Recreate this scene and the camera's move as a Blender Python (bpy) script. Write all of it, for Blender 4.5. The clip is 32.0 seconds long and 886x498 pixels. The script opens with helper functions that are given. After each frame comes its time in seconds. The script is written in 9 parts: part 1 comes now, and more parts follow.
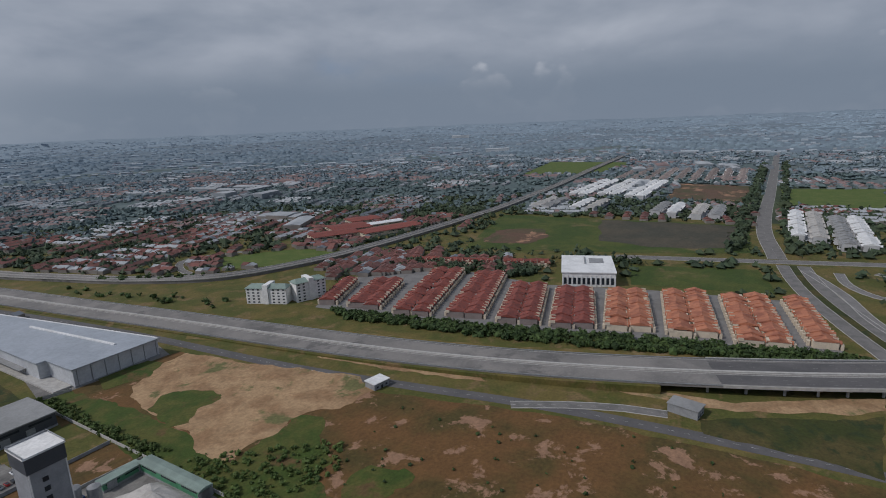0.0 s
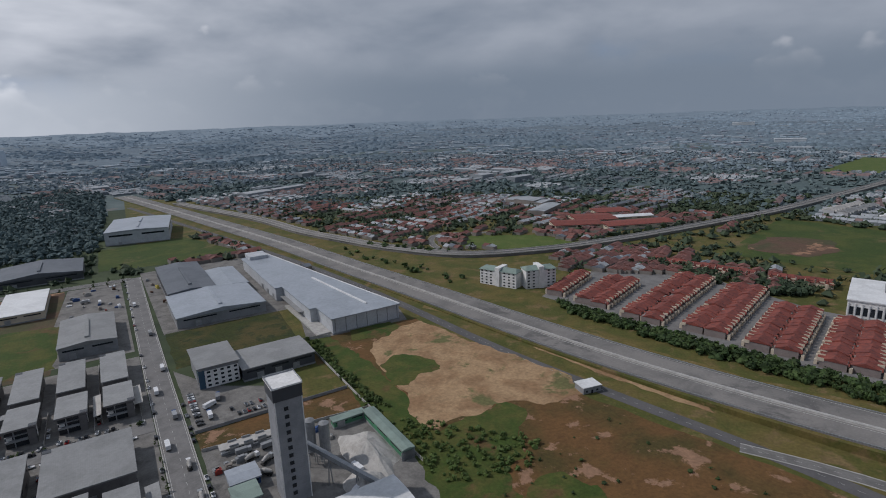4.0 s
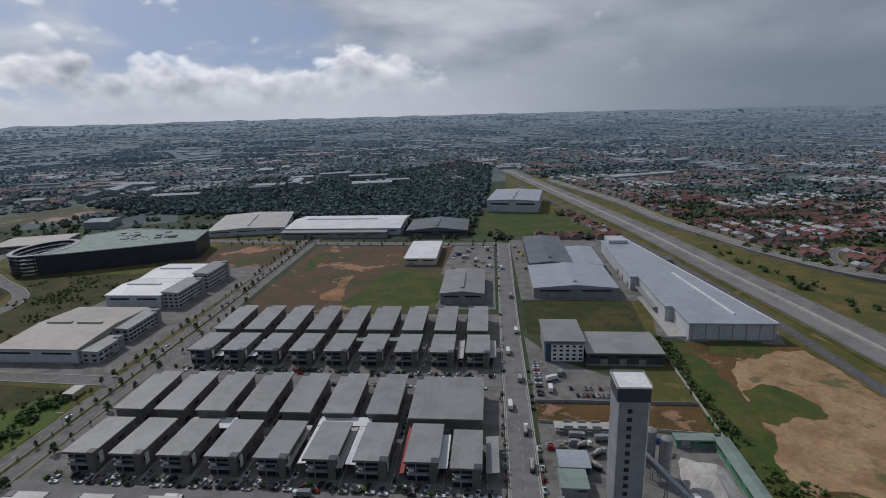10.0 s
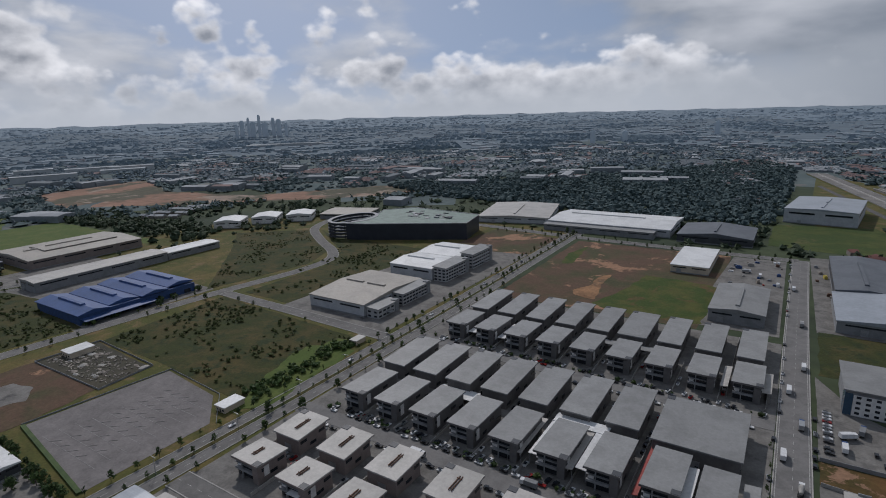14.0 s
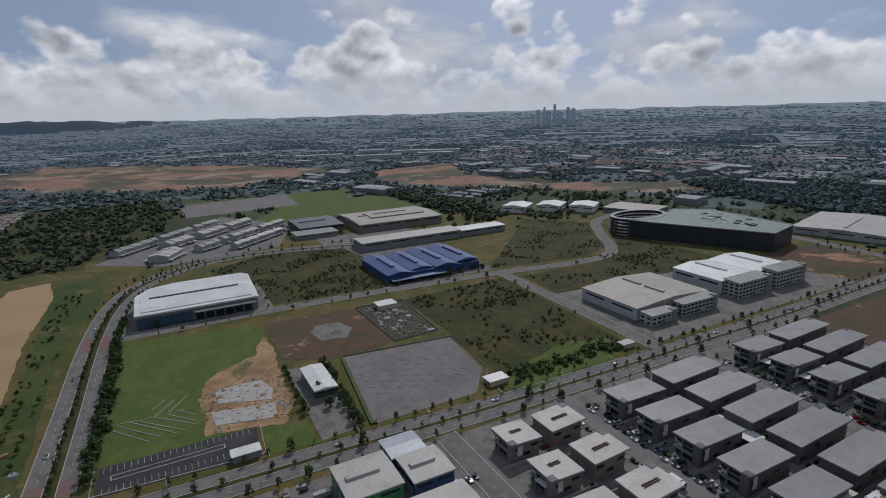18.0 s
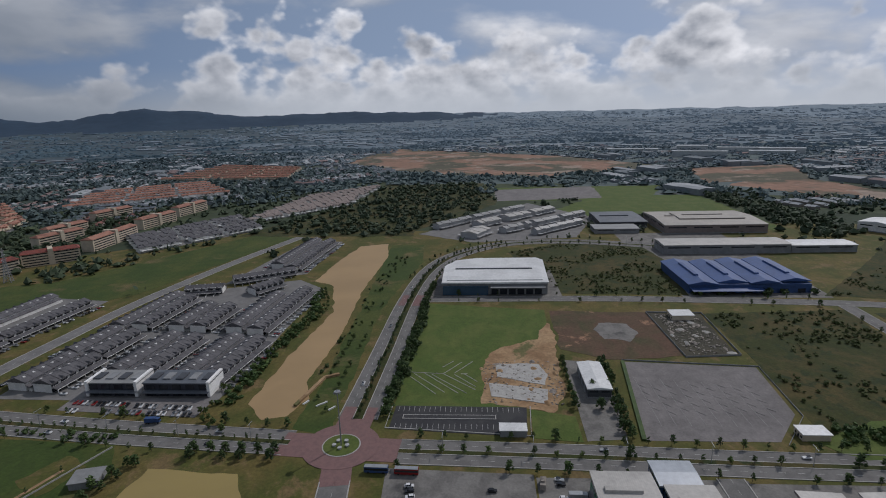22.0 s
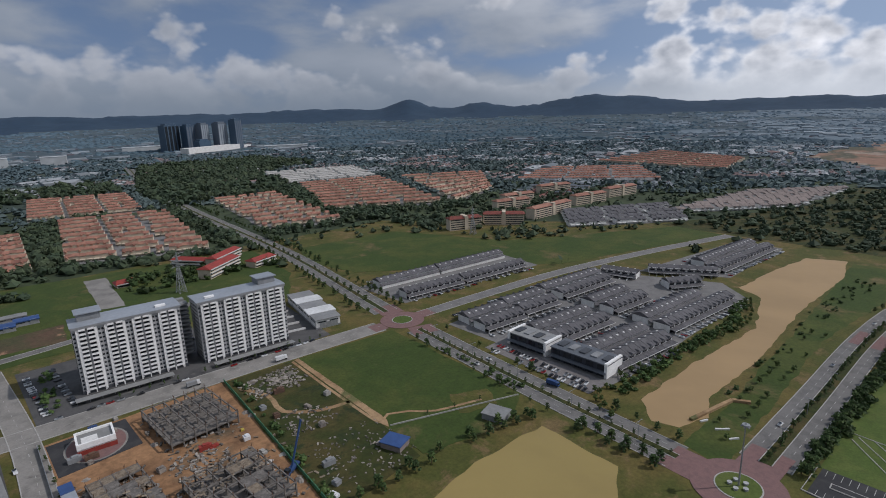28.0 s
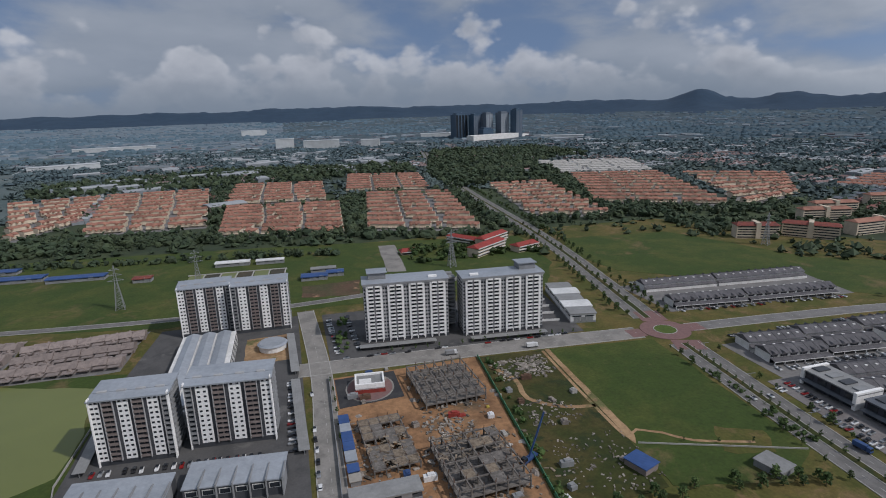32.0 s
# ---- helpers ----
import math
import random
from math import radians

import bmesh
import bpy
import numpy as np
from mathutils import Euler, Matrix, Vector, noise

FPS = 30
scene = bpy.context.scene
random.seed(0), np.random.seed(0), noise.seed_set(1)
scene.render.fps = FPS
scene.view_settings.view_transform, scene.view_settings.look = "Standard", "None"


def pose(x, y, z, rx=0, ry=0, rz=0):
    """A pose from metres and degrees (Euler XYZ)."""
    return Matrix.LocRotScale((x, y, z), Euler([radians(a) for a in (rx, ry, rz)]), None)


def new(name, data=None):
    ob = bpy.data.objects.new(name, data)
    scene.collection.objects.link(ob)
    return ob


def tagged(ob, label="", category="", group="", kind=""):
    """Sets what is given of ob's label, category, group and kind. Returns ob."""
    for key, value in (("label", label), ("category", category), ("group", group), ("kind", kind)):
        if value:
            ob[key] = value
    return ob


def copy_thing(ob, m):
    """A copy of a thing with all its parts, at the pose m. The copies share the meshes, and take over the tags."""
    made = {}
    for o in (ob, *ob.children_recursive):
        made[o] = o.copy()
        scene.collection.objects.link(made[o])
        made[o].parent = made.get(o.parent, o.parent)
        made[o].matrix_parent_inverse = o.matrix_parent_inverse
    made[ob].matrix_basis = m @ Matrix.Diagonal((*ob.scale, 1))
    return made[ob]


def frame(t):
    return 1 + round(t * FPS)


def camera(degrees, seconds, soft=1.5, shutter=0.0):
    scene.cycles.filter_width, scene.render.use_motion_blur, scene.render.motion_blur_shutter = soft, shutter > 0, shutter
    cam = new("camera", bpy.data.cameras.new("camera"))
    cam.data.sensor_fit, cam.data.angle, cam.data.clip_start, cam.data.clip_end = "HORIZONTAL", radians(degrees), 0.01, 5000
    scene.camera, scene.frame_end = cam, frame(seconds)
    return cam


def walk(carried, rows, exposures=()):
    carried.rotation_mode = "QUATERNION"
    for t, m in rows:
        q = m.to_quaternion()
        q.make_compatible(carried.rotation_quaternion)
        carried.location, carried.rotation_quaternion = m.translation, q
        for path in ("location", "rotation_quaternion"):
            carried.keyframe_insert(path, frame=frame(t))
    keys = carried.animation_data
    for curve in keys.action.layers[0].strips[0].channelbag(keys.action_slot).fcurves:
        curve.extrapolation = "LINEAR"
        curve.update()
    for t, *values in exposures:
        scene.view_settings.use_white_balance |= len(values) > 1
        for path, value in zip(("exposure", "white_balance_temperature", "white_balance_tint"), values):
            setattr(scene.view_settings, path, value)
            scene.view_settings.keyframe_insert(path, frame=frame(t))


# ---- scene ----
# ---------------------------------------------------------------- camera
cam = camera(78.0, 32.0, soft=1.0)
PATH = [
    (0, pose(-0.00, -0.00, 160.00, 76.91, 2.23, -58.88)),
    (1, pose(4.93, -1.90, 160.79, 76.62, 2.20, -52.78)),
    (2, pose(9.85, -3.80, 161.58, 76.56, 2.05, -45.47)),
    (3, pose(14.78, -5.70, 162.37, 76.45, 1.97, -38.58)),
    (3.5, pose(17.24, -6.65, 162.76, 76.40, 2.00, -35.28)),
    (5.5, pose(16.93, 0.15, 161.64, 76.18, 1.74, -24.23)),
    (6, pose(16.86, 1.85, 161.36, 76.14, 1.65, -21.37)),
    (7, pose(16.71, 5.26, 160.80, 76.08, 1.57, -14.22)),
    (8, pose(16.17, 7.65, 160.43, 76.03, 1.45, -7.78)),
    (9, pose(15.63, 10.03, 160.06, 75.95, 1.41, -1.90)),
    (10, pose(15.10, 12.42, 159.70, 75.87, 1.46, 4.66)),
    (11, pose(15.01, 14.37, 159.32, 75.88, 1.47, 11.73)),
    (12, pose(15.37, 15.88, 158.94, 75.93, 1.53, 18.99)),
    (13, pose(15.74, 17.39, 158.55, 75.91, 1.66, 26.14)),
    (14, pose(16.10, 18.89, 158.17, 75.96, 1.55, 32.43)),
    (14.5, pose(15.94, 19.05, 158.57, 75.93, 1.48, 35.59)),
    (16.5, pose(15.30, 19.66, 160.18, 75.61, 1.67, 48.52)),
    (17, pose(15.14, 19.82, 160.58, 75.60, 1.68, 52.89)),
    (18, pose(14.82, 20.12, 161.39, 75.66, 1.58, 61.80)),
    (19, pose(13.39, 21.84, 160.68, 75.76, 1.63, 70.22)),
    (20, pose(11.97, 23.55, 159.98, 75.86, 1.66, 78.92)),
    (21, pose(10.54, 25.27, 159.27, 75.95, 1.61, 88.27)),
    (22, pose(8.36, 25.15, 159.02, 75.80, 1.49, 93.36)),
    (23, pose(6.17, 25.04, 158.77, 75.75, 1.65, 99.48)),
    (24, pose(3.98, 24.92, 158.53, 75.71, 1.70, 106.25)),
    (25, pose(1.79, 24.80, 158.28, 75.75, 1.76, 114.05)),
    (25.5, pose(1.28, 23.60, 158.39, 75.75, 1.81, 117.99)),
    (27.5, pose(-0.78, 18.79, 158.84, 75.55, 1.73, 132.74)),
    (28, pose(-1.29, 17.59, 158.95, 75.49, 1.62, 136.30)),
    (29, pose(-2.32, 15.20, 158.70, 75.42, 1.58, 143.24)),
    (30, pose(-3.36, 12.82, 157.98, 75.40, 1.50, 149.91)),
    (31, pose(-4.39, 10.43, 157.26, 75.34, 1.52, 156.80)),
    (32, pose(-5.43, 8.05, 156.54, 75.38, 1.59, 164.10)),
]
walk(cam, PATH, [(0, -0.3, 6120, 14), (3, -0.32, 6120, 14), (7, -0.38, 6120, 14), (10, -0.46, 6120, 14), (13, -0.56, 6120, 14), (22, -0.56, 6120, 14), (25, -0.4, 6120, 14), (28, -0.24, 6120, 14), (32, -0.2, 6120, 14)])

# ---------------------------------------------------------------- sun, sky
SUN_TURN, SUN_RISE = radians(50), radians(45)  # towards -x from +y; above the horizon
to_sun = Vector((-math.sin(SUN_TURN) * math.cos(SUN_RISE), math.cos(SUN_TURN) * math.cos(SUN_RISE), math.sin(SUN_RISE)))
sun = new("sun", bpy.data.lights.new("sun", "SUN"))
sun.data.energy, sun.data.angle, sun.data.color = 2.6, radians(0.8), (1.0, 0.95, 0.87)
sun.matrix_basis = Matrix.Translation((0, 0, 900)) @ to_sun.to_track_quat("Z", "Y").to_matrix().to_4x4()


class Nodes:
    """A short way to write node trees."""

    def __init__(self, tree):
        self.tree = tree
        tree.nodes.clear()

    def add(self, kind, ins=None, **sets):
        n = self.tree.nodes.new(kind)
        for k, v in sets.items():
            setattr(n, k, v)
        for k, v in (ins or {}).items():
            if isinstance(v, bpy.types.NodeSocket):
                self.tree.links.new(v, n.inputs[k])
            else:
                n.inputs[k].default_value = v
        return n

    def math(self, op, a, b=0.0, clamp=False):
        n = self.add("ShaderNodeMath", {0: a, 1: b}, operation=op, use_clamp=clamp)
        return n.outputs[0]

    def step(self, x, lo, hi):
        n = self.add("ShaderNodeMapRange", {"Value": x, "From Min": lo, "From Max": hi}, interpolation_type="SMOOTHSTEP")
        return n.outputs["Result"]

    def mix(self, k, a, b):
        n = self.add("ShaderNodeMix", {0: k, 6: a, 7: b}, data_type="RGBA")
        return n.outputs[2]

    def noise(self, vec, scale, detail=3.0, rough=0.55, warp=0.0):
        n = self.add("ShaderNodeTexNoise", {"Vector": vec, "Scale": scale, "Detail": detail, "Roughness": rough, "Distortion": warp})
        return n.outputs["Fac"]

    def vec(self, op, a, b):
        n = self.add("ShaderNodeVectorMath", {0: a, 1: b}, operation=op)
        return n.outputs["Value"] if op == "DOT_PRODUCT" else n.outputs["Vector"]


world = bpy.data.worlds.new("sky")
world.use_nodes = True
scene.world = world
w = Nodes(world.node_tree)
sky = w.add("ShaderNodeTexSky", sky_type="NISHITA", sun_disc=False, sun_elevation=SUN_RISE, sun_rotation=-SUN_TURN, altitude=100.0, dust_density=0.6)
ray_dir = w.add("ShaderNodeTexCoord").outputs["Generated"]
w.tree.links.new(w.add("ShaderNodeVectorMath", {0: w.vec("ADD", ray_dir, (0, 0, 0.3))}, operation="NORMALIZE").outputs[0], sky.inputs["Vector"])
axes = w.add("ShaderNodeSeparateXYZ", {0: ray_dir})
up = axes.outputs["Z"]
# soft high cloud, closed and dull to the east and south east; a bank of heaped cloud low over the land elsewhere
fleece = w.noise(w.vec("MULTIPLY", ray_dir, (1.0, 1.0, 2.6)), 3.6, 7.0, 0.5, 0.15)
fleece_up = w.noise(w.vec("MULTIPLY", w.vec("ADD", ray_dir, (-0.02, 0.015, 0.03)), (1.0, 1.0, 2.6)), 3.6, 4.0, 0.5, 0.15)
puff = w.vec("MULTIPLY", ray_dir, (1.0, 1.0, 1.45))
mass = w.noise(puff, 7.0, 7.0, 0.46, 0.0)
mass_up = w.noise(w.vec("ADD", puff, (-0.006, 0.004, 0.022)), 7.0, 6.0, 0.5, 0.0)
bump = w.add("ShaderNodeTexVoronoi", {"Vector": puff, "Scale": 15.0, "Detail": 2.0, "Roughness": 0.42, "Lacunarity": 2.3, "Smoothness": 0.6}, feature="SMOOTH_F1").outputs["Distance"]
east = w.step(w.vec("DOT_PRODUCT", ray_dir, (0.80, 0.60, 0.0)), 0.15, 0.85)
south = w.step(w.vec("DOT_PRODUCT", ray_dir, (-0.17, -0.985, 0.0)), 0.35, 0.95)
closed = w.math("MAXIMUM", east, w.math("MULTIPLY", south, 0.45))
dull = w.math("MAXIMUM", w.step(w.vec("DOT_PRODUCT", ray_dir, (0.97, 0.2, 0.0)), -0.1, 0.7), w.math("MULTIPLY", south, 1.12))
veil = w.step(w.math("ADD", fleece, w.math("MULTIPLY", closed, 0.22)), 0.44, 0.64)
veil_lit = w.math("ADD", 0.5, w.math("MULTIPLY", w.math("SUBTRACT", fleece, fleece_up), 2.0), True)
veil_lit = w.math("MULTIPLY", veil_lit, w.math("SUBTRACT", 1.0, w.math("MULTIPLY", dull, 0.72)))
haze = w.mix(w.math("SUBTRACT", 0.34, w.math("MULTIPLY", south, 0.30)), sky.outputs["Color"], (5.2, 6.0, 6.5, 1))
air = w.mix(w.math("MULTIPLY", veil, 0.93), haze, w.mix(veil_lit, (2.5, 2.92, 3.42, 1), (10.2, 10.3, 10.3, 1)))
depth = w.math("ADD", mass, w.math("MULTIPLY", w.math("SUBTRACT", 0.42, bump), 0.30))
depth = w.math("SUBTRACT", depth, w.math("ADD", 0.195, w.math("MULTIPLY", w.math("MAXIMUM", up, 0.0), 1.75)))
depth = w.math("SUBTRACT", depth, w.math("ADD", w.math("MULTIPLY", east, 0.20), w.math("MULTIPLY", south, 0.035)))
heap_edge = w.step(depth, 0.0, 0.12)
heap_lit = w.math("ADD", w.math("MULTIPLY", w.step(depth, 0.22, 0.0), 0.55), w.math("ADD", 0.22, w.math("MULTIPLY", w.math("SUBTRACT", mass, mass_up), 4.5)), True)
heap_lit = w.math("MULTIPLY", heap_lit, w.math("SUBTRACT", 1.0, w.math("MULTIPLY", dull, 0.70)))
air = w.mix(w.math("MULTIPLY", heap_edge, 0.94), air, w.mix(heap_lit, (3.9, 4.15, 4.5, 1), (13.2, 13.1, 12.8, 1)))
mist = w.mix(dull, (6.9, 7.3, 7.6, 1), (2.2, 2.68, 3.2, 1))
air = w.mix(w.math("MULTIPLY", w.step(w.math("SUBTRACT", up, w.math("MULTIPLY", east, 0.05)), 0.085, -0.006), 0.94), air, mist)
air = w.mix(w.math("MULTIPLY", south, 0.16), air, (1.6, 2.0, 2.5, 1))
back = w.add("ShaderNodeBackground", {"Color": air, "Strength": 0.1})
w.add("ShaderNodeOutputWorld", {"Surface": back.outputs[0]})

# ---------------------------------------------------------------- materials
def paint(name, base, other=None, scale=0.2, rough=0.8, metal=0.0, grain=2.0, bump=0.0, spread=0.0, edges=(0.4, 0.65), third=None, third_at=(0.58, 0.66), third_scale=0.05, stripes=None, speck=0.56, island=0.0):
    """A surface of two mixed tones with fine grain; a third tone in ragged patches; stripes: (axis, metres, depth) of sheet ribs."""
    m = bpy.data.materials.new(name)
    m.use_nodes = True
    n = Nodes(m.node_tree)
    pos = n.add("ShaderNodeNewGeometry").outputs["Position"]
    a = (*base, 1)
    b = (*(other or [c * 0.75 for c in base]), 1)
    col = n.mix(n.step(n.noise(pos, scale, 5.0, 0.6, 0.4), *edges), a, b)
    if third:
        col = n.mix(n.step(n.noise(pos, third_scale, 9.0, 0.68, 0.3), *third_at), col, (*third, 1))
    fine = n.noise(pos, grain, 4.0, 0.65)
    value = n.math("ADD", 1 - speck / 2, n.math("MULTIPLY", fine, speck))
    if speck > 0.6:
        value = n.math("MULTIPLY", value, n.math("ADD", 0.6, n.math("MULTIPLY", n.noise(pos, grain * 0.22, 5.0, 0.7), 0.8)))
    if spread:
        value = n.math("MULTIPLY", value, n.math("ADD", 1 - spread / 2, n.math("MULTIPLY", n.add("ShaderNodeObjectInfo").outputs["Random"], spread)))
    if island:
        value = n.math("MULTIPLY", value, n.math("ADD", 1 - island / 2, n.math("MULTIPLY", n.add("ShaderNodeNewGeometry").outputs["Random Per Island"], island)))
    hsv = n.add("ShaderNodeHueSaturation", {"Value": value, "Color": col})
    bsdf = n.add("ShaderNodeBsdfPrincipled", {"Base Color": hsv.outputs[0], "Roughness": rough, "Metallic": metal, "Specular IOR Level": 0.35})
    height = fine
    if stripes:
        axis, metres, depth = stripes
        wave = n.add("ShaderNodeTexWave", {"Vector": pos, "Scale": 0.314 / metres}, bands_direction=axis)
        height = wave.outputs["Fac"]
        n.tree.links.new(n.add("ShaderNodeBump", {"Height": height, "Strength": depth, "Distance": 0.05}).outputs[0], bsdf.inputs["Normal"])
    elif bump:
        n.tree.links.new(n.add("ShaderNodeBump", {"Height": height, "Strength": bump, "Distance": 0.3}).outputs[0], bsdf.inputs["Normal"])
    n.add("ShaderNodeOutputMaterial", {"Surface": bsdf.outputs[0]})
    return m


GRASS = paint("rough grass", (0.066, 0.072, 0.014), (0.118, 0.092, 0.026), 0.03, 0.95, grain=0.6, bump=0.6, third=(0.15, 0.105, 0.045), third_at=(0.52, 0.64), speck=1.1)
DRYGRASS = paint("dry yellowed grass", (0.145, 0.105, 0.034), (0.082, 0.078, 0.018), 0.05, 0.95, grain=0.6, bump=0.5, third=(0.20, 0.145, 0.075), third_at=(0.54, 0.64), third_scale=0.04, speck=1.1)
LAWN = paint("mown lawn", (0.066, 0.10, 0.018), (0.092, 0.115, 0.026), 0.05, 0.95, grain=0.9, bump=0.4, speck=0.8)
GREENSCRUB = paint("lush weeds over brown soil", (0.040, 0.066, 0.010), (0.080, 0.082, 0.018), 0.045, 0.97, grain=0.6, bump=0.8, third=(0.105, 0.066, 0.026), third_at=(0.54, 0.66), third_scale=0.035, speck=1.1)
MEADOW = paint("green meadow", (0.038, 0.062, 0.010), (0.064, 0.078, 0.015), 0.022, 0.95, grain=0.5, bump=0.6, third=(0.13, 0.10, 0.042), third_at=(0.56, 0.70), third_scale=0.018, speck=1.1)
SCRUB = paint("scrubby wild ground", (0.034, 0.042, 0.008), (0.070, 0.056, 0.017), 0.03, 0.97, grain=0.5, bump=0.8, third=(0.024, 0.036, 0.010), third_at=(0.5, 0.62), third_scale=0.09, speck=1.1)
HEATH = paint("brown heath with bare clay", (0.125, 0.064, 0.022), (0.066, 0.050, 0.014), 0.02, 0.97, grain=0.5, bump=0.8, third=(0.24, 0.14, 0.085), third_at=(0.555, 0.60), third_scale=0.05, speck=1.1)
EARTH = paint("tan bare earth", (0.335, 0.222, 0.122), (0.235, 0.142, 0.074), 0.05, 0.97, grain=0.4, bump=0.5, third=(0.12, 0.115, 0.045), third_at=(0.55, 0.63), third_scale=0.03, speck=1.1)
CLAY = paint("orange clay", (0.30, 0.165, 0.082), (0.18, 0.098, 0.05), 0.06, 0.97, grain=0.4, bump=0.5, third=(0.105, 0.08, 0.05), third_at=(0.53, 0.64), third_scale=0.015, speck=1.1)
EARTHWORKS = paint("churned earthworks with weeds", (0.25, 0.145, 0.098), (0.085, 0.08, 0.052), 0.007, 0.97, grain=0.06, third=(0.29, 0.225, 0.175), third_at=(0.54, 0.6), third_scale=0.009, edges=(0.44, 0.54), speck=1.1)
DARKEARTH = paint("dark bare field earth", (0.052, 0.05, 0.036), (0.072, 0.062, 0.042), 0.02, 0.97, grain=0.3, speck=1.0)
NAVYWALL = paint("near black navy cladding", (0.030, 0.034, 0.046), (0.038, 0.042, 0.055), 0.1, 0.35)
REDFIELD = paint("red brown cleared field", (0.105, 0.062, 0.04), (0.064, 0.062, 0.028), 0.022, 0.97, grain=0.5, bump=0.6, third=(0.29, 0.165, 0.10), third_at=(0.555, 0.60), third_scale=0.02, speck=1.1)
ROAD = paint("worn asphalt", (0.165, 0.158, 0.15), (0.125, 0.12, 0.114), 0.12, 0.9, grain=1.5)
MOTORWAY = paint("pale worn motorway asphalt", (0.205, 0.192, 0.178), (0.145, 0.138, 0.13), 0.035, 0.88, grain=0.8, third=(0.11, 0.105, 0.10), third_at=(0.56, 0.64), third_scale=0.02)
DARKROAD = paint("fresh dark asphalt", (0.034, 0.034, 0.037), (0.05, 0.049, 0.05), 0.1, 0.9)
DECKROAD = paint("dark viaduct asphalt", (0.105, 0.10, 0.10), (0.082, 0.08, 0.08), 0.05, 0.9, grain=0.8)
LOT = paint("bleached car park asphalt", (0.185, 0.17, 0.165), (0.15, 0.138, 0.134), 0.045, 0.92, grain=0.7, third=(0.06, 0.057, 0.057), third_at=(0.66, 0.72), third_scale=0.05, speck=0.8)
YARD = paint("concrete yard", (0.185, 0.176, 0.162), (0.125, 0.118, 0.11), 0.09, 0.9, grain=0.8, third=(0.075, 0.073, 0.07), third_at=(0.55, 0.7), third_scale=0.06, speck=0.8)
PAVING = paint("pale kerb concrete", (0.40, 0.385, 0.36), (0.32, 0.31, 0.29), 0.3, 0.9)
BRICKROAD = paint("dull red brick paving", (0.20, 0.115, 0.108), (0.165, 0.10, 0.095), 0.4, 0.9, grain=2.5)
LINE = paint("worn white road paint", (0.46, 0.45, 0.43), (0.30, 0.29, 0.28), 0.5, 0.85)
LOTLINE = paint("faded road paint", (0.27, 0.258, 0.25), (0.20, 0.192, 0.188), 0.5, 0.9)
YELLOWLINE = paint("yellow road paint", (0.55, 0.42, 0.10), (0.45, 0.36, 0.12), 0.5, 0.8)
MUDWATER = paint("silty pond water", (0.36, 0.24, 0.115), (0.315, 0.21, 0.10), 0.012, 0.6, grain=0.05, speck=0.12)
OLIVEWATER = paint("olive pond water", (0.30, 0.225, 0.075), (0.275, 0.205, 0.07), 0.012, 0.22, grain=0.05, speck=0.12)
GREENWATER = paint("green pond water", (0.150, 0.168, 0.050), (0.132, 0.150, 0.045), 0.012, 0.4, grain=0.05, speck=0.12)
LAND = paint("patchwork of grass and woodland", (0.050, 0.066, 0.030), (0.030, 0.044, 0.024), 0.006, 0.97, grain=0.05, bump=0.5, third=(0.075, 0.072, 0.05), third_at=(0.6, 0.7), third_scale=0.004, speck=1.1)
# MIDLAND, FARLAND, RIMLAND: haze painted into the land's colour, stronger ring by ring
MIDLAND = paint("haze-tinted woods and fields", (0.036, 0.052, 0.040), (0.058, 0.074, 0.056), 0.006, 0.98, grain=0.03, third=(0.13, 0.12, 0.10), third_at=(0.58, 0.64), third_scale=0.012, speck=1.0)
FARLAND = paint("haze-blued land", (0.050, 0.074, 0.088), (0.070, 0.096, 0.112), 0.006, 0.98, grain=0.02, edges=(0.42, 0.6), third=(0.15, 0.165, 0.172), third_at=(0.60, 0.65), third_scale=0.011)
RIMLAND = paint("haze-faded rim land", (0.082, 0.118, 0.146), (0.098, 0.135, 0.162), 0.005, 0.98, grain=0.015, third=(0.15, 0.17, 0.182), third_at=(0.61, 0.67), third_scale=0.01)
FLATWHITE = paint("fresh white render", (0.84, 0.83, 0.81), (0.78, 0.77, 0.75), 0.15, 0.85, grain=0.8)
# northern land: paler haze in the base colours; the hills are blued likewise
NORTHMID = paint("palely hazed woods and fields", (0.075, 0.104, 0.104), (0.105, 0.134, 0.132), 0.006, 0.98, grain=0.03, third=(0.15, 0.145, 0.135), third_at=(0.58, 0.64), third_scale=0.012, speck=0.8)
NORTHFAR = paint("haze-paled land", (0.120, 0.157, 0.188), (0.145, 0.184, 0.214), 0.006, 0.98, grain=0.02, third=(0.19, 0.21, 0.22), third_at=(0.60, 0.65), third_scale=0.011)
NORTHRIM = paint("haze-paled rim land", (0.175, 0.224, 0.268), (0.19, 0.24, 0.283), 0.005, 0.98, grain=0.015)
HILLS = paint("wooded hills blued by haze", (0.022, 0.046, 0.080), (0.029, 0.055, 0.090), 0.004, 0.98, grain=0.02, bump=0.4)
WHITEROOF = paint("white sheet metal roof", (0.66, 0.66, 0.65), (0.56, 0.56, 0.55), 0.06, 0.5, grain=0.6, spread=0.12, stripes=("X", 0.9, 0.25))
GREYROOF = paint("grey sheet metal roof", (0.250, 0.250, 0.245), (0.205, 0.205, 0.20), 0.08, 0.5, grain=0.7, spread=0.14, stripes=("X", 0.9, 0.3))
PALEROOF = paint("pale beige metal roof", (0.42, 0.40, 0.37), (0.34, 0.325, 0.30), 0.07, 0.55, grain=0.6, spread=0.14, stripes=("Y", 0.9, 0.3))
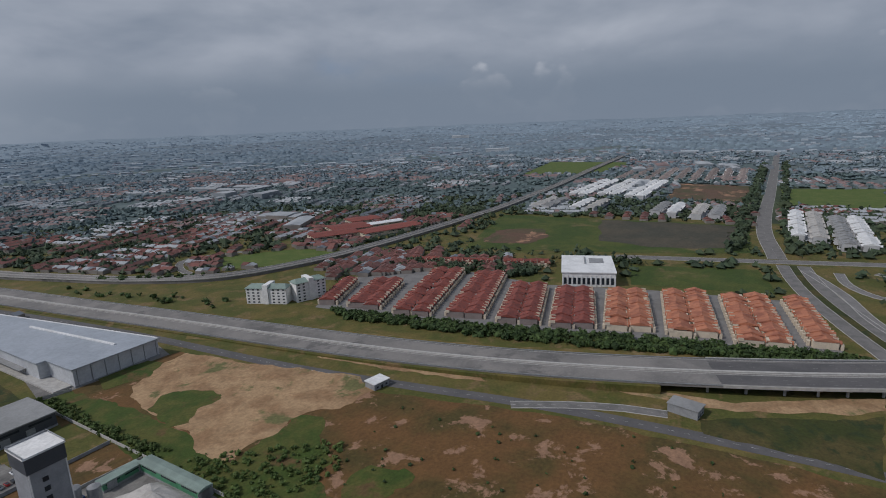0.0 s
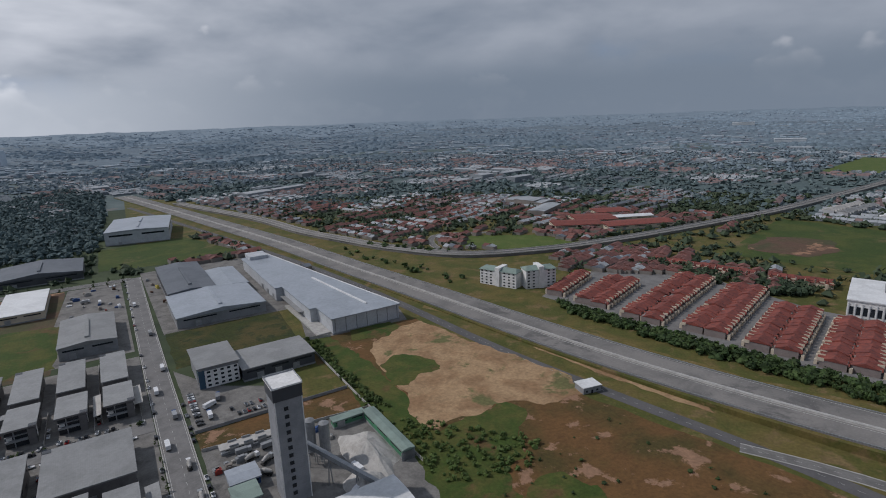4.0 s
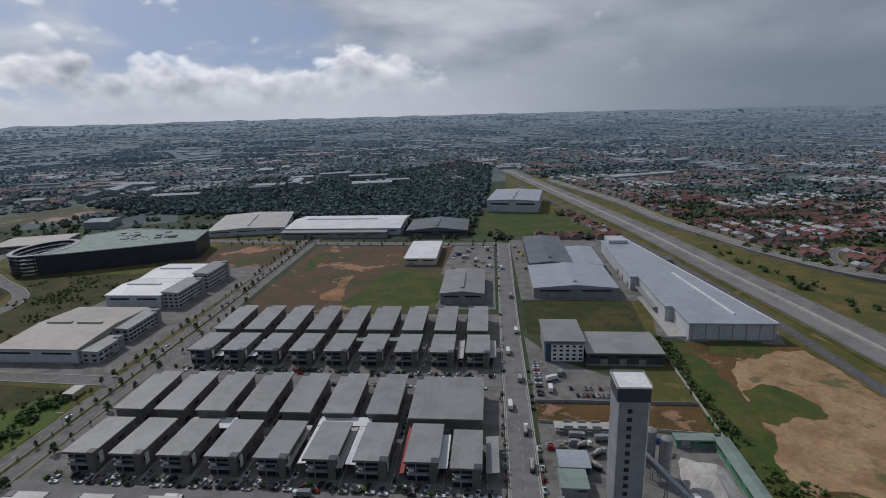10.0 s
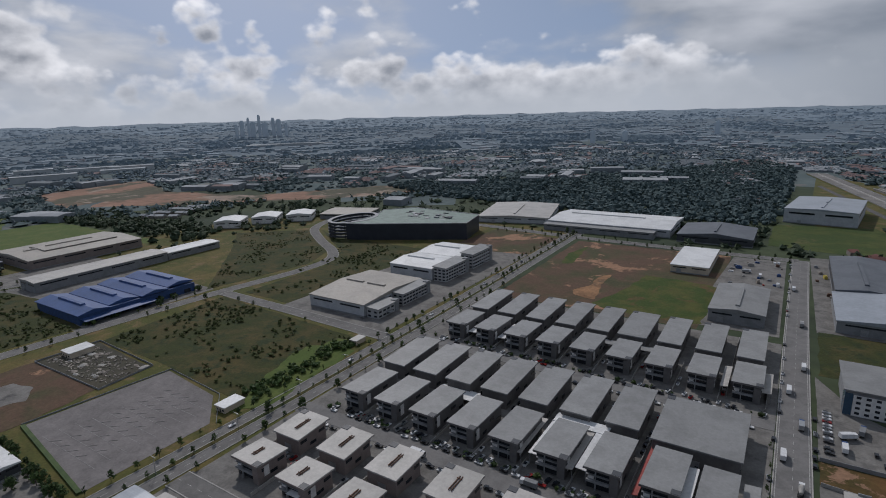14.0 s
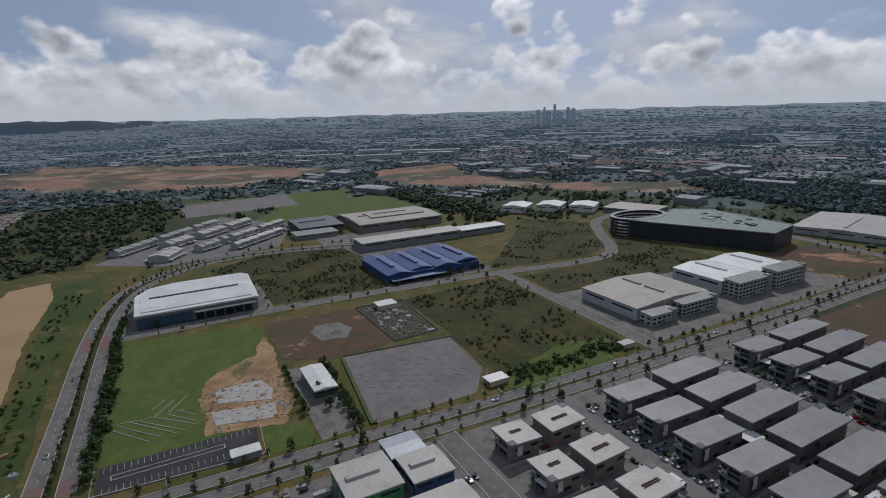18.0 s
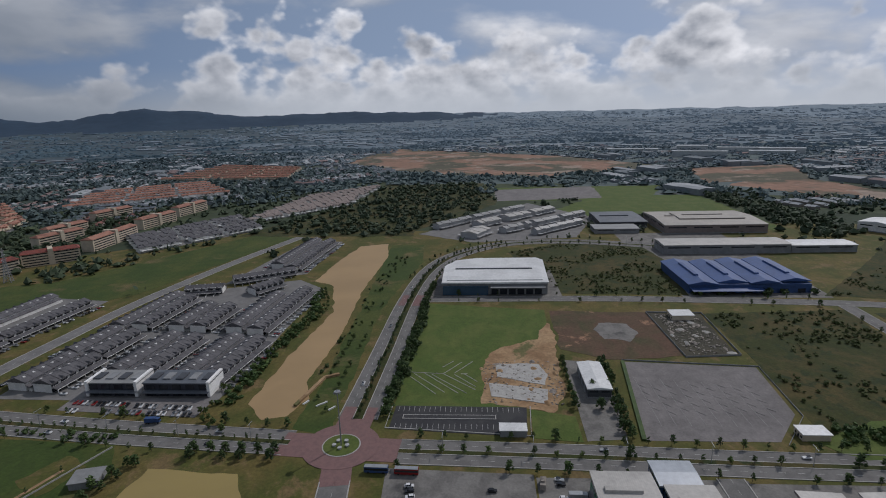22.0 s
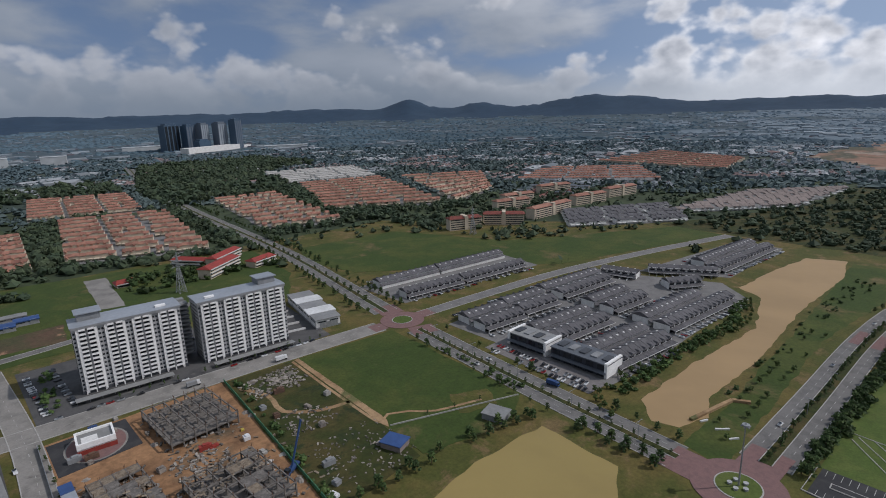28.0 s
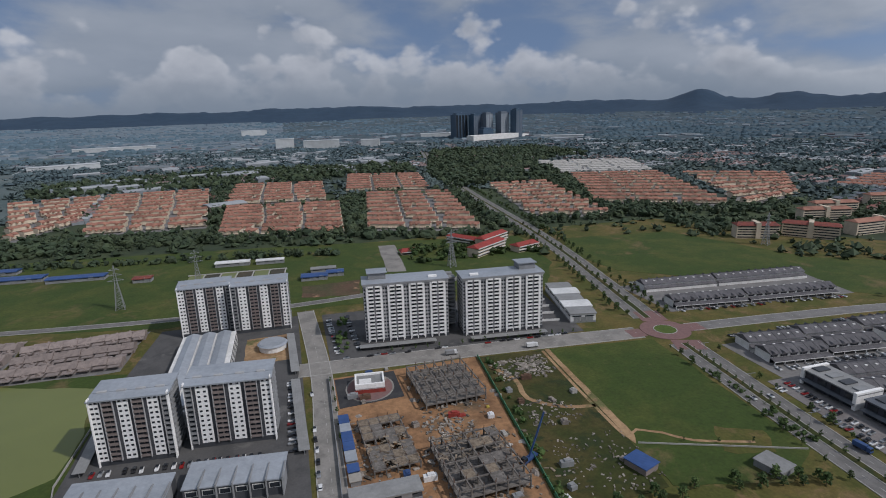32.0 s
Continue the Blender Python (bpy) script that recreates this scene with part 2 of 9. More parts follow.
SILVERROOF = paint("silver blue metal roof", (0.34, 0.365, 0.40), (0.29, 0.315, 0.345), 0.04, 0.42, 0.15, grain=0.4, stripes=("Y", 1.0, 0.25))
DARKROOF = paint("dark slate metal roof", (0.12, 0.13, 0.145), (0.09, 0.10, 0.115), 0.06, 0.5, grain=0.5, stripes=("X", 1.0, 0.3))
BLUEROOF = paint("blue sheet metal roof", (0.04, 0.085, 0.23), (0.032, 0.07, 0.19), 0.06, 0.45, grain=0.4, stripes=("Y", 1.0, 0.25))
TANROOF = paint("tan metal roof", (0.34, 0.31, 0.27), (0.28, 0.26, 0.23), 0.05, 0.6, grain=0.5, stripes=("Y", 1.0, 0.25))
REDTILE = paint("dark red clay roof tiles", (0.21, 0.058, 0.042), (0.125, 0.042, 0.036), 0.35, 0.85, grain=1.6, spread=0.25, island=0.3)
ORANGETILE = paint("orange clay roof tiles", (0.36, 0.145, 0.082), (0.235, 0.088, 0.055), 0.12, 0.85, grain=1.4, spread=0.15, island=0.5)
# orange tile of the far estates, distance haze mixed into its colour
HAZETILE = paint("haze-dulled orange clay roof tiles", (0.31, 0.155, 0.108), (0.215, 0.098, 0.072), 0.12, 0.85, grain=1.4, spread=0.15, island=0.5)
GREYTILE = paint("dark grey roof tiles", (0.112, 0.108, 0.114), (0.080, 0.077, 0.083), 0.3, 0.8, grain=1.6, spread=0.25)
BROWNTILE = paint("brown grey roof tiles", (0.25, 0.205, 0.185), (0.18, 0.148, 0.135), 0.3, 0.85, grain=1.6, spread=0.25)
GREENTILE = paint("grey green roof sheets", (0.21, 0.27, 0.235), (0.165, 0.21, 0.185), 0.1, 0.7)
WHITEWALL = paint("white painted render", (0.70, 0.69, 0.67), (0.60, 0.59, 0.57), 0.15, 0.85, grain=0.8)
GREYWALL = paint("mid grey render", (0.25, 0.255, 0.26), (0.20, 0.205, 0.21), 0.15, 0.85)
DARKWALL = paint("charcoal cladding", (0.052, 0.056, 0.064), (0.07, 0.073, 0.08), 0.1, 0.55)
PANELWALL = paint("pale grey wall panels", (0.46, 0.475, 0.49), (0.40, 0.41, 0.43), 0.1, 0.6, grain=0.6, stripes=("Z", 1.2, 0.35))
BROWNWALL = paint("brown grey render", (0.235, 0.195, 0.18), (0.20, 0.168, 0.155), 0.2, 0.85)
CREAMWALL = paint("cream render", (0.56, 0.48, 0.37), (0.48, 0.41, 0.32), 0.15, 0.85)
TOWERWALL = paint("weathered grey cladding", (0.27, 0.275, 0.285), (0.22, 0.225, 0.235), 0.15, 0.7, stripes=("Z", 1.0, 0.4))
SITECONCRETE = paint("stained site concrete", (0.12, 0.108, 0.098), (0.185, 0.168, 0.15), 0.5, 0.95, grain=1.5, speck=0.9)
PLANK = paint("weathered formwork planks", (0.21, 0.17, 0.125), (0.12, 0.092, 0.068), 0.6, 0.95, spread=0.2, island=0.9)
DEBRIS = paint("mixed broken debris", (0.27, 0.245, 0.215), (0.11, 0.092, 0.075), 0.5, 0.95, island=1.2)
PALEGREYWALL = paint("pale grey render", (0.40, 0.40, 0.40), (0.34, 0.34, 0.345), 0.15, 0.85)
STREET = paint("pale dusty concrete street", (0.25, 0.235, 0.215), (0.185, 0.175, 0.16), 0.07, 0.92, grain=0.8, third=(0.14, 0.13, 0.12), third_at=(0.55, 0.7), third_scale=0.06)
FORECOURT = paint("dark forecourt asphalt", (0.088, 0.086, 0.085), (0.066, 0.065, 0.065), 0.08, 0.92, grain=0.8, third=(0.13, 0.125, 0.12), third_at=(0.58, 0.68), third_scale=0.05)
UNITWALL = paint("dark brown grey cladding", (0.150, 0.142, 0.138), (0.112, 0.107, 0.105), 0.12, 0.7, grain=0.8)
LANE = paint("pale grey lane asphalt", (0.185, 0.178, 0.172), (0.145, 0.14, 0.135), 0.1, 0.92, grain=0.8)
CONCRETE = paint("raw concrete", (0.34, 0.325, 0.30), (0.255, 0.245, 0.23), 0.25, 0.92, grain=1.5)
GLASS = paint("dark window glass", (0.018, 0.022, 0.028), (0.03, 0.035, 0.042), 0.2, 0.12)
BLUEGLASS = paint("blue curtain wall glass", (0.035, 0.075, 0.12), (0.05, 0.09, 0.135), 0.05, 0.15)
METAL = paint("galvanised steel", (0.34, 0.35, 0.36), (0.28, 0.29, 0.30), 0.5, 0.5, 0.5)
RED = paint("red paint", (0.30, 0.045, 0.035), (0.22, 0.04, 0.03), 0.3, 0.6)
GREENPAINT = paint("green paint", (0.07, 0.22, 0.12), (0.05, 0.17, 0.09), 0.3, 0.6)
BLUEPAINT = paint("blue paint", (0.035, 0.075, 0.19), (0.03, 0.06, 0.15), 0.3, 0.6)
YELLOWPAINT = paint("yellow paint", (0.50, 0.40, 0.08), (0.42, 0.33, 0.07), 0.3, 0.6)
BLACK = paint("black rubber", (0.02, 0.02, 0.02), (0.03, 0.03, 0.03), 1.0, 0.8)
CARWHITE = paint("white car paint", (0.68, 0.68, 0.68), (0.62, 0.62, 0.62), 0.5, 0.25)
CARSILVER = paint("silver car paint", (0.36, 0.37, 0.38), (0.32, 0.33, 0.34), 0.5, 0.3, 0.4)
CARDARK = paint("black car paint", (0.02, 0.021, 0.024), (0.03, 0.03, 0.033), 0.5, 0.2)
CARRED = paint("dark red car paint", (0.25, 0.02, 0.02), (0.21, 0.02, 0.02), 0.5, 0.25)
BARK = paint("grey brown bark", (0.12, 0.09, 0.06), (0.085, 0.065, 0.045), 2.0, 0.95)
LEAF = paint("dark green leaves", (0.034, 0.062, 0.016), (0.056, 0.088, 0.022), 0.15, 0.8, grain=1.2, spread=0.5, island=0.7)
LEAFPALE = paint("light green leaves", (0.052, 0.086, 0.018), (0.075, 0.104, 0.024), 0.15, 0.8, grain=1.2, spread=0.4, island=0.5)
WOODS = paint("woodland leaves", (0.036, 0.056, 0.030), (0.052, 0.070, 0.034), 0.03, 0.85, grain=0.3, island=0.5)
SAND = paint("pale aggregate", (0.42, 0.40, 0.37), (0.33, 0.315, 0.29), 0.15, 0.95, grain=1.0, bump=0.6)
RUBBLE = paint("broken rubble", (0.30, 0.265, 0.23), (0.16, 0.14, 0.125), 0.3, 0.95, grain=1.0, bump=0.6, speck=0.8)


# ---------------------------------------------------------------- meshes and parts
class Solid:
    """Gathers boxes, prisms, tubes and roofs into one mesh."""

    def __init__(self):
        self.v, self.f = [], []

    def faces(self, verts, faces):
        k = len(self.v)
        self.v += verts
        self.f += [tuple(i + k for i in f) for f in faces]
        return self

    def box(self, x0, y0, z0, x1, y1, z1, top=0.0):
        t = top
        return self.faces([(x0, y0, z0), (x1, y0, z0), (x1, y1, z0), (x0, y1, z0), (x0 + t, y0 + t, z1), (x1 - t, y0 + t, z1), (x1 - t, y1 - t, z1), (x0 + t, y1 - t, z1)],
                          [(3, 2, 1, 0), (4, 5, 6, 7), (0, 1, 5, 4), (1, 2, 6, 5), (2, 3, 7, 6), (3, 0, 4, 7)])

    def prism(self, poly, z0, z1):
        n = len(poly)
        if sum(a[0] * b[1] - b[0] * a[1] for a, b in zip(poly, poly[1:] + poly[:1])) < 0:
            poly = poly[::-1]
        return self.faces([(x, y, z0) for x, y in poly] + [(x, y, z1) for x, y in poly],
                          [tuple(range(n - 1, -1, -1)), tuple(range(n, 2 * n))] + [(i, (i + 1) % n, n + (i + 1) % n, n + i) for i in range(n)])

    def tube(self, x, y, z0, z1, r, r1=None, n=8):
        r1 = r if r1 is None else r1
        ring = [(math.cos(math.tau * i / n), math.sin(math.tau * i / n)) for i in range(n)]
        return self.faces([(x + r * c, y + r * s, z0) for c, s in ring] + [(x + r1 * c, y + r1 * s, z1) for c, s in ring],
                          [tuple(range(n - 1, -1, -1)), tuple(range(n, 2 * n))] + [(i, (i + 1) % n, n + (i + 1) % n, n + i) for i in range(n)])

    def bar(self, a, b, r):
        """A square bar from a to b."""
        a, b = Vector(a), Vector(b)
        d = (b - a).normalized()
        s = d.cross(Vector((0, 0, 1)) if abs(d.z) < 0.9 else Vector((1, 0, 0))).normalized() * r
        u = d.cross(s).normalized() * r
        return self.faces([tuple(p + q) for p in (a, b) for q in (s + u, -s + u, -s - u, s - u)],
                          [(0, 1, 2, 3), (7, 6, 5, 4), (0, 4, 5, 1), (1, 5, 6, 2), (2, 6, 7, 3), (3, 7, 4, 0)])

    def gable(self, x0, y0, x1, y1, z0, z1, along="x", thick=0.25, hip=0.0):
        """A pitched roof shell, with its eaves at z0 and the ridge at z1."""
        if along == "y":
            k = len(self.v)
            self.gable(y0, x0, y1, x1, z0, z1, "x", thick, hip)
            self.v[k:] = [(b, a, c) for a, b, c in self.v[k:]]
            n = len([f for f in self.f if f[0] >= k])
            self.f[-n:] = [f[::-1] for f in self.f[-n:]]
            return self
        ym, t = (y0 + y1) / 2, thick
        return self.faces([(x0, y0, z0), (x1, y0, z0), (x1, y1, z0), (x0, y1, z0), (x0 + hip, ym, z1), (x1 - hip, ym, z1),
                           (x0, y0, z0 - t), (x1, y0, z0 - t), (x1, y1, z0 - t), (x0, y1, z0 - t)],
                          [(0, 1, 5, 4), (2, 3, 4, 5), (3, 0, 4), (1, 2, 5), (6, 7, 1, 0), (7, 8, 2, 1), (8, 9, 3, 2), (9, 6, 0, 3), (9, 8, 7, 6)])

    def slope(self, x0, y0, x1, y1, za, zb, along="y", thick=0.5):
        """A slab that rises from za to zb along an axis."""
        z = (za, za, zb, zb) if along == "y" else (za, zb, zb, za)
        c = [(x0, y0), (x1, y0), (x1, y1), (x0, y1)]
        return self.faces([(x, y, h - thick) for (x, y), h in zip(c, z)] + [(x, y, h) for (x, y), h in zip(c, z)],
                          [(3, 2, 1, 0), (4, 5, 6, 7), (0, 1, 5, 4), (1, 2, 6, 5), (2, 3, 7, 6), (3, 0, 4, 7)])

    def mesh(self, name, material):
        me = bpy.data.meshes.new(name)
        me.from_pydata(self.v, [], self.f)
        me.materials.append(material)
        return me


def thing(name, m=None, label="", category="", group="", kind=""):
    ob = new(name)
    ob.empty_display_size = 0.5
    ob.matrix_basis = m or Matrix()
    return tagged(ob, label, category, group, kind)


def part(name, solid, material, parent, label="", at=None):
    """One mesh object under a thing or a part; solid may also be a mesh that is shared."""
    me = solid.mesh(name, material) if isinstance(solid, Solid) else solid
    ob = new(name, me)
    ob.parent = parent
    if at is not None:
        ob.matrix_basis = Matrix.Translation(at)
    if label:
        ob["label"] = label
    return ob


def whole(name, solid, material, label, category="", group="", kind="", m=None):
    ob = new(name, solid.mesh(name, material))
    ob.matrix_basis = m or Matrix()
    return tagged(ob, label, category, group, kind)


def place(x, y, turn=0.0, z=0.0):
    return pose(x, y, z, 0, 0, turn)


# ---------------------------------------------------------------- ground
HILL = [(97, 8, 52), (107, 9, 88), (117.5, 4, 130), (122.5, 3.5, 150), (128, 6, 60), (132.5, 2.5, 80), (139.6, 1.9, 150), (140, 7, 70), (149, 6, 80), (160, 9, 80), (176, 10, 110), (192, 10, 80), (-150, 12, 60)]


def rise(x, y):
    """The land's height: flat near by, raised to the rim so the horizon fits the camera's view, with wooded hills to
    the south and west.
    """
    r = math.hypot(x, y)
    k = min(max((r - 2400) / 2450, 0), 1)
    z = 128 * k ** 1.25
    if r > 3300:
        az = math.degrees(math.atan2(-x, y))
        body = math.exp(-((r - 4550) / 420) ** 2)
        for a, wide, high in HILL:
            d = (az - a + 180) % 360 - 180
            z += body * high * 0.52 * math.exp(-(d / wide) ** 2)
        z += body * 16 * noise.noise(Vector((az * 0.45, r * 0.002, 3))) + body * 10 * noise.noise(Vector((az * 1.5, r * 0.005, 7)))
    return z


def sheet():
    radii = [0, 150, 400, 800] + [800 + 80 * i for i in range(1, 21)] + [2400 + 2480 * (i / 26) for i in range(1, 27)]
    n = 720
    s = Solid()
    s.v.append((0, 0, 0))
    for r in radii[1:]:
        for i in range(n):
            a = math.tau * i / n
            x, y = -r * math.sin(a), r * math.cos(a)
            s.v.append((x, y, rise(x, y)))
    s.f += [(0, 1 + i, 1 + (i + 1) % n) for i in range(n)]
    for k in range(len(radii) - 2):
        o = 1 + k * n
        s.f += [(o + i, o + n + i, o + n + (i + 1) % n, o + (i + 1) % n) for i in range(n)]
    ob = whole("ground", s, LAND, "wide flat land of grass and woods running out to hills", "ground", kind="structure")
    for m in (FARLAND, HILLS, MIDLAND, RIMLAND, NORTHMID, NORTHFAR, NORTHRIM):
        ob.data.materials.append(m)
    # distance chooses how much haze the land's colour carries
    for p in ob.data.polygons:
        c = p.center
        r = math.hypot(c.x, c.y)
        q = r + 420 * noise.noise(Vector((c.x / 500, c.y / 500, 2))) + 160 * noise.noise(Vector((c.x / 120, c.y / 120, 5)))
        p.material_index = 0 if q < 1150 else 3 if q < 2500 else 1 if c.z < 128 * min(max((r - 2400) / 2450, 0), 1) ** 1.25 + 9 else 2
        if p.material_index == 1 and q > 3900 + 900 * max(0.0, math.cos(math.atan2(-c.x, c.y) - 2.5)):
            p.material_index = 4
        # paler haze colours on the northern side
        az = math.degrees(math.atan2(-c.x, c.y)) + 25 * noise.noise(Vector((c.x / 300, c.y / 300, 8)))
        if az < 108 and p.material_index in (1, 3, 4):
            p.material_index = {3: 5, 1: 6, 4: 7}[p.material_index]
        p.use_smooth = True
    return ob


sheet()


LEVELS = []
TAKEN = set()  # cells of 8 m that are built on or must stay clear


def inside(x, y, poly):
    c = False
    for (x0, y0), (x1, y1) in zip(poly, poly[1:] + poly[:1]):
        if (y0 > y) != (y1 > y) and x < (x1 - x0) * (y - y0) / (y1 - y0) + x0:
            c = not c
    return c


def take(poly):
    xs, ys = [p[0] for p in poly], [p[1] for p in poly]
    for i in range(int(min(xs) // 8), int(max(xs) // 8) + 1):
        for j in range(int(min(ys) // 8), int(max(ys) // 8) + 1):
            if inside(i * 8 + 4, j * 8 + 4, poly):
                TAKEN.add((i, j))


def take_line(line, half):
    for a, b in zip(line, line[1:]):
        n = max(1, int((b - a).length / 5))
        for k in range(n):
            q = a + (b - a) * k / n
            m = int(half // 6) + 1
            for i in range(-m, m + 1):
                for j in range(-m, m + 1):
                    TAKEN.add((int((q.x + i * 6) // 8), int((q.y + j * 6) // 8)))


def free(x, y):
    return (int(x // 8), int(y // 8)) not in TAKEN


def ragged(poly, step, amount, seed):
    """The outline cut into short lengths and shaken, at two scales."""
    out = []
    for (x0, y0), (x1, y1) in zip(poly, poly[1:] + poly[:1]):
        n = max(1, int(math.hypot(x1 - x0, y1 - y0) / step * 2.5))
        for i in range(n):
            x, y = x0 + (x1 - x0) * i / n, y0 + (y1 - y0) * i / n
            q = Vector((x / step / 1.7, y / step / 1.7, seed))
            o = 0.7 * amount * noise.noise_vector(q) + 0.2 * amount * noise.noise_vector(q * 2.7)
            out.append((x + o.x, y + o.y))
    return out


def flat(name, poly, material, label, level=0.06, rag=0.0, step=8.0, category="", seed=1.0):
    """A piece of ground with a thin edge, laid on the sheet."""
    if rag:
        poly = ragged(poly, step, rag, seed)
    LEVELS.append(level)
    s = Solid().prism(poly, -0.3, level + 0.0012 * len(LEVELS))
    if not name.endswith("_belt"):
        take(poly)
    return whole(name, s, material, label, category or name.split("_")[-1], kind="structure")


def smooth(points, step=12.0):
    """A glide through the points, cut into even lengths."""
    p = [Vector((*q, 0)) if len(q) == 2 else Vector(q) for q in points]
    p = [2 * p[0] - p[1]] + p + [2 * p[-1] - p[-2]]
    out = []
    for a, b, c, d in zip(p, p[1:], p[2:], p[3:]):
        n = max(1, int((c - b).length / step))
        for i in range(n):
            t = i / n
            out.append(0.5 * (2 * b + (c - a) * t + (2 * a - 5 * b + 4 * c - d) * t * t + (3 * b - a - 3 * c + d) * t ** 3))
    return out + [p[-2]]


def ribbon(line, left, right, z=0.0, thick=0.4, solid=None):
    """A strip along a line between two offsets from it (left is negative)."""
    s = solid or Solid()
    k = len(s.v)
    n = len(line)
    for i, q in enumerate(line):
        d = (line[min(i + 1, n - 1)] - line[max(i - 1, 0)])
        d.z = 0
        side = Vector((d.y, -d.x, 0)).normalized()
        for o, dz in ((left, 0), (right, 0), (right, -thick), (left, -thick)):
            s.v.append(tuple(q + side * o + Vector((0, 0, z + dz))))
    for i in range(n - 1):
        a, b = k + 4 * i, k + 4 * i + 4
        s.f += [(a, a + 1, b + 1, b), (a + 1, a + 2, b + 2, b + 1), (a + 2, a + 3, b + 3, b + 2), (a + 3, a, b, b + 3)]
    s.f += [(k + 3, k + 2, k + 1, k), (k + 4 * n - 4, k + 4 * n - 3, k + 4 * n - 2, k + 4 * n - 1)]
    return s


def dashes(line, offset, width, length, gap, z, solid):
    """Broken lane marks along a line."""
    total, nxt = 0.0, 0.0
    for a, b in zip(line, line[1:]):
        d = (b - a)
        flatd = Vector((d.x, d.y, 0))
        if flatd.length < 1e-6:
            continue
        u = flatd.normalized()
        side = Vector((u.y, -u.x, 0))
        while nxt < total + d.length:
            q = a + d * ((nxt - total) / d.length) + side * offset + Vector((0, 0, z))
            e = q + u * length
            solid.faces([tuple(q - side * width / 2), tuple(q + side * width / 2), tuple(e + side * width / 2), tuple(e - side * width / 2)], [(0, 1, 2, 3)])
            nxt += length + gap
        total += d.length


ROADS = [0]


def road(name, points, width, label, material=None, z=0.12, kerb=True, dash=True, edge=False, step=12.0):
    line = smooth(points, step)
    ROADS[0] += 1
    z += 0.004 * ROADS[0]
    take_line(line, width / 2)
    ob = whole(name, ribbon(line, -width / 2, width / 2, z), material or ROAD, label, "road", kind="structure")
    if kerb:
        for a in (-width / 2 - 0.5, width / 2):
            part("kerb", ribbon(line, a, a + 0.5, z + 0.15, 0.5), PAVING, ob, "pale concrete kerb")
    if dash:
        s = Solid()
        dashes(line, 0, 0.16, 3.0, 4.5, z + 0.03, s)
        part("lane_marking", s, LINE, ob, "broken white centre line")
    if edge:
        for a in (-width / 2 + 0.6, width / 2 - 0.85):
            part("edge_line", ribbon(line, a, a + 0.25, z + 0.03, 0.02), LINE, ob)
    return ob

# ---------------------------------------------------------------- fields, yards and ponds
flat("ground_west_belt", [(40, 40), (-180, -10), (-212, 700), (-420, 760), (-720, 620), (-760, 240), (-720, -60), (-720, -300), (-480, -620), (40, -640)], GRASS, "rough grass between roads and plots", 0.012)
flat("ground_meadow_belt", [(60, 60), (60, -420), (330, -560), (640, -420), (900, -100), (900, 420), (600, 700), (330, 900), (180, 1300), (60, 1500), (40, 900), (128, 640)], GRASS, "rough grass belt along the motorway", 0.03)
flat("ground_heath", [(124, 384), (222, 372), (238, 205), (263, 92), (268, 0), (270, -260), (150, -260), (60, -60), (80, 120), (124, 180)], HEATH, "brown heath with bare pinkish clay patches", 0.06, 3)
flat("ground_green_scrub", [(154, 340), (153, 303), (151, 280), (154, 264), (140, 231), (145, 218), (159, 220), (178, 219), (195, 223), (202, 208), (184, 192), (174, 177), (157, 171), (153, 153), (136, 149), (120, 163), (126, 193), (128, 228), (126, 272)], GREENSCRUB, "overgrown green scrub beside the sand field", 0.1, 6, 7)
flat("ground_green_strip", [(128, 150), (129, 384), (149, 378), (155, 320), (153, 262), (146, 215), (150, 150)], GREENSCRUB, "lush weeds along the plant's fence", 0.09, 4, 6)
flat("ground_green_patch", [(165, 159), (178, 153), (184, 141), (181, 133), (166, 132), (155, 141), (150, 150)], GREENSCRUB, "green weeds on the heath", 0.12, 6, 6)
flat("ground_sand", [(222, 365), (230, 313), (245, 256), (251, 221), (240, 203), (213, 205), (203, 220), (195, 223), (178, 219), (161, 223), (147, 221), (145, 238), (154, 264), (156, 282), (158, 306), (163, 338), (183, 354), (205, 364)], EARTH, "tan bare sand field with weeds", 0.14, 5, 6)
flat("ground_sand_weeds", [(159, 308), (175, 317), (186, 310), (194, 294), (187, 280), (176, 281), (160, 274), (151, 280)], GREENSCRUB, "green weeds over the sand", 0.2, 5, 5)
flat("ground_sand_rim", [(169, 390), (200, 377), (205, 364), (186, 351), (162, 359)], GREENSCRUB, "green weeds on the rim of the sand", 0.18, 4, 6)
flat("yard_estate", [(-202, 140), (22, 140), (22, 428), (-202, 428)], YARD, "grey concrete yards between factory units", 0.05)
flat("yard_estate_south", [(-204, 50), (-60, 50), (-60, 141), (-204, 141)], YARD, "grey concrete yard beside the boulevard", 0.05)
flat("yard_south", [(-206, 49), (-209, -18), (-130, -14), (-62, 49)], YARD, "dusty concrete yard with parked buses", 0.055)
flat("ground_red_field", [(-196, 430), (-32, 430), (-30, 660), (-198, 660)], REDFIELD, "red brown cleared field", 0.06, 2)
flat("ground_red_field_green", [(-95, 550), (-62, 548), (-30, 539), (-30, 442), (-66, 434), (-91, 440), (-115, 446), (-106, 478), (-97, 510)], GREENSCRUB, "dull green weeds on the cleared field", 0.1, 5, 8)
flat("ground_red_field_track", [(-141, 474), (-132, 490), (-130, 529), (-123, 538), (-122, 506), (-116, 457), (-134, 463)], CLAY, "sandy track over the cleared field", 0.14, 3, 6)
flat("ground_red_field_corner", [(-189, 596), (-178, 636), (-170, 561), (-181, 554)], GREENSCRUB, "green corner of the cleared field", 0.12, 4, 7)
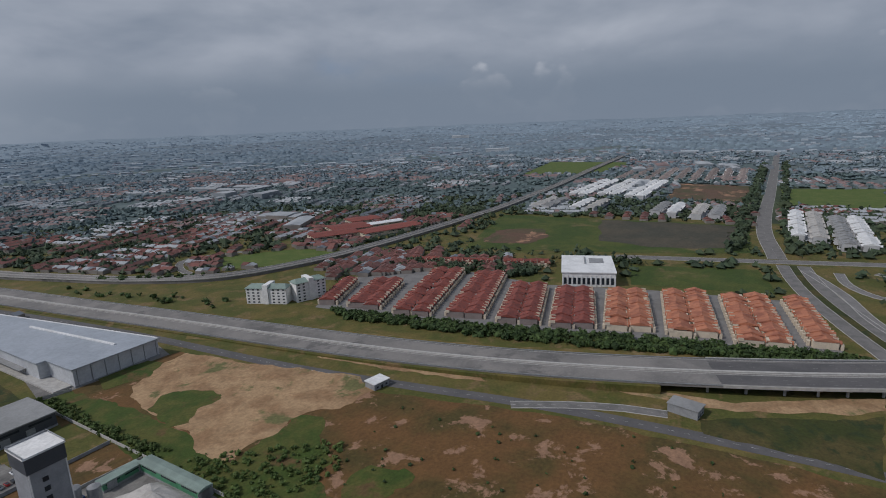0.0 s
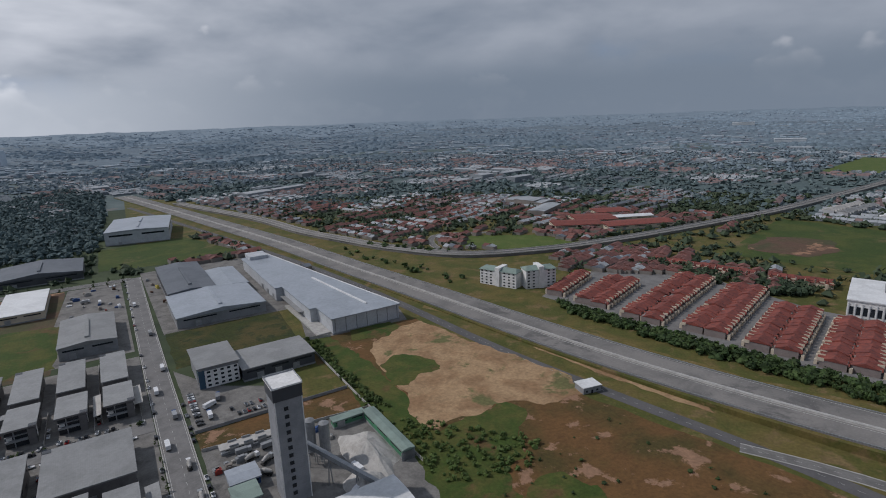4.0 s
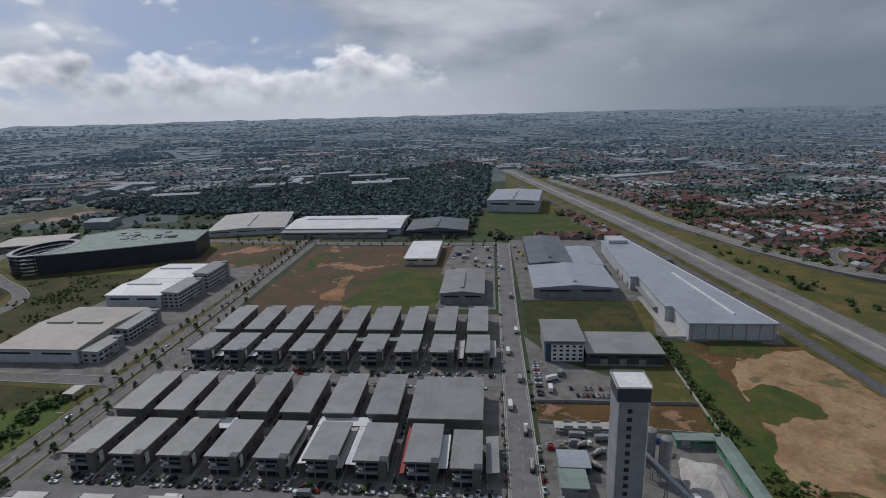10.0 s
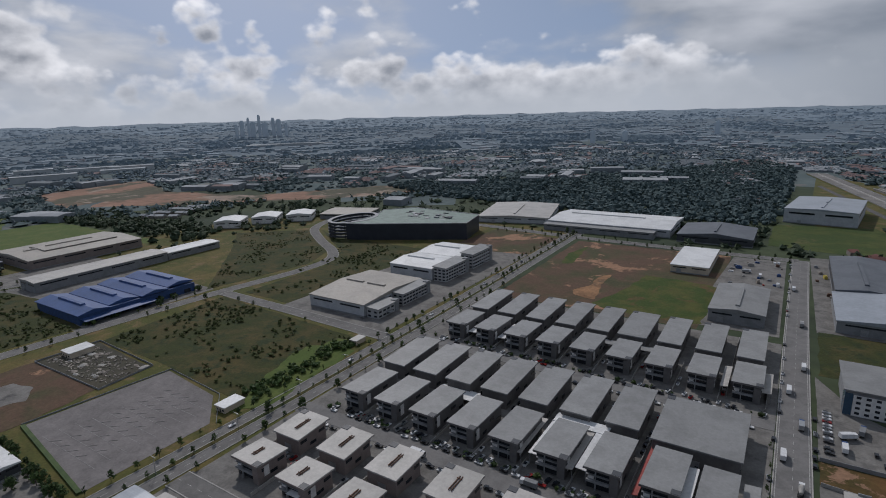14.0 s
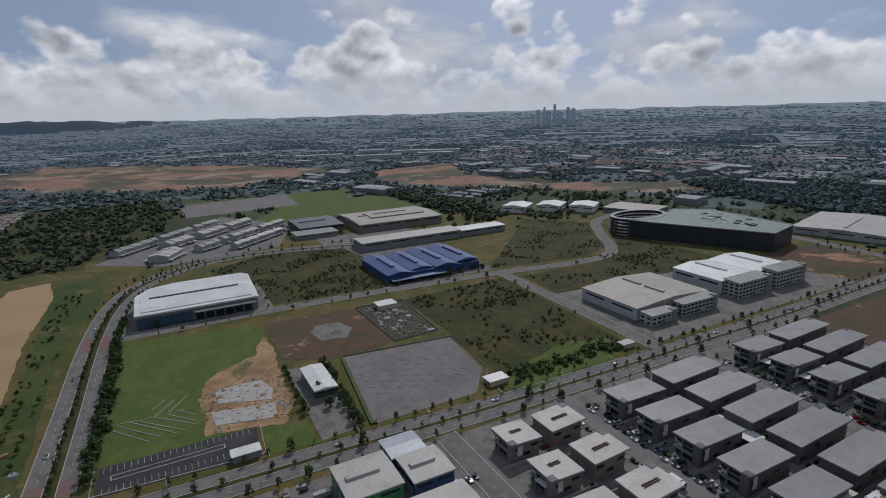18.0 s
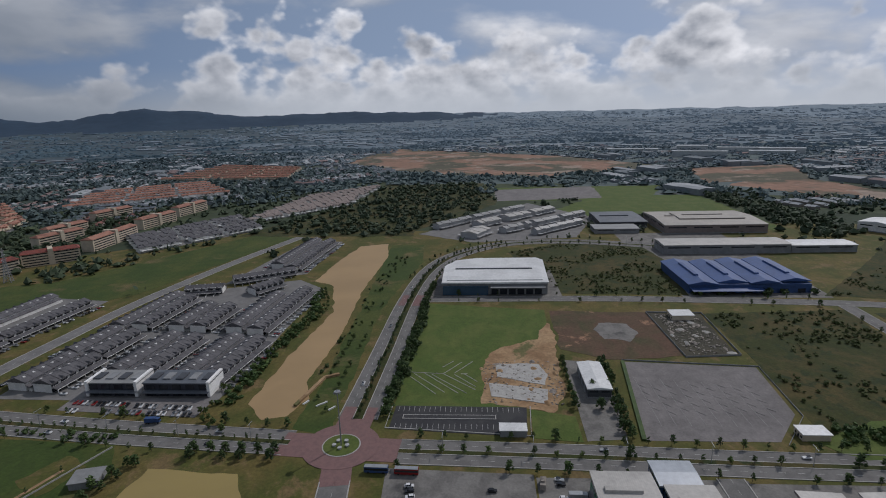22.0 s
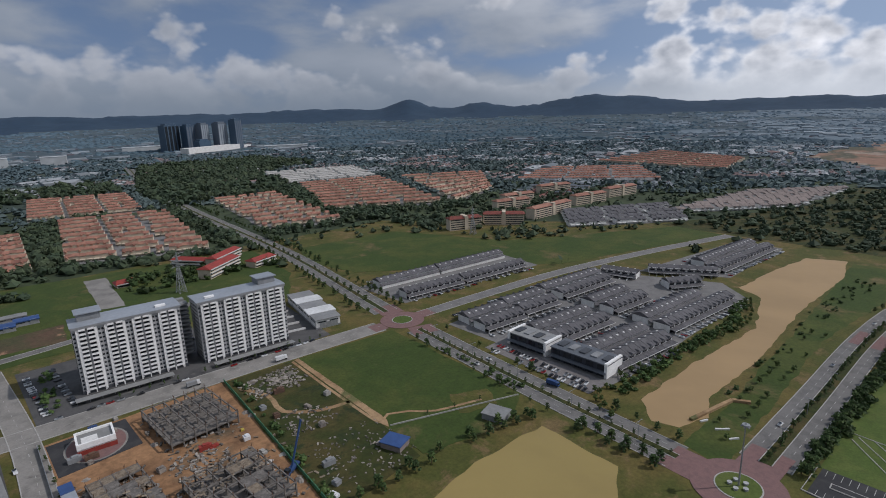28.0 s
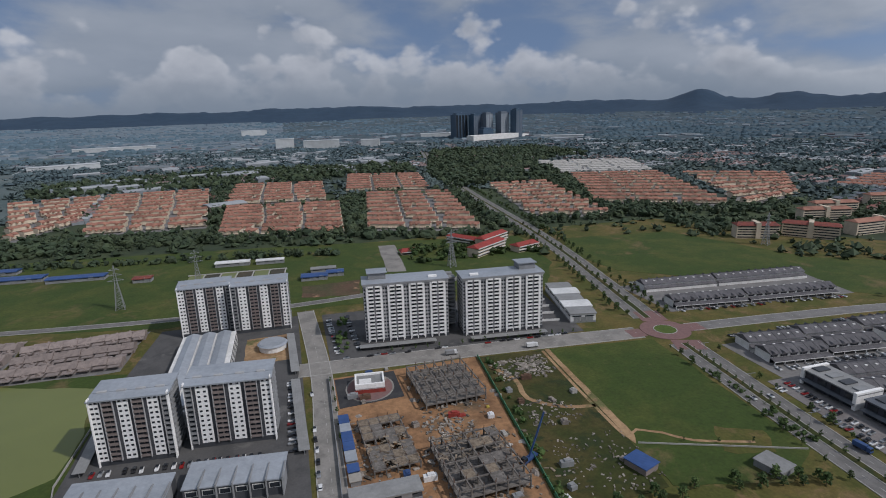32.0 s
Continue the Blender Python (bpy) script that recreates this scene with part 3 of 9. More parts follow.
flat("ground_red_field_west", [(-330, 560), (-228, 500), (-226, 660), (-320, 690)], REDFIELD, "red brown cleared field behind the black building", 0.06, 3)
flat("yard_plant", [(38, 130), (126, 130), (129, 246), (120, 262), (40, 272)], YARD, "dusty concrete yard of the batching plant", 0.07, 1)
flat("yard_trucks", [(40, 292), (92, 292), (92, 322), (60, 345), (40, 385)], YARD, "truck yard with mixed vehicles", 0.07, 1)
flat("ground_plot", [(40, 273), (128, 262), (128, 292), (40, 291)], HEATH, "brown empty plot with a low wall", 0.06, 1)
flat("lawn_office", [(92, 293), (129, 292), (128, 335), (92, 332)], GRASS, "dry lawn behind the office", 0.08)
flat("ground_plot_green", [(42, 388), (128, 388), (134, 462), (42, 464)], SCRUB, "overgrown plot between factories", 0.06, 2)
flat("lawn_far", [(0, 730), (2, 862), (112, 880), (172, 700)], MEADOW, "green field beside the far factory", 0.06, 2)
flat("yard_north", [(-40, 440), (20, 440), (20, 660), (-28, 660)], YARD, "crowded storage yard", 0.07)
flat("yard_silver", [(42, 462), (150, 462), (132, 380), (215, 374), (222, 400), (180, 690), (40, 690)], YARD, "concrete apron of the silver factory", 0.05)
# west of the boulevard
flat("lot_paved", [(-320, 117), (-312, 196), (-258, 190), (-233, 170), (-233, 106)], LOT, "bleached empty car park with faint bays", 0.08, category="car park")
flat("ground_green_field", [(-431, -22), (-413, 78), (-326, 76), (-262, 54), (-264, -22)], LAWN, "green field with white trench lines", 0.06, 2)
flat("ground_sand_pit", [(-268, 26), (-303, 27), (-329, 31), (-344, 45), (-356, 66), (-387, 77), (-363, 80), (-324, 76), (-278, 75), (-258, 66)], EARTH, "churned orange building sand", 0.1, 4, 5)
flat("slab_north", [(-316, 36), (-299, 36), (-288, 64), (-301, 67), (-316, 63)], PAVING, "pale concrete floor slab", 0.3, 1.5, 5, "slab")
flat("slab_south", [(-291, 31), (-275, 32), (-267, 63), (-283, 65)], PAVING, "pale concrete floor slab with rubble", 0.3, 1.5, 5, "slab")
flat("lawn_corner", [(-234, 52), (-231, 76), (-254, 76), (-261, 53)], LAWN, "small clipped lawn", 0.1)
flat("car_park_black", [(-241, -22), (-235, 49), (-263, 51), (-264, -21)], DARKROAD, "fresh black car park with white bays", 0.1, category="car park")
flat("yard_shed", [(-322, 80), (-232, 78), (-234, 98), (-318, 104)], YARD, "concrete drive round a long shed", 0.08)
flat("ground_rubble_yard", [(-406, 158), (-327, 160), (-330, 193), (-404, 197)], DARKEARTH, "fenced yard of heaped rubble", 0.1, 1)
flat("ground_wild_pond_belt", [(-690, -60), (-700, -300), (-960, -190), (-1200, -180), (-1210, 40), (-930, 60), (-720, -60)], SCRUB, "wild scrub beyond the pond", 0.03, 8, 20)
flat("ground_brown_patch", [(-412, 82), (-407, 158), (-328, 158), (-322, 112), (-338, 80)], REDFIELD, "weedy brown scrub with a bare centre", 0.07, 3)
flat("ground_bare_centre", [(-386, 116), (-384, 136), (-364, 140), (-352, 130), (-356, 114), (-372, 110)], YARD, "grey bare patch amid the scrub", 0.12, 3, 5)
flat("ground_wild_green", [(-404, 200), (-412, 310), (-234, 296), (-228, 194), (-258, 194), (-325, 200)], SCRUB, "wild green scrubland", 0.07, 2)
flat("ground_wild_bright", [(-248, 219), (-261, 254), (-255, 283), (-240, 294), (-226, 276), (-222, 231), (-222, 193), (-234, 179)], LAWN, "bright green weeds beside the boulevard", 0.1, 8, 7)
flat("ground_wild_west", [(-455, 95), (-600, 60), (-640, 120), (-625, 214), (-560, 222), (-448, 205)], SCRUB, "wild scrub behind the white factory", 0.07, 2)
flat("ground_wild_bend", [(-560, 430), (-445, 315), (-425, 428), (-446, 480), (-560, 560), (-640, 500)], SCRUB, "wild scrub inside the road bend", 0.07, 2)
flat("ground_wild_black", [(-405, 328), (-345, 326), (-330, 540), (-500, 545), (-545, 570), (-430, 486), (-402, 430)], SCRUB, "wild scrub before the black building", 0.07, 2)
flat("yard_white_row", [(-345, 318), (-228, 314), (-226, 570), (-320, 560), (-340, 420)], YARD, "concrete apron of three white factories", 0.09)
flat("yard_white_factory", [(-448, -18), (-448, 98), (-530, 98), (-545, -10)], YARD, "concrete apron round the white factory", 0.09)
flat("yard_blue", [(-442, 200), (-440, 320), (-690, 330), (-690, 200), (-460, 195)], YARD, "yard round the blue factory", 0.05)
flat("lawn_knoll", [(-700, 420), (-1000, 420), (-1000, 240), (-820, 120), (-790, 300), (-700, 400)], LAWN, "green grassed plateau", 0.06, 8)
flat("lawn_plateau", [(-960, 60), (-1130, 60), (-1130, 400), (-960, 330)], LAWN, "green levelled plateau", 0.06, 8)
flat("lot_plateau", [(-960, 60), (-1100, 60), (-1130, 260), (-980, 250)], LOT, "grey gravel levelled on a plateau", 0.12, 5, category="ground")
# along the water
flat("lawn_river_bank", [(-232, -50), (-420, -52), (-560, -30), (-660, -40), (-690, -130), (-500, -150), (-470, -122), (-400, -108), (-310, -118), (-250, -128), (-238, -100)], GRASS, "grassy bank round the long pond", 0.05, 2)
flat("lawn_river_side", [(-232, -52), (-420, -55), (-560, -34), (-640, -40), (-640, -80), (-470, -74), (-300, -70), (-240, -72)], MEADOW, "mown grass between pond and boulevard", 0.08, 3)
flat("water_long_pond", [(-264, -106), (-249, -92), (-252, -80), (-272, -72), (-290, -80), (-359, -76), (-464, -81), (-587, -76), (-647, -86), (-636, -117), (-575, -128), (-496, -134), (-480, -112), (-411, -94), (-330, -103)], MUDWATER, "long silty brown pond", 0.12, 2.5, 7, "pond")
flat("lawn_pond_bank", [(-95, -150), (-215, -140), (-222, -66), (-200, -58), (-120, -40), (-90, -60)], GRASS, "grassy bank of the square pond", 0.06, 2)
flat("water_square_pond", [(-112, -128), (-160, -134), (-206, -130), (-203, -86), (-184, -76), (-150, -70), (-112, -66)], OLIVEWATER, "square olive brown pond", 0.12, 2, 7, "pond")
flat("ground_big_meadow", [(-158, -293), (-232, -285), (-224, -158), (-196, -142), (-148, -156), (-152, -200)], MEADOW, "dark green open meadow", 0.08, 1.5)
flat("lawn_pond_east_bank", [(100, -230), (100, -345), (190, -370), (280, -330), (260, -200), (150, -200)], MEADOW, "green bank of the apartment pond", 0.06, 2)
flat("water_apartment_pond", [(176, -352), (117, -332), (107, -273), (109, -244), (128, -232), (190, -215), (250, -260), (250, -340)], GREENWATER, "green pond beside the apartments", 0.12, 2, 8, "pond")
flat("ground_site", [(-18, -298), (-110, -298), (-96, -150), (-14, -150)], CLAY, "orange clay building site", 0.09, 1)
flat("path_meadow_edge", [(-156, -293), (-159, -293), (-154.5, -192), (-151, -186), (-150, -190)], EARTH, "sandy track beside the meadow", 0.16, 0.6, 5, "path")
flat("ground_meadow_bare", [(-196, -186), (-214, -176), (-206, -160), (-184, -168)], GRASS, "brownish worn patch on the meadow", 0.12, 4, 5)
flat("ground_junk", [(-112, -297), (-156, -293), (-150, -190), (-146, -156), (-98, -152)], SCRUB, "weedy plot strewn with salvage and rubble", 0.07, 1)
flat("yard_apartments", [(-20, -322), (-196, -312), (-204, -400), (-90, -404), (-20, -408)], FORECOURT, "dark forecourt of the white apartment blocks", 0.06)
flat("yard_flats", [(104, -196), (-2, -192), (-2, -412), (96, -414), (104, -330)], FORECOURT, "dark forecourt of the tall dark flats", 0.06)
flat("lawn_strip", [(-300, -430), (-286, -500), (-313, -566), (-446, -548), (-500, -400), (-700, -280), (-690, -218), (-460, -292)], MEADOW, "long green meadow between estates", 0.06, 3)
flat("lawn_pylons", [(-30, -425), (-215, -410), (-255, -480), (-270, -600), (60, -660), (420, -700), (420, -480), (180, -440), (95, -420)], MEADOW, "grass under the power lines", 0.05, 3)
flat("ground_clay_strip", [(-6, -455), (-56, -446), (-60, -488), (-8, -487)], REDFIELD, "red brown cleared plot", 0.1, 2)
flat("ground_clay_terraces", [(-1113, 525), (-877, 690), (-646, 890), (-565, 950), (-640, 1050), (-775, 985), (-939, 760), (-1290, 714)], EARTHWORKS, "orange earthworks below the woods", 0.1, 10, 20)
flat("ground_clay_plain", [(-1712, -395), (-1393, -70), (-1297, 163), (-1502, 531), (-1881, 303), (-2447, -364)], EARTHWORKS, "wide orange earthworks", 0.1, 12, 25)
flat("ground_clay_ridge", [(-1150, 500), (-1210, 740), (-1480, 840), (-1420, 560)], EARTHWORKS, "orange cut slope", 0.1, 12, 20)
# east of the motorway
flat("lawn_wedge", [(392, 556), (440, 612), (515, 545), (520, 478), (440, 500)], LAWN, "bright green wedge inside the ramp", 0.06, 2)
flat("ground_big_field", [(600, 338), (850, 400), (874, 28), (700, 17), (650, 150)], MEADOW, "large dark meadow", 0.06, 3)
flat("ground_field_dark", [(700, 190), (850, 230), (868, 40), (720, 30), (690, 100)], DARKEARTH, "dark bare earth across the meadow", 0.1, 18, 24)
flat("ground_field_brown", [(640, 330), (720, 350), (760, 290), (700, 260), (655, 270)], REDFIELD, "brown worn patch on the meadow", 0.12, 12, 14)
take([(0, 860), (150, 880), (235, 560), (300, 430), (352, 340), (470, 465), (372, 516), (300, 690), (230, 1000), (60, 1500), (-60, 1500)])
flat("ground_cut_sand", [(305, 139), (306, 102), (305, 58), (311, 8), (337, -50), (348, -60), (363, -62), (321, 9), (315, 54), (309, 89)], EARTH, "bare sandy slope below the viaduct", 0.1, 3, 6)
flat("ground_cut_scrub", [(293, 25), (308, 0), (324, -37), (339, -59), (276, -51), (280, -28), (281, 0), (279, 20)], SCRUB, "dark rough grass beside the underpass", 0.08, 3, 6)
flat("ground_verge_dry", [(240, 390), (287, 261), (314, 145), (371, 29), (388, 31), (336, 155), (307, 290), (278, 430)], DRYGRASS, "dry yellowed motorway verge", 0.09, 4, 7)
flat("ground_verge_sand", [(268, 271), (276, 212), (285, 151), (281, 145), (269, 206), (261, 270)], EARTH, "sandy strip between motorway and service road", 0.11, 3, 5)
flat("lawn_corner_field", [(596, 128), (626, 8), (545, -10), (524, 112)], MEADOW, "green corner field", 0.06, 2)
flat("ground_shop_brown", [(1110, 180), (1366, 190), (1341, 45), (1059, 35)], REDFIELD, "brown building plot", 0.06, 3)
flat("lawn_right", [(1071, -10), (1304, -10), (1345, -190), (1055, -150)], LAWN, "green playing field", 0.06, 3)
flat("lawn_north_field", [(1500, 640), (1950, 720), (1950, 420), (1560, 440)], LAWN, "pale green far field", 0.06, 3)

# ---------------------------------------------------------------- roads
MW = [(60, 1520, 1), (130, 1180, 1), (185, 900, 1), (217, 730, 1), (242, 560, 1), (262, 430, 1.2), (277, 320, 1.6), (291, 230, 2.2), (307, 150, 3.4), (328, 70, 5.2), (356, -8, 6.2), (389, -80, 6.2), (470, -250, 6.2), (600, -520, 6.2)]
mw_line = smooth(MW, 14)
take_line(mw_line, 26)
motorway = whole("road_motorway", ribbon(mw_line, -19, 19, 0, 1.0), MOTORWAY, "wide six lane motorway of pale worn asphalt", "motorway", kind="structure")
ground_line = [q for q in mw_line if q.y > 45]
part("embankment", ribbon(ground_line, -22, 22, -0.45, 7.0), GRASS, motorway, "grassed embankment")
part("median_strip", ribbon(mw_line, -1.3, 1.3, 0.12, 0.1), PAVING, motorway, "pale concrete median")
for o in (-17.8, -3.0, 2.75, 17.5):
    part("edge_line", ribbon(mw_line, o, o + 0.3, 0.06, 0.05), LINE, motorway)
for o in (-13.2, -8.4, 8.4, 13.2):
    s = Solid()
    dashes(mw_line, o, 0.16, 3.0, 9.0, 0.07, s)
    part("lane_marking", s, LOTLINE, motorway)
part("central_barrier", ribbon(mw_line, -0.75, 0.75, 0.95, 0.9), PAVING, motorway, "pale concrete central barrier")
for o in (-19.0, 16.2):
    part("shoulder", ribbon(mw_line, o, o + 2.8, 0.03, 0.02), ROAD, motorway, "darker hard shoulder")
deck_line = [q for q in mw_line if q.y < 30]
for o in (-15.5, 3.6):
    part("deck_surface", ribbon(deck_line, o, o + 11.9, 0.045, 0.02), DECKROAD, motorway, "dark resurfaced carriageway on the viaduct")
for o in (-19.3, 18.7):
    part("parapet", ribbon(deck_line, o, o + 0.6, 1.15, 1.9), PAVING, motorway, "pale concrete viaduct parapet")
for o in (-18.8, 18.4):
    part("guard_rail", ribbon(mw_line, o, o + 0.35, 0.85, 0.5), METAL, motorway, "galvanised guard rail")
for i, q in enumerate(q for q in smooth(MW, 19) if q.y < 40):
    s = Solid()
    d = Vector((0.9, 0.42, 0))
    for k in (-15, -5, 5, 15):
        s.tube(q.x + d.x * k, q.y + d.y * k, -0.3, 4.6, 0.8, n=8)
    s.bar((q.x - d.x * 18, q.y - d.y * 18, 4.8), (q.x + d.x * 18, q.y + d.y * 18, 4.8), 0.5)
    part("pier", s, CONCRETE, motorway, "concrete pier with crosshead")
road("road_service", [(60, 1300), (150, 880), (180, 730), (205, 600), (222, 480), (230, 405), (240, 282), (253, 195), (270, 95), (277, 7), (279, -60), (282, -180), (284, -300)], 9, "service road beside the motorway", DECKROAD, kerb=False)
road("road_ramp", [(262, 120), (276, 92), (287, 62), (291, 40)], 7, "toll ramp with a pale barrier")
BLVD = [(-216, 760), (-214, 560), (-212, 400), (-214, 200), (-219, 75), (-224, -42), (-236, -170), (-249, -294)]


def boulevard(name, points, half, gap, label):
    """Two carriageways, with a planted median."""
    line = smooth(points, 10)
    take_line(line, half)
    ROADS[0] += 1
    ob = whole(name, ribbon(line, -half, half, 0.12 + 0.004 * ROADS[0]), ROAD, label, "road", kind="structure")
    part("median", ribbon(line, -gap, gap, 0.3, 0.4), SCRUB, ob, "planted median")
    for a in (-gap - 0.3, gap, -half - 0.5, half):
        part("kerb", ribbon(line, a, a + 0.4, 0.34, 0.5), PAVING, ob, "pale concrete kerb")
    for a in (-(half + gap) / 2, (half + gap) / 2):
        s = Solid()
        dashes(line, a, 0.22, 3.0, 5.0, 0.17, s)
        part("lane_marking", s, LINE, ob, "broken white lane line")
    return line


blvd_north = boulevard("road_boulevard", [q for q in BLVD[:5]] + [(-222, -14)], 9.5, 1.6, "dual boulevard with a planted median")
blvd_south = boulevard("road_boulevard_south", [(-228, -70), (-236, -170), (-247, -272)], 10, 1.8, "dual boulevard between pond and meadow")
blvd_west = boulevard("road_boulevard_west", [(-250, -40), (-330, -37), (-440, -33), (-530, -22), (-590, 2), (-636, 50), (-650, 105), (-645, 160), (-622, 236), (-600, 330)], 10.5, 2.6, "curving dual boulevard with trees")
rd_south = boulevard("road_avenue_south", [(-252, -318), (-268, -410), (-283, -500), (-298, -625), (-312, -800), (-330, -1000), (-380, -1400), (-475, -1900)], 10, 2.2, "tree lined dual avenue between estates")


def roundabout(name, x, y, inner, outer, label):
    take([(x + outer * a, y + outer * b) for a, b in ((1, 0), (0.7, 0.7), (0, 1), (-0.7, 0.7), (-1, 0), (-0.7, -0.7), (0, -1), (0.7, -0.7))])
    ring = [(math.cos(math.tau * i / 48), math.sin(math.tau * i / 48)) for i in range(48)]
    s = Solid().prism([(x + outer * c, y + outer * d) for c, d in ring], -0.3, 0.30)
    ob = whole(name, s, BRICKROAD, label, "roundabout", kind="structure")
    part("island_kerb", Solid().prism([(x + inner * c, y + inner * d) for c, d in ring], 0, 0.48), PAVING, ob, "pale kerb ring")
    part("island", Solid().prism([(x + (inner - 0.6) * c, y + (inner - 0.6) * d) for c, d in ring], 0, 0.54), LAWN, ob, "clipped grass island")
    return ob


roundabout("road_roundabout", -226, -43, 9.5, 19.0, "dull red brick roundabout with a grass island")
mast = thing("lamp_mast", place(-226, -43, 0, 0.5), "tall slim lamp mast on the roundabout island", "lamp mast")
part("pole", Solid().tube(0, 0, 0, 30, 0.4, 0.2, 10), METAL, mast)
part("lamp_ring", Solid().tube(0, 0, 28.6, 29.2, 1.5, 1.5, 12), METAL, mast)
for i in range(6):
    part("lamp_head", Solid().box(-0.4, -0.3, 28.2, 0.4, 0.3, 28.7), GREYWALL, mast).matrix_basis = Matrix.Translation((1.6 * math.cos(i * math.pi / 3), 1.6 * math.sin(i * math.pi / 3), 0))
for i in range(5):
    whole("planter", Solid().tube(0, 0, 0, 1.0, 0.9, 1.1, 10), PALEGREYWALL, "pale round planter on the island", "planter", "planters on the island", m=place(-226 + 3.4 * math.cos(i * 1.256), -43 + 3.4 * math.sin(i * 1.256), 0, 0.5))
roundabout("road_roundabout_far", -250, -295, 8, 17, "red brick roundabout with a grass island")
for x0, y0, x1, y1, h in ((-223.5, -32, -222.6, -14, 9.3), (-236, -41.5, -262, -40, 9.3), (-225.5, -54, -227, -74, 9.8), (-216, -42, -196, -39, 7.0), (-251, -276, -246, -262, 9.5), (-254, -311, -258, -330, 9.5), (-233, -296, -222, -297, 6.5), (-266, -293, -278, -292, 6.5)):
    ROADS[0] += 1
    whole("road_brick_arm", ribbon(smooth([(x0, y0), (x1, y1)], 6), -h, h, 0.17 + 0.004 * ROADS[0]), BRICKROAD, "red brick paved roundabout arm", "road", kind="structure")
road("road_east_arm", [(-199, -39.5), (-140, -34), (-60, -30)], 13, "short street east of the roundabout")
whole("road_brick_crossing", ribbon(smooth([(-425, -33), (-452, -31)], 6), -10, 10, 0.17), BRICKROAD, "red brick paved crossing", "road", kind="structure")
road("road_estate_main", [(30, 60), (30, 250), (30, 450), (32, 672)], 14, "straight estate road lined with trucks", LANE, edge=True)
road("road_estate_cross", [(-203, 322), (-120, 318), (22, 314)], 11, "estate road between factory rows", LANE, kerb=False, dash=False)
road("road_estate_second", [(-203, 208), (-100, 206), (22, 203)], 11, "estate road lined with parked vehicles", LANE, kerb=False, dash=False)
road("road_estate_third", [(-205, 134), (-120, 134), (-20, 134)], 11, "estate road")
road("road_estate_top", [(-420, 700), (-300, 688), (-214, 678), (-90, 672), (30, 668)], 13, "estate road along the long factories")
road("road_west_street", [(-440, -24), (-441, 83), (-438, 177), (-427, 310), (-413, 400), (-416, 450), (-440, 482), (-500, 522), (-560, 572), (-590, 640)], 12, "winding street past vacant plots")
road("road_west_link", [(-420, 317), (-320, 313), (-222, 308)], 11, "straight street across vacant plots")
road("road_flats", [(-230, -297), (-131, -306), (-27, -313), (0, -315)], 17, "pale street before the white apartment blocks", STREET)
road("road_flats_side", [(-10, -120), (-11, -220), (-13, -310), (-8, -420)], 12, "pale street beside the grey flats", STREET)
road("road_rows", [(-268, -293), (-350, -286), (-441, -275), (-560, -248), (-690, -210)], 12, "street between terrace estates", LANE)
road("road_power_line", [(-200, -470), (-30, -440), (120, -440), (320, -470), (480, -520)], 8, "lane beside the power lines")
LOOP = [(150, 1270), (180, 1155), (237, 946), (262, 790), (290, 690), (320, 600), (372, 516), (467, 472), (560, 455), (655, 445), (800, 436), (940, 432), (1300, 450), (1684, 484), (2400, 535)]
loop_line = smooth(LOOP, 14)
take_line(loop_line, 16)
loop = whole("road_loop", ribbon(loop_line, -9, 9, 3.2, 4.0), MOTORWAY, "curving highway on a low bank beyond the motorway", "road", kind="structure")
for o in (-9.4, -0.3, 9.0):
    part("barrier", ribbon(loop_line, o, o + 0.5, 4.1, 0.9), PAVING, loop, "pale concrete barrier")
road("road_loop_ramp", [(372, 520), (366, 560), (380, 610), (415, 640), (480, 600)], 8, "ramp round a green wedge")
road("road_town", [(628, 152), (660, 20), (692, -105), (740, -300)], 15, "wide town road past the junction")
road("road_avenue", [(679, -8), (880, 10), (1300, 8), (1918, 6), (2380, 6)], 18, "long straight avenue lined with trees")
boulevard("road_avenue_down", [(655, -22), (600, -30), (545, -42), (480, -62), (410, -86), (330, -110), (285, -130)], 15, 3.4, "dual road passing under the motorway")
road("road_slip_loop", [(640, -60), (600, -64), (568, -82), (562, -110), (580, -134), (610, -136), (634, -118), (650, -90)], 8, "looping slip road round a green island", LANE)
road("road_slip", [(640, -32), (566, -58), (500, -72), (440, -96)], 8, "slip road beside the dual road", LANE, dash=False)

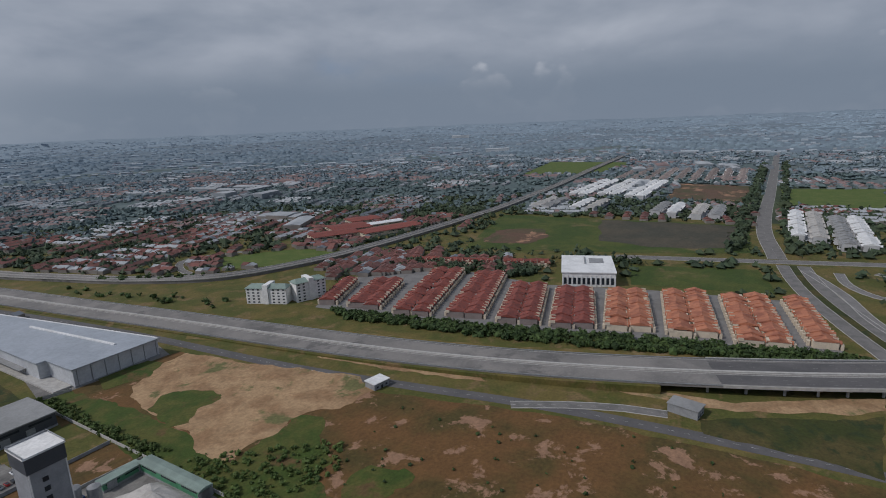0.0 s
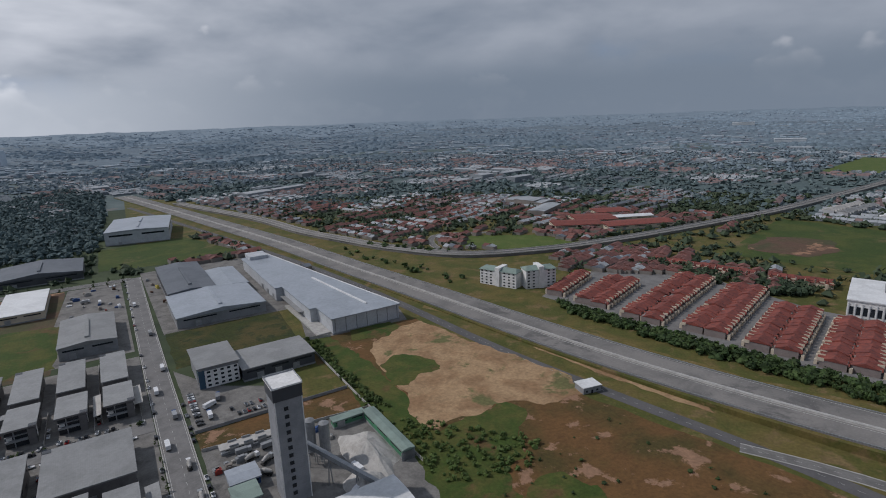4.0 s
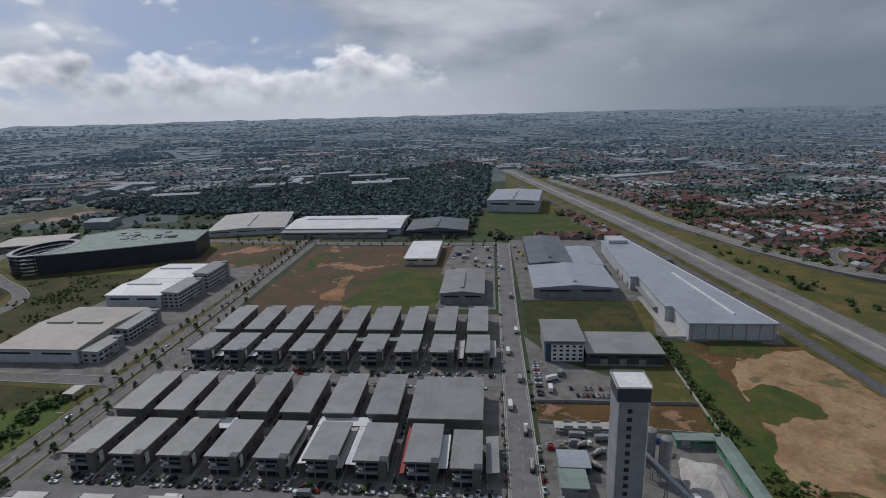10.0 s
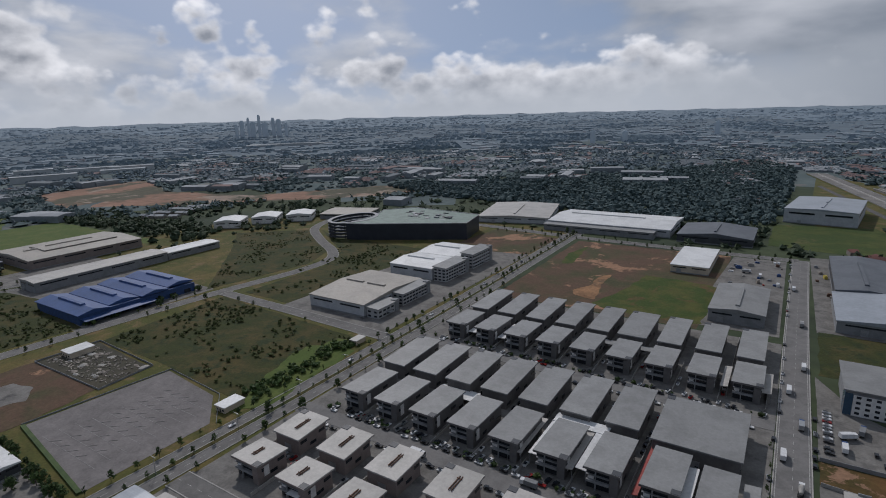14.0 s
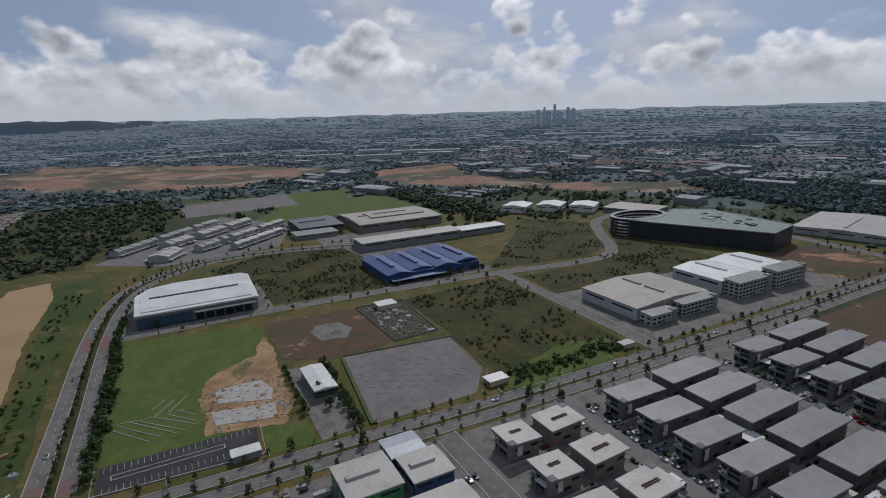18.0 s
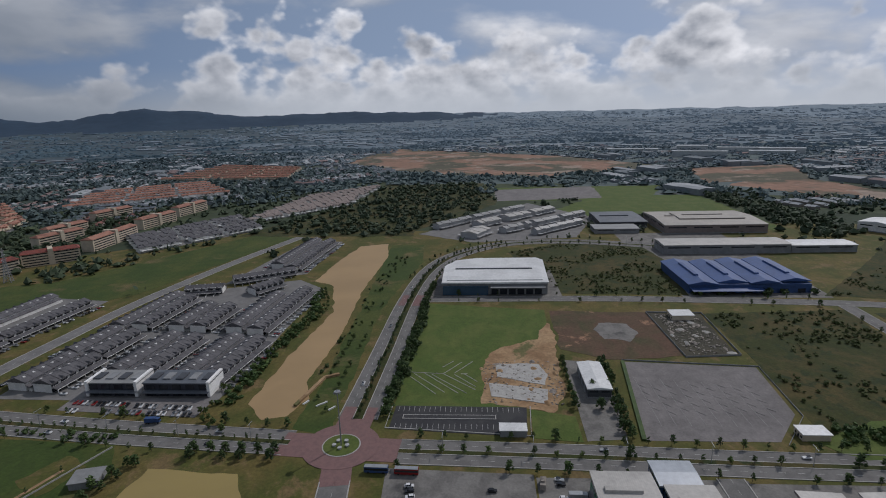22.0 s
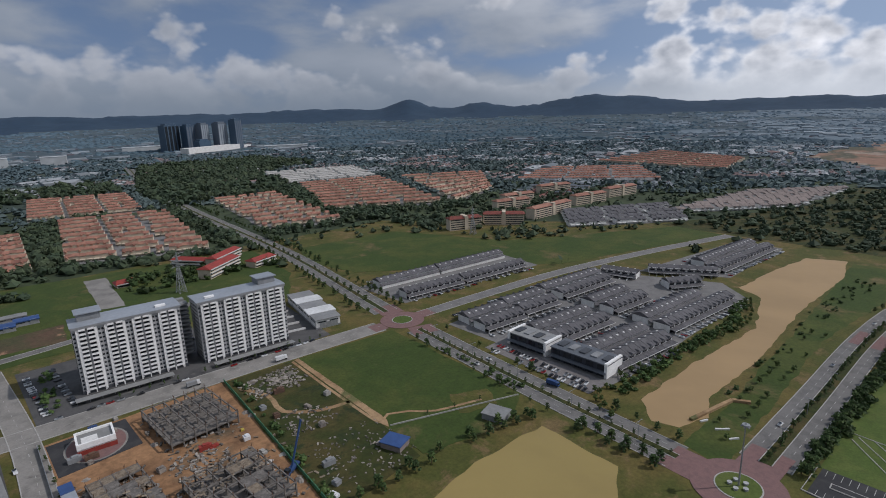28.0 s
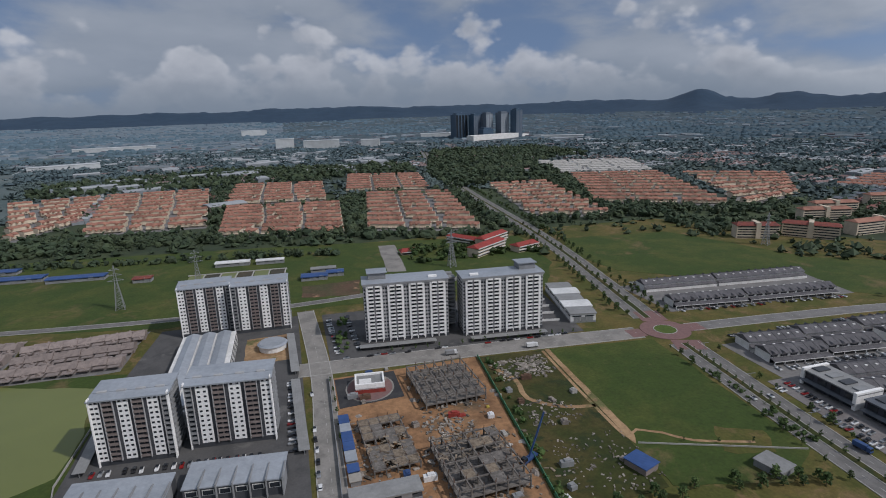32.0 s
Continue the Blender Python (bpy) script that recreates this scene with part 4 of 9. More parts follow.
# ---------------------------------------------------------------- factories
def hall(x0, y0, x1, y1, h, roof_h, roof, wall, label, along="x", vents=1, group="", turn=0.0, name="factory", bays="y", category="factory"):
    """A large shed: walls, a shallow pitched roof, raised ridge vents, windows, loading doors and a plinth."""
    cx, cy = (x0 + x1) / 2, (y0 + y1) / 2
    a, b = (x1 - x0) / 2, (y1 - y0) / 2
    near = math.hypot(cx, cy) < 430 and a + b > 14
    ob = thing(name, place(cx, cy, turn), label, category, group)
    take([(x0 - 4, y0 - 4), (x1 + 4, y0 - 4), (x1 + 4, y1 + 4), (x0 - 4, y1 + 4)])
    part("wall", Solid().box(-a, -b, 0, a, b, h), wall, ob)
    part("roof", Solid().gable(-a - 0.6, -b - 0.6, a + 0.6, b + 0.6, h + 0.35, h + roof_h, along, 0.7), roof, ob)
    for k in range(vents):
        u0, u1 = -0.78 + 1.6 * k / vents, -0.78 + 1.6 * (k + 0.8) / vents
        z0, z1 = h + roof_h - 0.5, h + roof_h + 1.1
        box = (a * u0, -1.6, z0, a * u1, 1.6, z1) if along == "x" else (-1.6, b * u0, z0, 1.6, b * u1, z1)
        part("roof_vent", Solid().box(*box, 0.3), roof, ob, "raised ridge vent")
    part("plinth", Solid().box(-a - 0.15, -b - 0.15, 0, a + 0.15, b + 0.15, 1.2), GREYWALL, ob, "grey plinth")
    for axis, half, off in (("y", a, b), ("x", b, a)):
        n = max(2, int(2 * half / (14 if near else 30)))
        win = Solid().box(-half / n * 0.72, -0.14, 0, half / n * 0.72, 0.14, h * 0.13) if axis == "y" else Solid().box(-0.14, -half / n * 0.72, 0, 0.14, half / n * 0.72, h * 0.13)
        me = win.mesh("window", GLASS)
        for i in range(n):
            c = -half + 2 * half * (i + 0.5) / n
            for s in (-1, 1):
                part("window", me, GLASS, ob, at=(c, s * off, h * 0.66) if axis == "y" else (s * off, c, h * 0.66))
    door = (Solid().box(-2.2, -0.2, 0, 2.2, 0.2, 4.6) if bays == "y" else Solid().box(-0.2, -2.2, 0, 0.2, 2.2, 4.6)).mesh("loading_door", METAL)
    for i in range(3 if near else 1):
        for s in (-1, 1):
            u = (-0.55 + 0.5 * i)
            part("loading_door", door, METAL, ob, "ribbed steel loading door", at=(a * u, s * (b + 0.08), 0) if bays == "y" else (s * (a + 0.08), b * u, 0))
    return ob


def unit_factory(wide, deep, h, roof, wall, label, group, back=False):
    """A small factory with a tilted slab roof, a glazed front with balcony and canopy, and side windows. Its front looks to -y."""
    a, b = wide / 2, deep / 2
    ob = thing("factory_unit", None, label, "factory", group)
    part("wall", Solid().box(-a + 0.9, -b + 2.2, 0, a - 0.9, b - 1.0, h - 0.7), wall, ob)
    part("roof", Solid().slope(-a, -b, a, b, h + 0.5, h - 0.4, "y", 0.75), roof, ob, "tilted metal roof")
    part("fascia", Solid().box(-a - 0.08, -b - 0.12, h - 0.55, a + 0.08, -b + 0.05, h + 0.42), wall, ob)
    part("front_glazing", Solid().box(-a + 1.2, -b + 2.0, 0.4, a - 4.6, -b + 2.25, h - 1.5), GLASS, ob, "dark glazed front")
    part("stair_tower", Solid().box(a - 4.4, -b + 0.7, 0, a - 0.9, -b + 4.0, h - 1.2), wall, ob, "stair tower")
    part("window_frame", Solid().box(-a + 1.6, -b + 1.9, 4.8, -a + 4.2, -b + 2.0, 6.6), WHITEWALL, ob, "white window surround")
    part("side_panel", Solid().box(a - 0.92, -b + 4.2, 2.6, a - 0.72, -b + 7.0, h - 2.2), WHITEWALL, ob, "white panel on the side wall")
    # a dark slab stands in for the notch's gap; the roof is uncut
    part("roof_notch", Solid().box(a - 3.6, -b + 0.2, h + 0.3, a + 0.1, -b + 3.4, h + 0.62), DARKWALL, ob, "dark slab in place of a notch in the roof corner")
    part("balcony", Solid().box(-a + 1.0, -b + 0.7, 3.6, a - 4.6, -b + 2.3, 4.7), GREYWALL, ob, "grey balcony")
    part("canopy", Solid().box(-a + 1.0, -b + 0.9, 6.9, a - 4.6, -b + 2.3, 7.2), GREYWALL, ob)
    for x in (-a / 3,):
        part("column", Solid().box(x - 0.25, -b + 0.8, 0, x + 0.25, -b + 1.3, h - 0.9), GREYWALL, ob)
    me = Solid().box(-0.12, -2.0, 0, 0.12, 2.0, 1.5).mesh("window", GLASS)
    n = 3 if deep < 25 else 4
    for i in range(n):
        y = -b + 5 + (deep - 9) * i / (n - 1)
        for x in (-a + 0.88, a - 0.88):
            part("window", me, GLASS, ob, at=(x, y, 2.0 if i % 2 else 5.4))
    part("rear_door", Solid().box(-2.2, b - 1.1, 0, 2.2, b - 0.9, 4.2), METAL, ob, "steel roller door")
    part("side_wall", Solid().box(a + 1.9, -b - 6, 0, a + 2.1, b + 2, 1.9), PAVING, ob, "boundary wall")
    if back:
        part("roof_unit", Solid().box(-1.5, -b + 5.5, h + 0.1, -1.1, b - 6, h + 0.6).box(-0.3, -b + 5.5, h + 0.1, 0.1, b - 6, h + 0.6).box(-2.0, -b + 7, h, 0.6, -b + 7.3, h + 0.7), RUSTY, ob, "rusty roof ladder rack")
    return ob


RUSTY = paint("rusty brown steel", (0.13, 0.075, 0.05), (0.09, 0.055, 0.04), 0.4, 0.9)
UNIT = {}


def unit(x, y, wide, deep, front, h=10.6, roof=None, wall=None, kind="grey", label="grey metal roofed factory unit with a dark glazed front"):
    key = (round(wide), round(deep), kind)
    m = place(x, y, 0 if front == "-y" else 180)
    take([(x - wide / 2 - 3, y - deep / 2 - 3), (x + wide / 2 + 3, y - deep / 2 - 3), (x + wide / 2 + 3, y + deep / 2 + 3), (x - wide / 2 - 3, y + deep / 2 + 3)])
    if key not in UNIT:
        UNIT[key] = unit_factory(wide, deep, h, roof or GREYROOF, wall or UNITWALL, label, "factory units of the estate", kind == "beige")
        UNIT[key].matrix_basis = m
        return UNIT[key]
    return copy_thing(UNIT[key], m)


for i in range(9):
    x = -179 + 23.1 * i
    if i != 5:
        unit(x + 0.5 - 0.4 * i * 0, 394, 15, 47, "+y")
    unit(x + 1.5, 348, 15.5, 31, "-y")
for i in range(8):
    x = -178 + 22.9 * i
    if i < 7:
        unit(x, 281, 16.5, 42, "+y")
    unit(x + 2.4, 236, 15.5, 32, "-y")
unit(4.5, 232, 14, 31, "-y")
unit(-63.5, 394, 19, 46, "+y", kind="wide", label="wide grey metal roofed factory unit with a side annex")
unit(-7.5, 278, 38, 43, "+y", kind="double", label="double width grey metal roofed factory")
for i in range(7):
    x = -177 + (29 if i < 3 else 29.6) * i
    unit(x, 184, 17.5, 21, "+y", 9.6, PALEROOF, BROWNWALL, "beige", "grey walled factory unit with a pale roof and rusty roof rack")
    if i < 6:
        unit(x + 0.5, 158, 17.5, 18, "-y", 9.6, PALEROOF, BROWNWALL, "beige", "grey walled factory unit with a pale roof and rusty roof rack")


def lean_to(x0, y0, x1, y1, h, roof, label, posts=True):
    ob = thing("lean_to", place((x0 + x1) / 2, (y0 + y1) / 2), label, "canopy", "side canopies")
    a, b = (x1 - x0) / 2, (y1 - y0) / 2
    part("roof", Solid().slope(-a, -b, a, b, h, h + 0.5, "x", 0.2), roof, ob)
    for x in (-a + 0.2, a - 0.2):
        for y in (-b + 0.3, 0, b - 0.3):
            part("post", Solid().box(x - 0.12, y - 0.12, 0, x + 0.12, y + 0.12, h - 0.1), METAL, ob)


for x0, y0, x1, y1, h, r, l in ((-169, 336, -162, 364, 5, WHITEROOF, "white side canopy between factory units"), (-146, 336, -140, 364, 5, WHITEROOF, "white side canopy between factory units"),
                               (-143, 252, -118, 262, 4.5, WHITEROOF, "white canopy behind a factory unit"), (-82, 221, -75, 254, 6, PALEROOF, "pale side canopy along a factory unit"), (-57, 221, -51, 254, 6, PALEROOF, "pale side canopy along a factory unit"),
                               (-86, 362, -48, 369, 5, GREYROOF, "grey canopy behind factory units"), (-10, 222, -4, 248, 6.5, WHITEROOF, "white side canopy along a factory unit"), (13, 222, 19, 250, 5, GREYROOF, "grey lean-to beside the estate road"),
                               (-6, 334, -2, 362, 6, PALEROOF, "pale side canopy along a factory unit"), (13, 336, 19, 362, 6, PALEROOF, "pale side canopy along a factory unit"), (-149, 148, -142, 168, 5, WHITEROOF, "white side canopy between pale units"), (-26, 221, -23.4, 262, 4.2, RED, "red canvas canopy between factory units")):
    lean_to(x0, y0, x1, y1, h, r, l)

skirt = thing("skirt_roof", place(-59, 240), "broad pale skirt roof round a factory unit", "canopy", "side canopies")
part("roof", Solid().slope(-13.5, -17, -8.4, 20, 6.6, 6.9, "x", 0.25).slope(8.6, -17, 13.5, 20, 6.9, 6.6, "x", 0.25).slope(-13.5, 13.5, 13.5, 22, 7.0, 6.7, "y", 0.25), WHITEROOF, skirt)
for x in (-13, 13):
    for y in (-16, 0, 19):
        part("post", Solid().box(x - 0.15, y - 0.15, 0, x + 0.15, y + 0.15, 6.5), METAL, skirt)

# south of the third street: a green walled unit, a blue walled unit and their canopies
hall(-196, 72, -171, 96, 9, 1.0, PALEROOF, GREENPAINT, "pale roofed factory with green painted walls", "y", 1, "factory units of the estate")
hall(-188, 100, -168, 119, 9, 1.0, PALEROOF, BLUEPAINT, "pale roofed factory with blue painted walls", "y", 1, "factory units of the estate")
hall(-206, 99, -190, 116, 7.5, 0.8, SILVERROOF, BLUEPAINT, "low blue walled annex with a blue grey roof", "y", 0, "factory units of the estate")
hall(-160, 74, -138, 118, 9, 1.2, PALEROOF, WHITEWALL, "white factory unit behind the boulevard", "y", 1, "factory units of the estate")

# ---------------------------------------------------------------- silver factory by the motorway
silver = thing("silver_factory", None, "huge silver blue factory with white ridge and stepped side", "factory")
plan = [(153, 380), (211, 380), (168, 640), (141, 626), (140, 490), (147, 490), (147, 414), (153, 414)]
take(plan)
part("wall", Solid().prism(plan, 0, 12.5), PANELWALL, silver, "pale ribbed wall panels")
grown = [(152, 379), (212.3, 379), (169, 641.5), (140, 627.5), (139, 489), (146, 489), (146, 413), (152, 413)]
part("roof", Solid().prism(grown, 12.3, 13.3), SILVERROOF, silver)
part("parapet", Solid().bar((211.6, 380, 13.4), (168.6, 640.5, 13.4), 0.4), WHITEROOF, silver, "white parapet along the motorway side")
part("ridge_cap", Solid().box(-0.7, -52, 13.2, 0.7, 52, 14.3), WHITEROOF, silver, "white ridge cap").matrix_basis = place(184, 448, 6)
part("loading_dock", Solid().box(141.5, 384, 0, 152.7, 470, 1.3), PAVING, silver, "raised concrete loading dock")
part("dock_canopy", Solid().box(142.5, 432, 5.2, 147.5, 486, 5.6), GREYROOF, silver)
for y in (436, 448, 460, 472, 500, 520, 540):
    part("loading_door", Solid().box(146.7 if y < 490 else 139.6, y - 2.2, 1.2, 147.2 if y < 490 else 140.2, y + 2.2, 5.4), METAL, silver, "grey loading door")
part("plinth", Solid().prism([(x * 1.0 + (0.2 if x > 180 else -0.2), y - (0.2 if y < 400 else -0.2)) for x, y in plan], 0, 1.0), GREYWALL, silver)
for i in range(7):
    part("downpipe", Solid().box(155 + 9 * i, 379.6, 1, 155.4 + 9 * i, 380.1, 12), GREYWALL, silver)
part("roof_house", Solid().box(146, 612, 13, 166, 636, 17), PANELWALL, silver, "pale plant room")

hall(53, 469, 125, 541, 9, 3.2, SILVERROOF, GREYWALL, "silver roofed factory with a grey end wall", "y", 1)
hall(55, 542, 97, 660, 10.5, 2.6, DARKROOF, DARKWALL, "dark roofed factory behind the silver one", "y", 1)
hall(98.5, 542, 127, 616, 9, 1.6, SILVERROOF, GREYWALL, "silver roofed annex beside a dark factory", "y", 0)

# ---------------------------------------------------------------- office with hall, batching tower
office = thing("office_building", place(63, 363), "white five storey office with a grey slab roof", "office")
take([(46, 340), (126, 334), (126, 386), (46, 388)])
part("wall", Solid().box(-12, -19, 0, 12, 19, 13.4), GREYWALL, office)
part("front_wall", Solid().box(-8.5, -19.25, 0.5, 12.1, -18.9, 12.0), WHITEWALL, office, "white front")
part("roof", Solid().slope(-13.2, -20.5, 13.2, 20.5, 15.0, 14.0, "y", 0.8), GREYROOF, office, "grey slab roof")
me = Solid().box(-1.0, -0.15, 0, 1.0, 0.15, 1.3).mesh("window", GLASS)
for k in range(4):
    for i in range(5):
        part("window", me, GLASS, office, at=(-6.3 + 4.1 * i, -19.3, 1.6 + 2.9 * k))
part("glazed_corner", Solid().box(-12.2, -19.1, 0.5, -8.7, -10, 12.6), BLUEGLASS, office, "blue glazed corner")
hall(76.5, 339, 124, 373, 8.6, 1.0, GREYROOF, DARKWALL, "grey roofed workshop with dark ribbed walls", "x", 0)

tower = thing("batching_tower", place(70, 213), "tall grey concrete batching tower with small windows", "tower")
take([(60, 200), (84, 200), (84, 224), (60, 224)])
part("shaft", Solid().box(-6, -6, 0, 6, 6, 50), TOWERWALL, tower)
part("head", Solid().box(-6.3, -6.3, 49.6, 6.3, 6.3, 55.4), DARKWALL, tower, "dark upper storey")
part("roof", Solid().box(-6.6, -6.6, 55.4, 6.6, 6.6, 56.1), WHITEWALL, tower, "white stained roof slab")
part("roof_rail", Solid().box(-6.6, -6.6, 56.1, -6.4, 6.6, 56.8).box(6.4, -6.6, 56.1, 6.6, 6.6, 56.8).box(-6.4, 6.4, 56.1, 6.4, 6.6, 56.8), METAL, tower)
me = Solid().box(-0.9, -0.2, 0, 0.9, 0.2, 1.7).mesh("window", GLASS)
for k in range(12):
    part("window", me, GLASS, tower, at=(-1.2, -6.05, 4 + 3.7 * k))
for x in (-5.9, 5.7):
    part("corner_strip", Solid().box(x, -6.25, 0, x + 0.4, -5.9, 50), WHITEWALL, tower)
for i, (x, y, r, h) in enumerate(((84, 229, 2.6, 24), (90, 226, 2.6, 22), (85, 236, 2.2, 20))):
    silo = thing("silo", place(x, y), "grey steel cement silo on legs", "silo", "cement silos")
    part("drum", Solid().tube(0, 0, 8, h, r, n=16).tube(0, 0, 5, 8, 0.6, r, 16), METAL, silo)
    part("cap", Solid().tube(0, 0, h, h + 0.9, r, 0.6, 16), GREYWALL, silo)
    for a, b in ((1, 1), (1, -1), (-1, 1), (-1, -1)):
        part("leg", Solid().box(a * r * 0.7 - 0.15, b * r * 0.7 - 0.15, 0, a * r * 0.7 + 0.15, b * r * 0.7 + 0.15, 8.2), METAL, silo)
conveyor = thing("conveyor", None, "inclined conveyor bridge from the aggregate bins", "conveyor")
part("gallery", Solid().bar((78, 218, 20), (104, 190, 3), 1.1), METAL, conveyor)
for k in (0.3, 0.65):
    x, y, z = 78 + 26 * k, 218 - 28 * k, 20 - 17 * k
    part("trestle", Solid().bar((x - 1, y, 0), (x, y, z - 1), 0.2).bar((x + 1, y, 0), (x, y, z - 1), 0.2), METAL, conveyor)


def heap(name, x, y, a, b, h, material, label, seed, category="heap"):
    """A loose heap with an uneven foot and crest."""
    n, rings = 28, 7
    s = Solid()
    for k in range(rings + 1):
        q = k / rings
        for i in range(n):
            t = math.tau * i / n
            d = 1 + 0.28 * noise.noise(Vector((math.cos(t) * 1.6 + seed, math.sin(t) * 1.6, k * 0.15)))
            e = 0.35 * noise.noise(Vector((math.cos(t) * 3, math.sin(t) * 3 + seed, k * 0.5)))
            s.v.append((x + a * (1 - q) * d * math.cos(t), y + b * (1 - q) * d * math.sin(t), -0.2 + (h * (q ** 0.85) * (1 + e * (1 - q)))))
    for k in range(rings):
        s.f += [(k * n + i, k * n + (i + 1) % n, (k + 1) * n + (i + 1) % n, (k + 1) * n + i) for i in range(n)]
    return whole(name, s, material, label, category)


heap("aggregate_heap", 110, 222, 13, 22, 8, SAND, "pale heap of quarry aggregate", 1.0)
heap("aggregate_heap", 99, 200, 10, 12, 6, SAND, "pale heap of quarry aggregate", 4.0)
hall(121.5, 206, 127.5, 252, 5.5, 1.0, GREENTILE, GREENPAINT, "long green roofed bin shed", "y", 0, category="shed")
hall(104, 252, 122, 257, 4.5, 0.6, GREENTILE, GREENPAINT, "short green roofed bin shed", "x", 0, category="shed")
hall(46, 228, 59, 240, 5, 1.0, SILVERROOF, BLUEPAINT, "small blue walled site workshop", "x", 0, category="shed")
hall(45, 214, 56, 226, 5, 0.8, GREENTILE, GREYWALL, "pale green roofed site office", "x", 0, category="shed")
hall(80, 166, 108, 190, 7, 1.2, WHITEROOF, GREYWALL, "pale roofed shed of the batching plant", "x", 0, category="shed")
hall(48, 262, 76, 267, 3.2, 0.5, PALEROOF, WHITEWALL, "row of pale site cabins", "x", 0, category="cabin")

# ---------------------------------------------------------------- far side of the estate
hall(-262, 720, -104, 812, 10, 4, WHITEROOF, PANELWALL, "long white roofed factory with a grey annex", "x", 1)
hall(-262, 704, -120, 719, 8, 1.2, GREYROOF, GREYWALL, "grey office annex along the long factory", "x", 0)
hall(-94, 708, -14, 782, 9, 4.5, DARKROOF, DARKWALL, "dark slate roofed factory at the wood", "y", 1)
hall(19, 880, 101, 1004, 19, 2.2, SILVERROOF, PANELWALL, "tall white factory with blue glazing", "y", 2, turn=-8)
hall(-385, 722, -282, 848, 9, 2.6, PALEROOF, PANELWALL, "flat pale roofed factory behind the road", "y", 1, turn=14)
hall(-76, 572, -42, 652, 8, 0.8, WHITEROOF, CREAMWALL, "cream walled store with a white stained roof", "x", 0)
hall(-27, 452, 10, 522, 9.6, 2.4, GREYROOF, GREYWALL, "grey factory with a ribbed ridge vent", "y", 1)

# ---------------------------------------------------------------- white factories on the boulevard
hall(-322, 331, -262, 412, 10.5, 3, TANROOF, PANELWALL, "large pale roofed factory with stepped front", "x", 2, bays="x")
hall(-318, 438, -268, 485, 12, 2.6, WHITEROOF, PANELWALL, "white roofed factory with a four storey front", "x", 1, bays="x")
hall(-318, 487, -268, 538, 12, 2.6, WHITEROOF, PANELWALL, "white roofed factory with a four storey front", "x", 1, bays="x")


def front_office(x, y, wide, deep, h, floors, label):
    ob = thing("office_block", place(x, y), label, "office", "office fronts of the white factories")
    a, b = wide / 2, deep / 2
    part("wall", Solid().box(-a, -b, 0, a, b, h), PALEGREYWALL, ob)
    part("roof", Solid().slope(-a - 1, -b - 1, a + 1, b + 1, h + 1.3, h + 0.7, "x", 0.6), GREYROOF, ob)
    me, me2 = Solid().box(-0.15, -1.6, 0, 0.15, 1.6, 1.5).mesh("window", GLASS), Solid().box(-1.4, -0.15, 0, 1.4, 0.15, 1.5).mesh("window", GLASS)
    n = int(deep / 4.4)
    for k in range(floors):
        z = 1.2 + (h - 1) * k / floors
        for i in range(n):
            part("window", me, GLASS, ob, at=(a, -b + deep * (i + 0.5) / n, z))
        for i in range(max(2, int(wide / 4.4))):
            part("window", me2, GLASS, ob, at=(-a + wide * (i + 0.5) / max(2, int(wide / 4.4)), -b, z))
    part("stair_core", Solid().box(a - 4, b - 4.5, 0, a + 0.6, b + 0.5, h + 1.6), GREYWALL, ob, "grey stair core")
    part("porch", Solid().box(a, -3, 3.2, a + 4, 3, 3.6), GREYWALL, ob)
    return ob


front_office(-255, 346, 12, 26, 8, 2, "low stepped office front with grey roof")
front_office(-256, 388, 11, 40, 10, 3, "white office front with bands of windows")
front_office(-260, 461, 14, 42, 13.5, 4, "white four storey office front")
front_office(-260, 513, 14, 42, 15, 4, "white four storey office front with grey core")

# ---------------------------------------------------------------- black building
black = thing("black_building", None, "long black clad building with a rounded ring end and roof plant", "office")
plan = [(-468, 538), (-440, 548), (-326, 606), (-340, 664), (-455, 676), (-486, 640), (-468, 600)]
take([(-530, 520), (-440, 520), (-315, 600), (-330, 690), (-540, 690)])
part("wall", Solid().prism(plan, 0, 21), NAVYWALL, black)
part("roof", Solid().prism([(x * 0.99 - 4.2, y * 0.99 + 6.1) for x, y in plan], 20.8, 21.3), GREENTILE, black, "pale green grey roof deck")
edge = [Vector((*q, 0)) for q in plan + plan[:1]]
part("parapet", ribbon(edge, -0.6, 0.6, 21.9, 1.0), PALEGREYWALL, black, "pale parapet rim")
ring = [Vector((-486 + 22 * math.cos(t) - 14 * math.sin(t), 574 + 20 * math.cos(t) + 34 * math.sin(t), 0)) for t in [math.tau * i / 36 for i in range(37)]]
for k in range(5):
    part("ring_band", ribbon(ring, -2.4, 2.4, 4.2 + 4.2 * k, 2.0), NAVYWALL, black, "open curved gallery band")
part("ring_cap", ribbon(ring, -2.6, 2.6, 21.8, 0.5), PALEGREYWALL, black, "pale rim of the ring")
for q in ring[::3]:
    part("ring_column", Solid().tube(q.x, q.y, 0, 21, 0.6), NAVYWALL, black)
random.seed(5)
for i in range(26):
    x, y = random.uniform(-446, -352), random.uniform(612, 655)
    part("roof_plant", Solid().box(-random.uniform(2, 5), -random.uniform(1, 3), 0, random.uniform(2, 5), random.uniform(1, 3), random.uniform(1, 2.6)), random.choice((METAL, GREYWALL, DARKWALL)), black, "roof cooling plant", at=(x, y, 20.4))

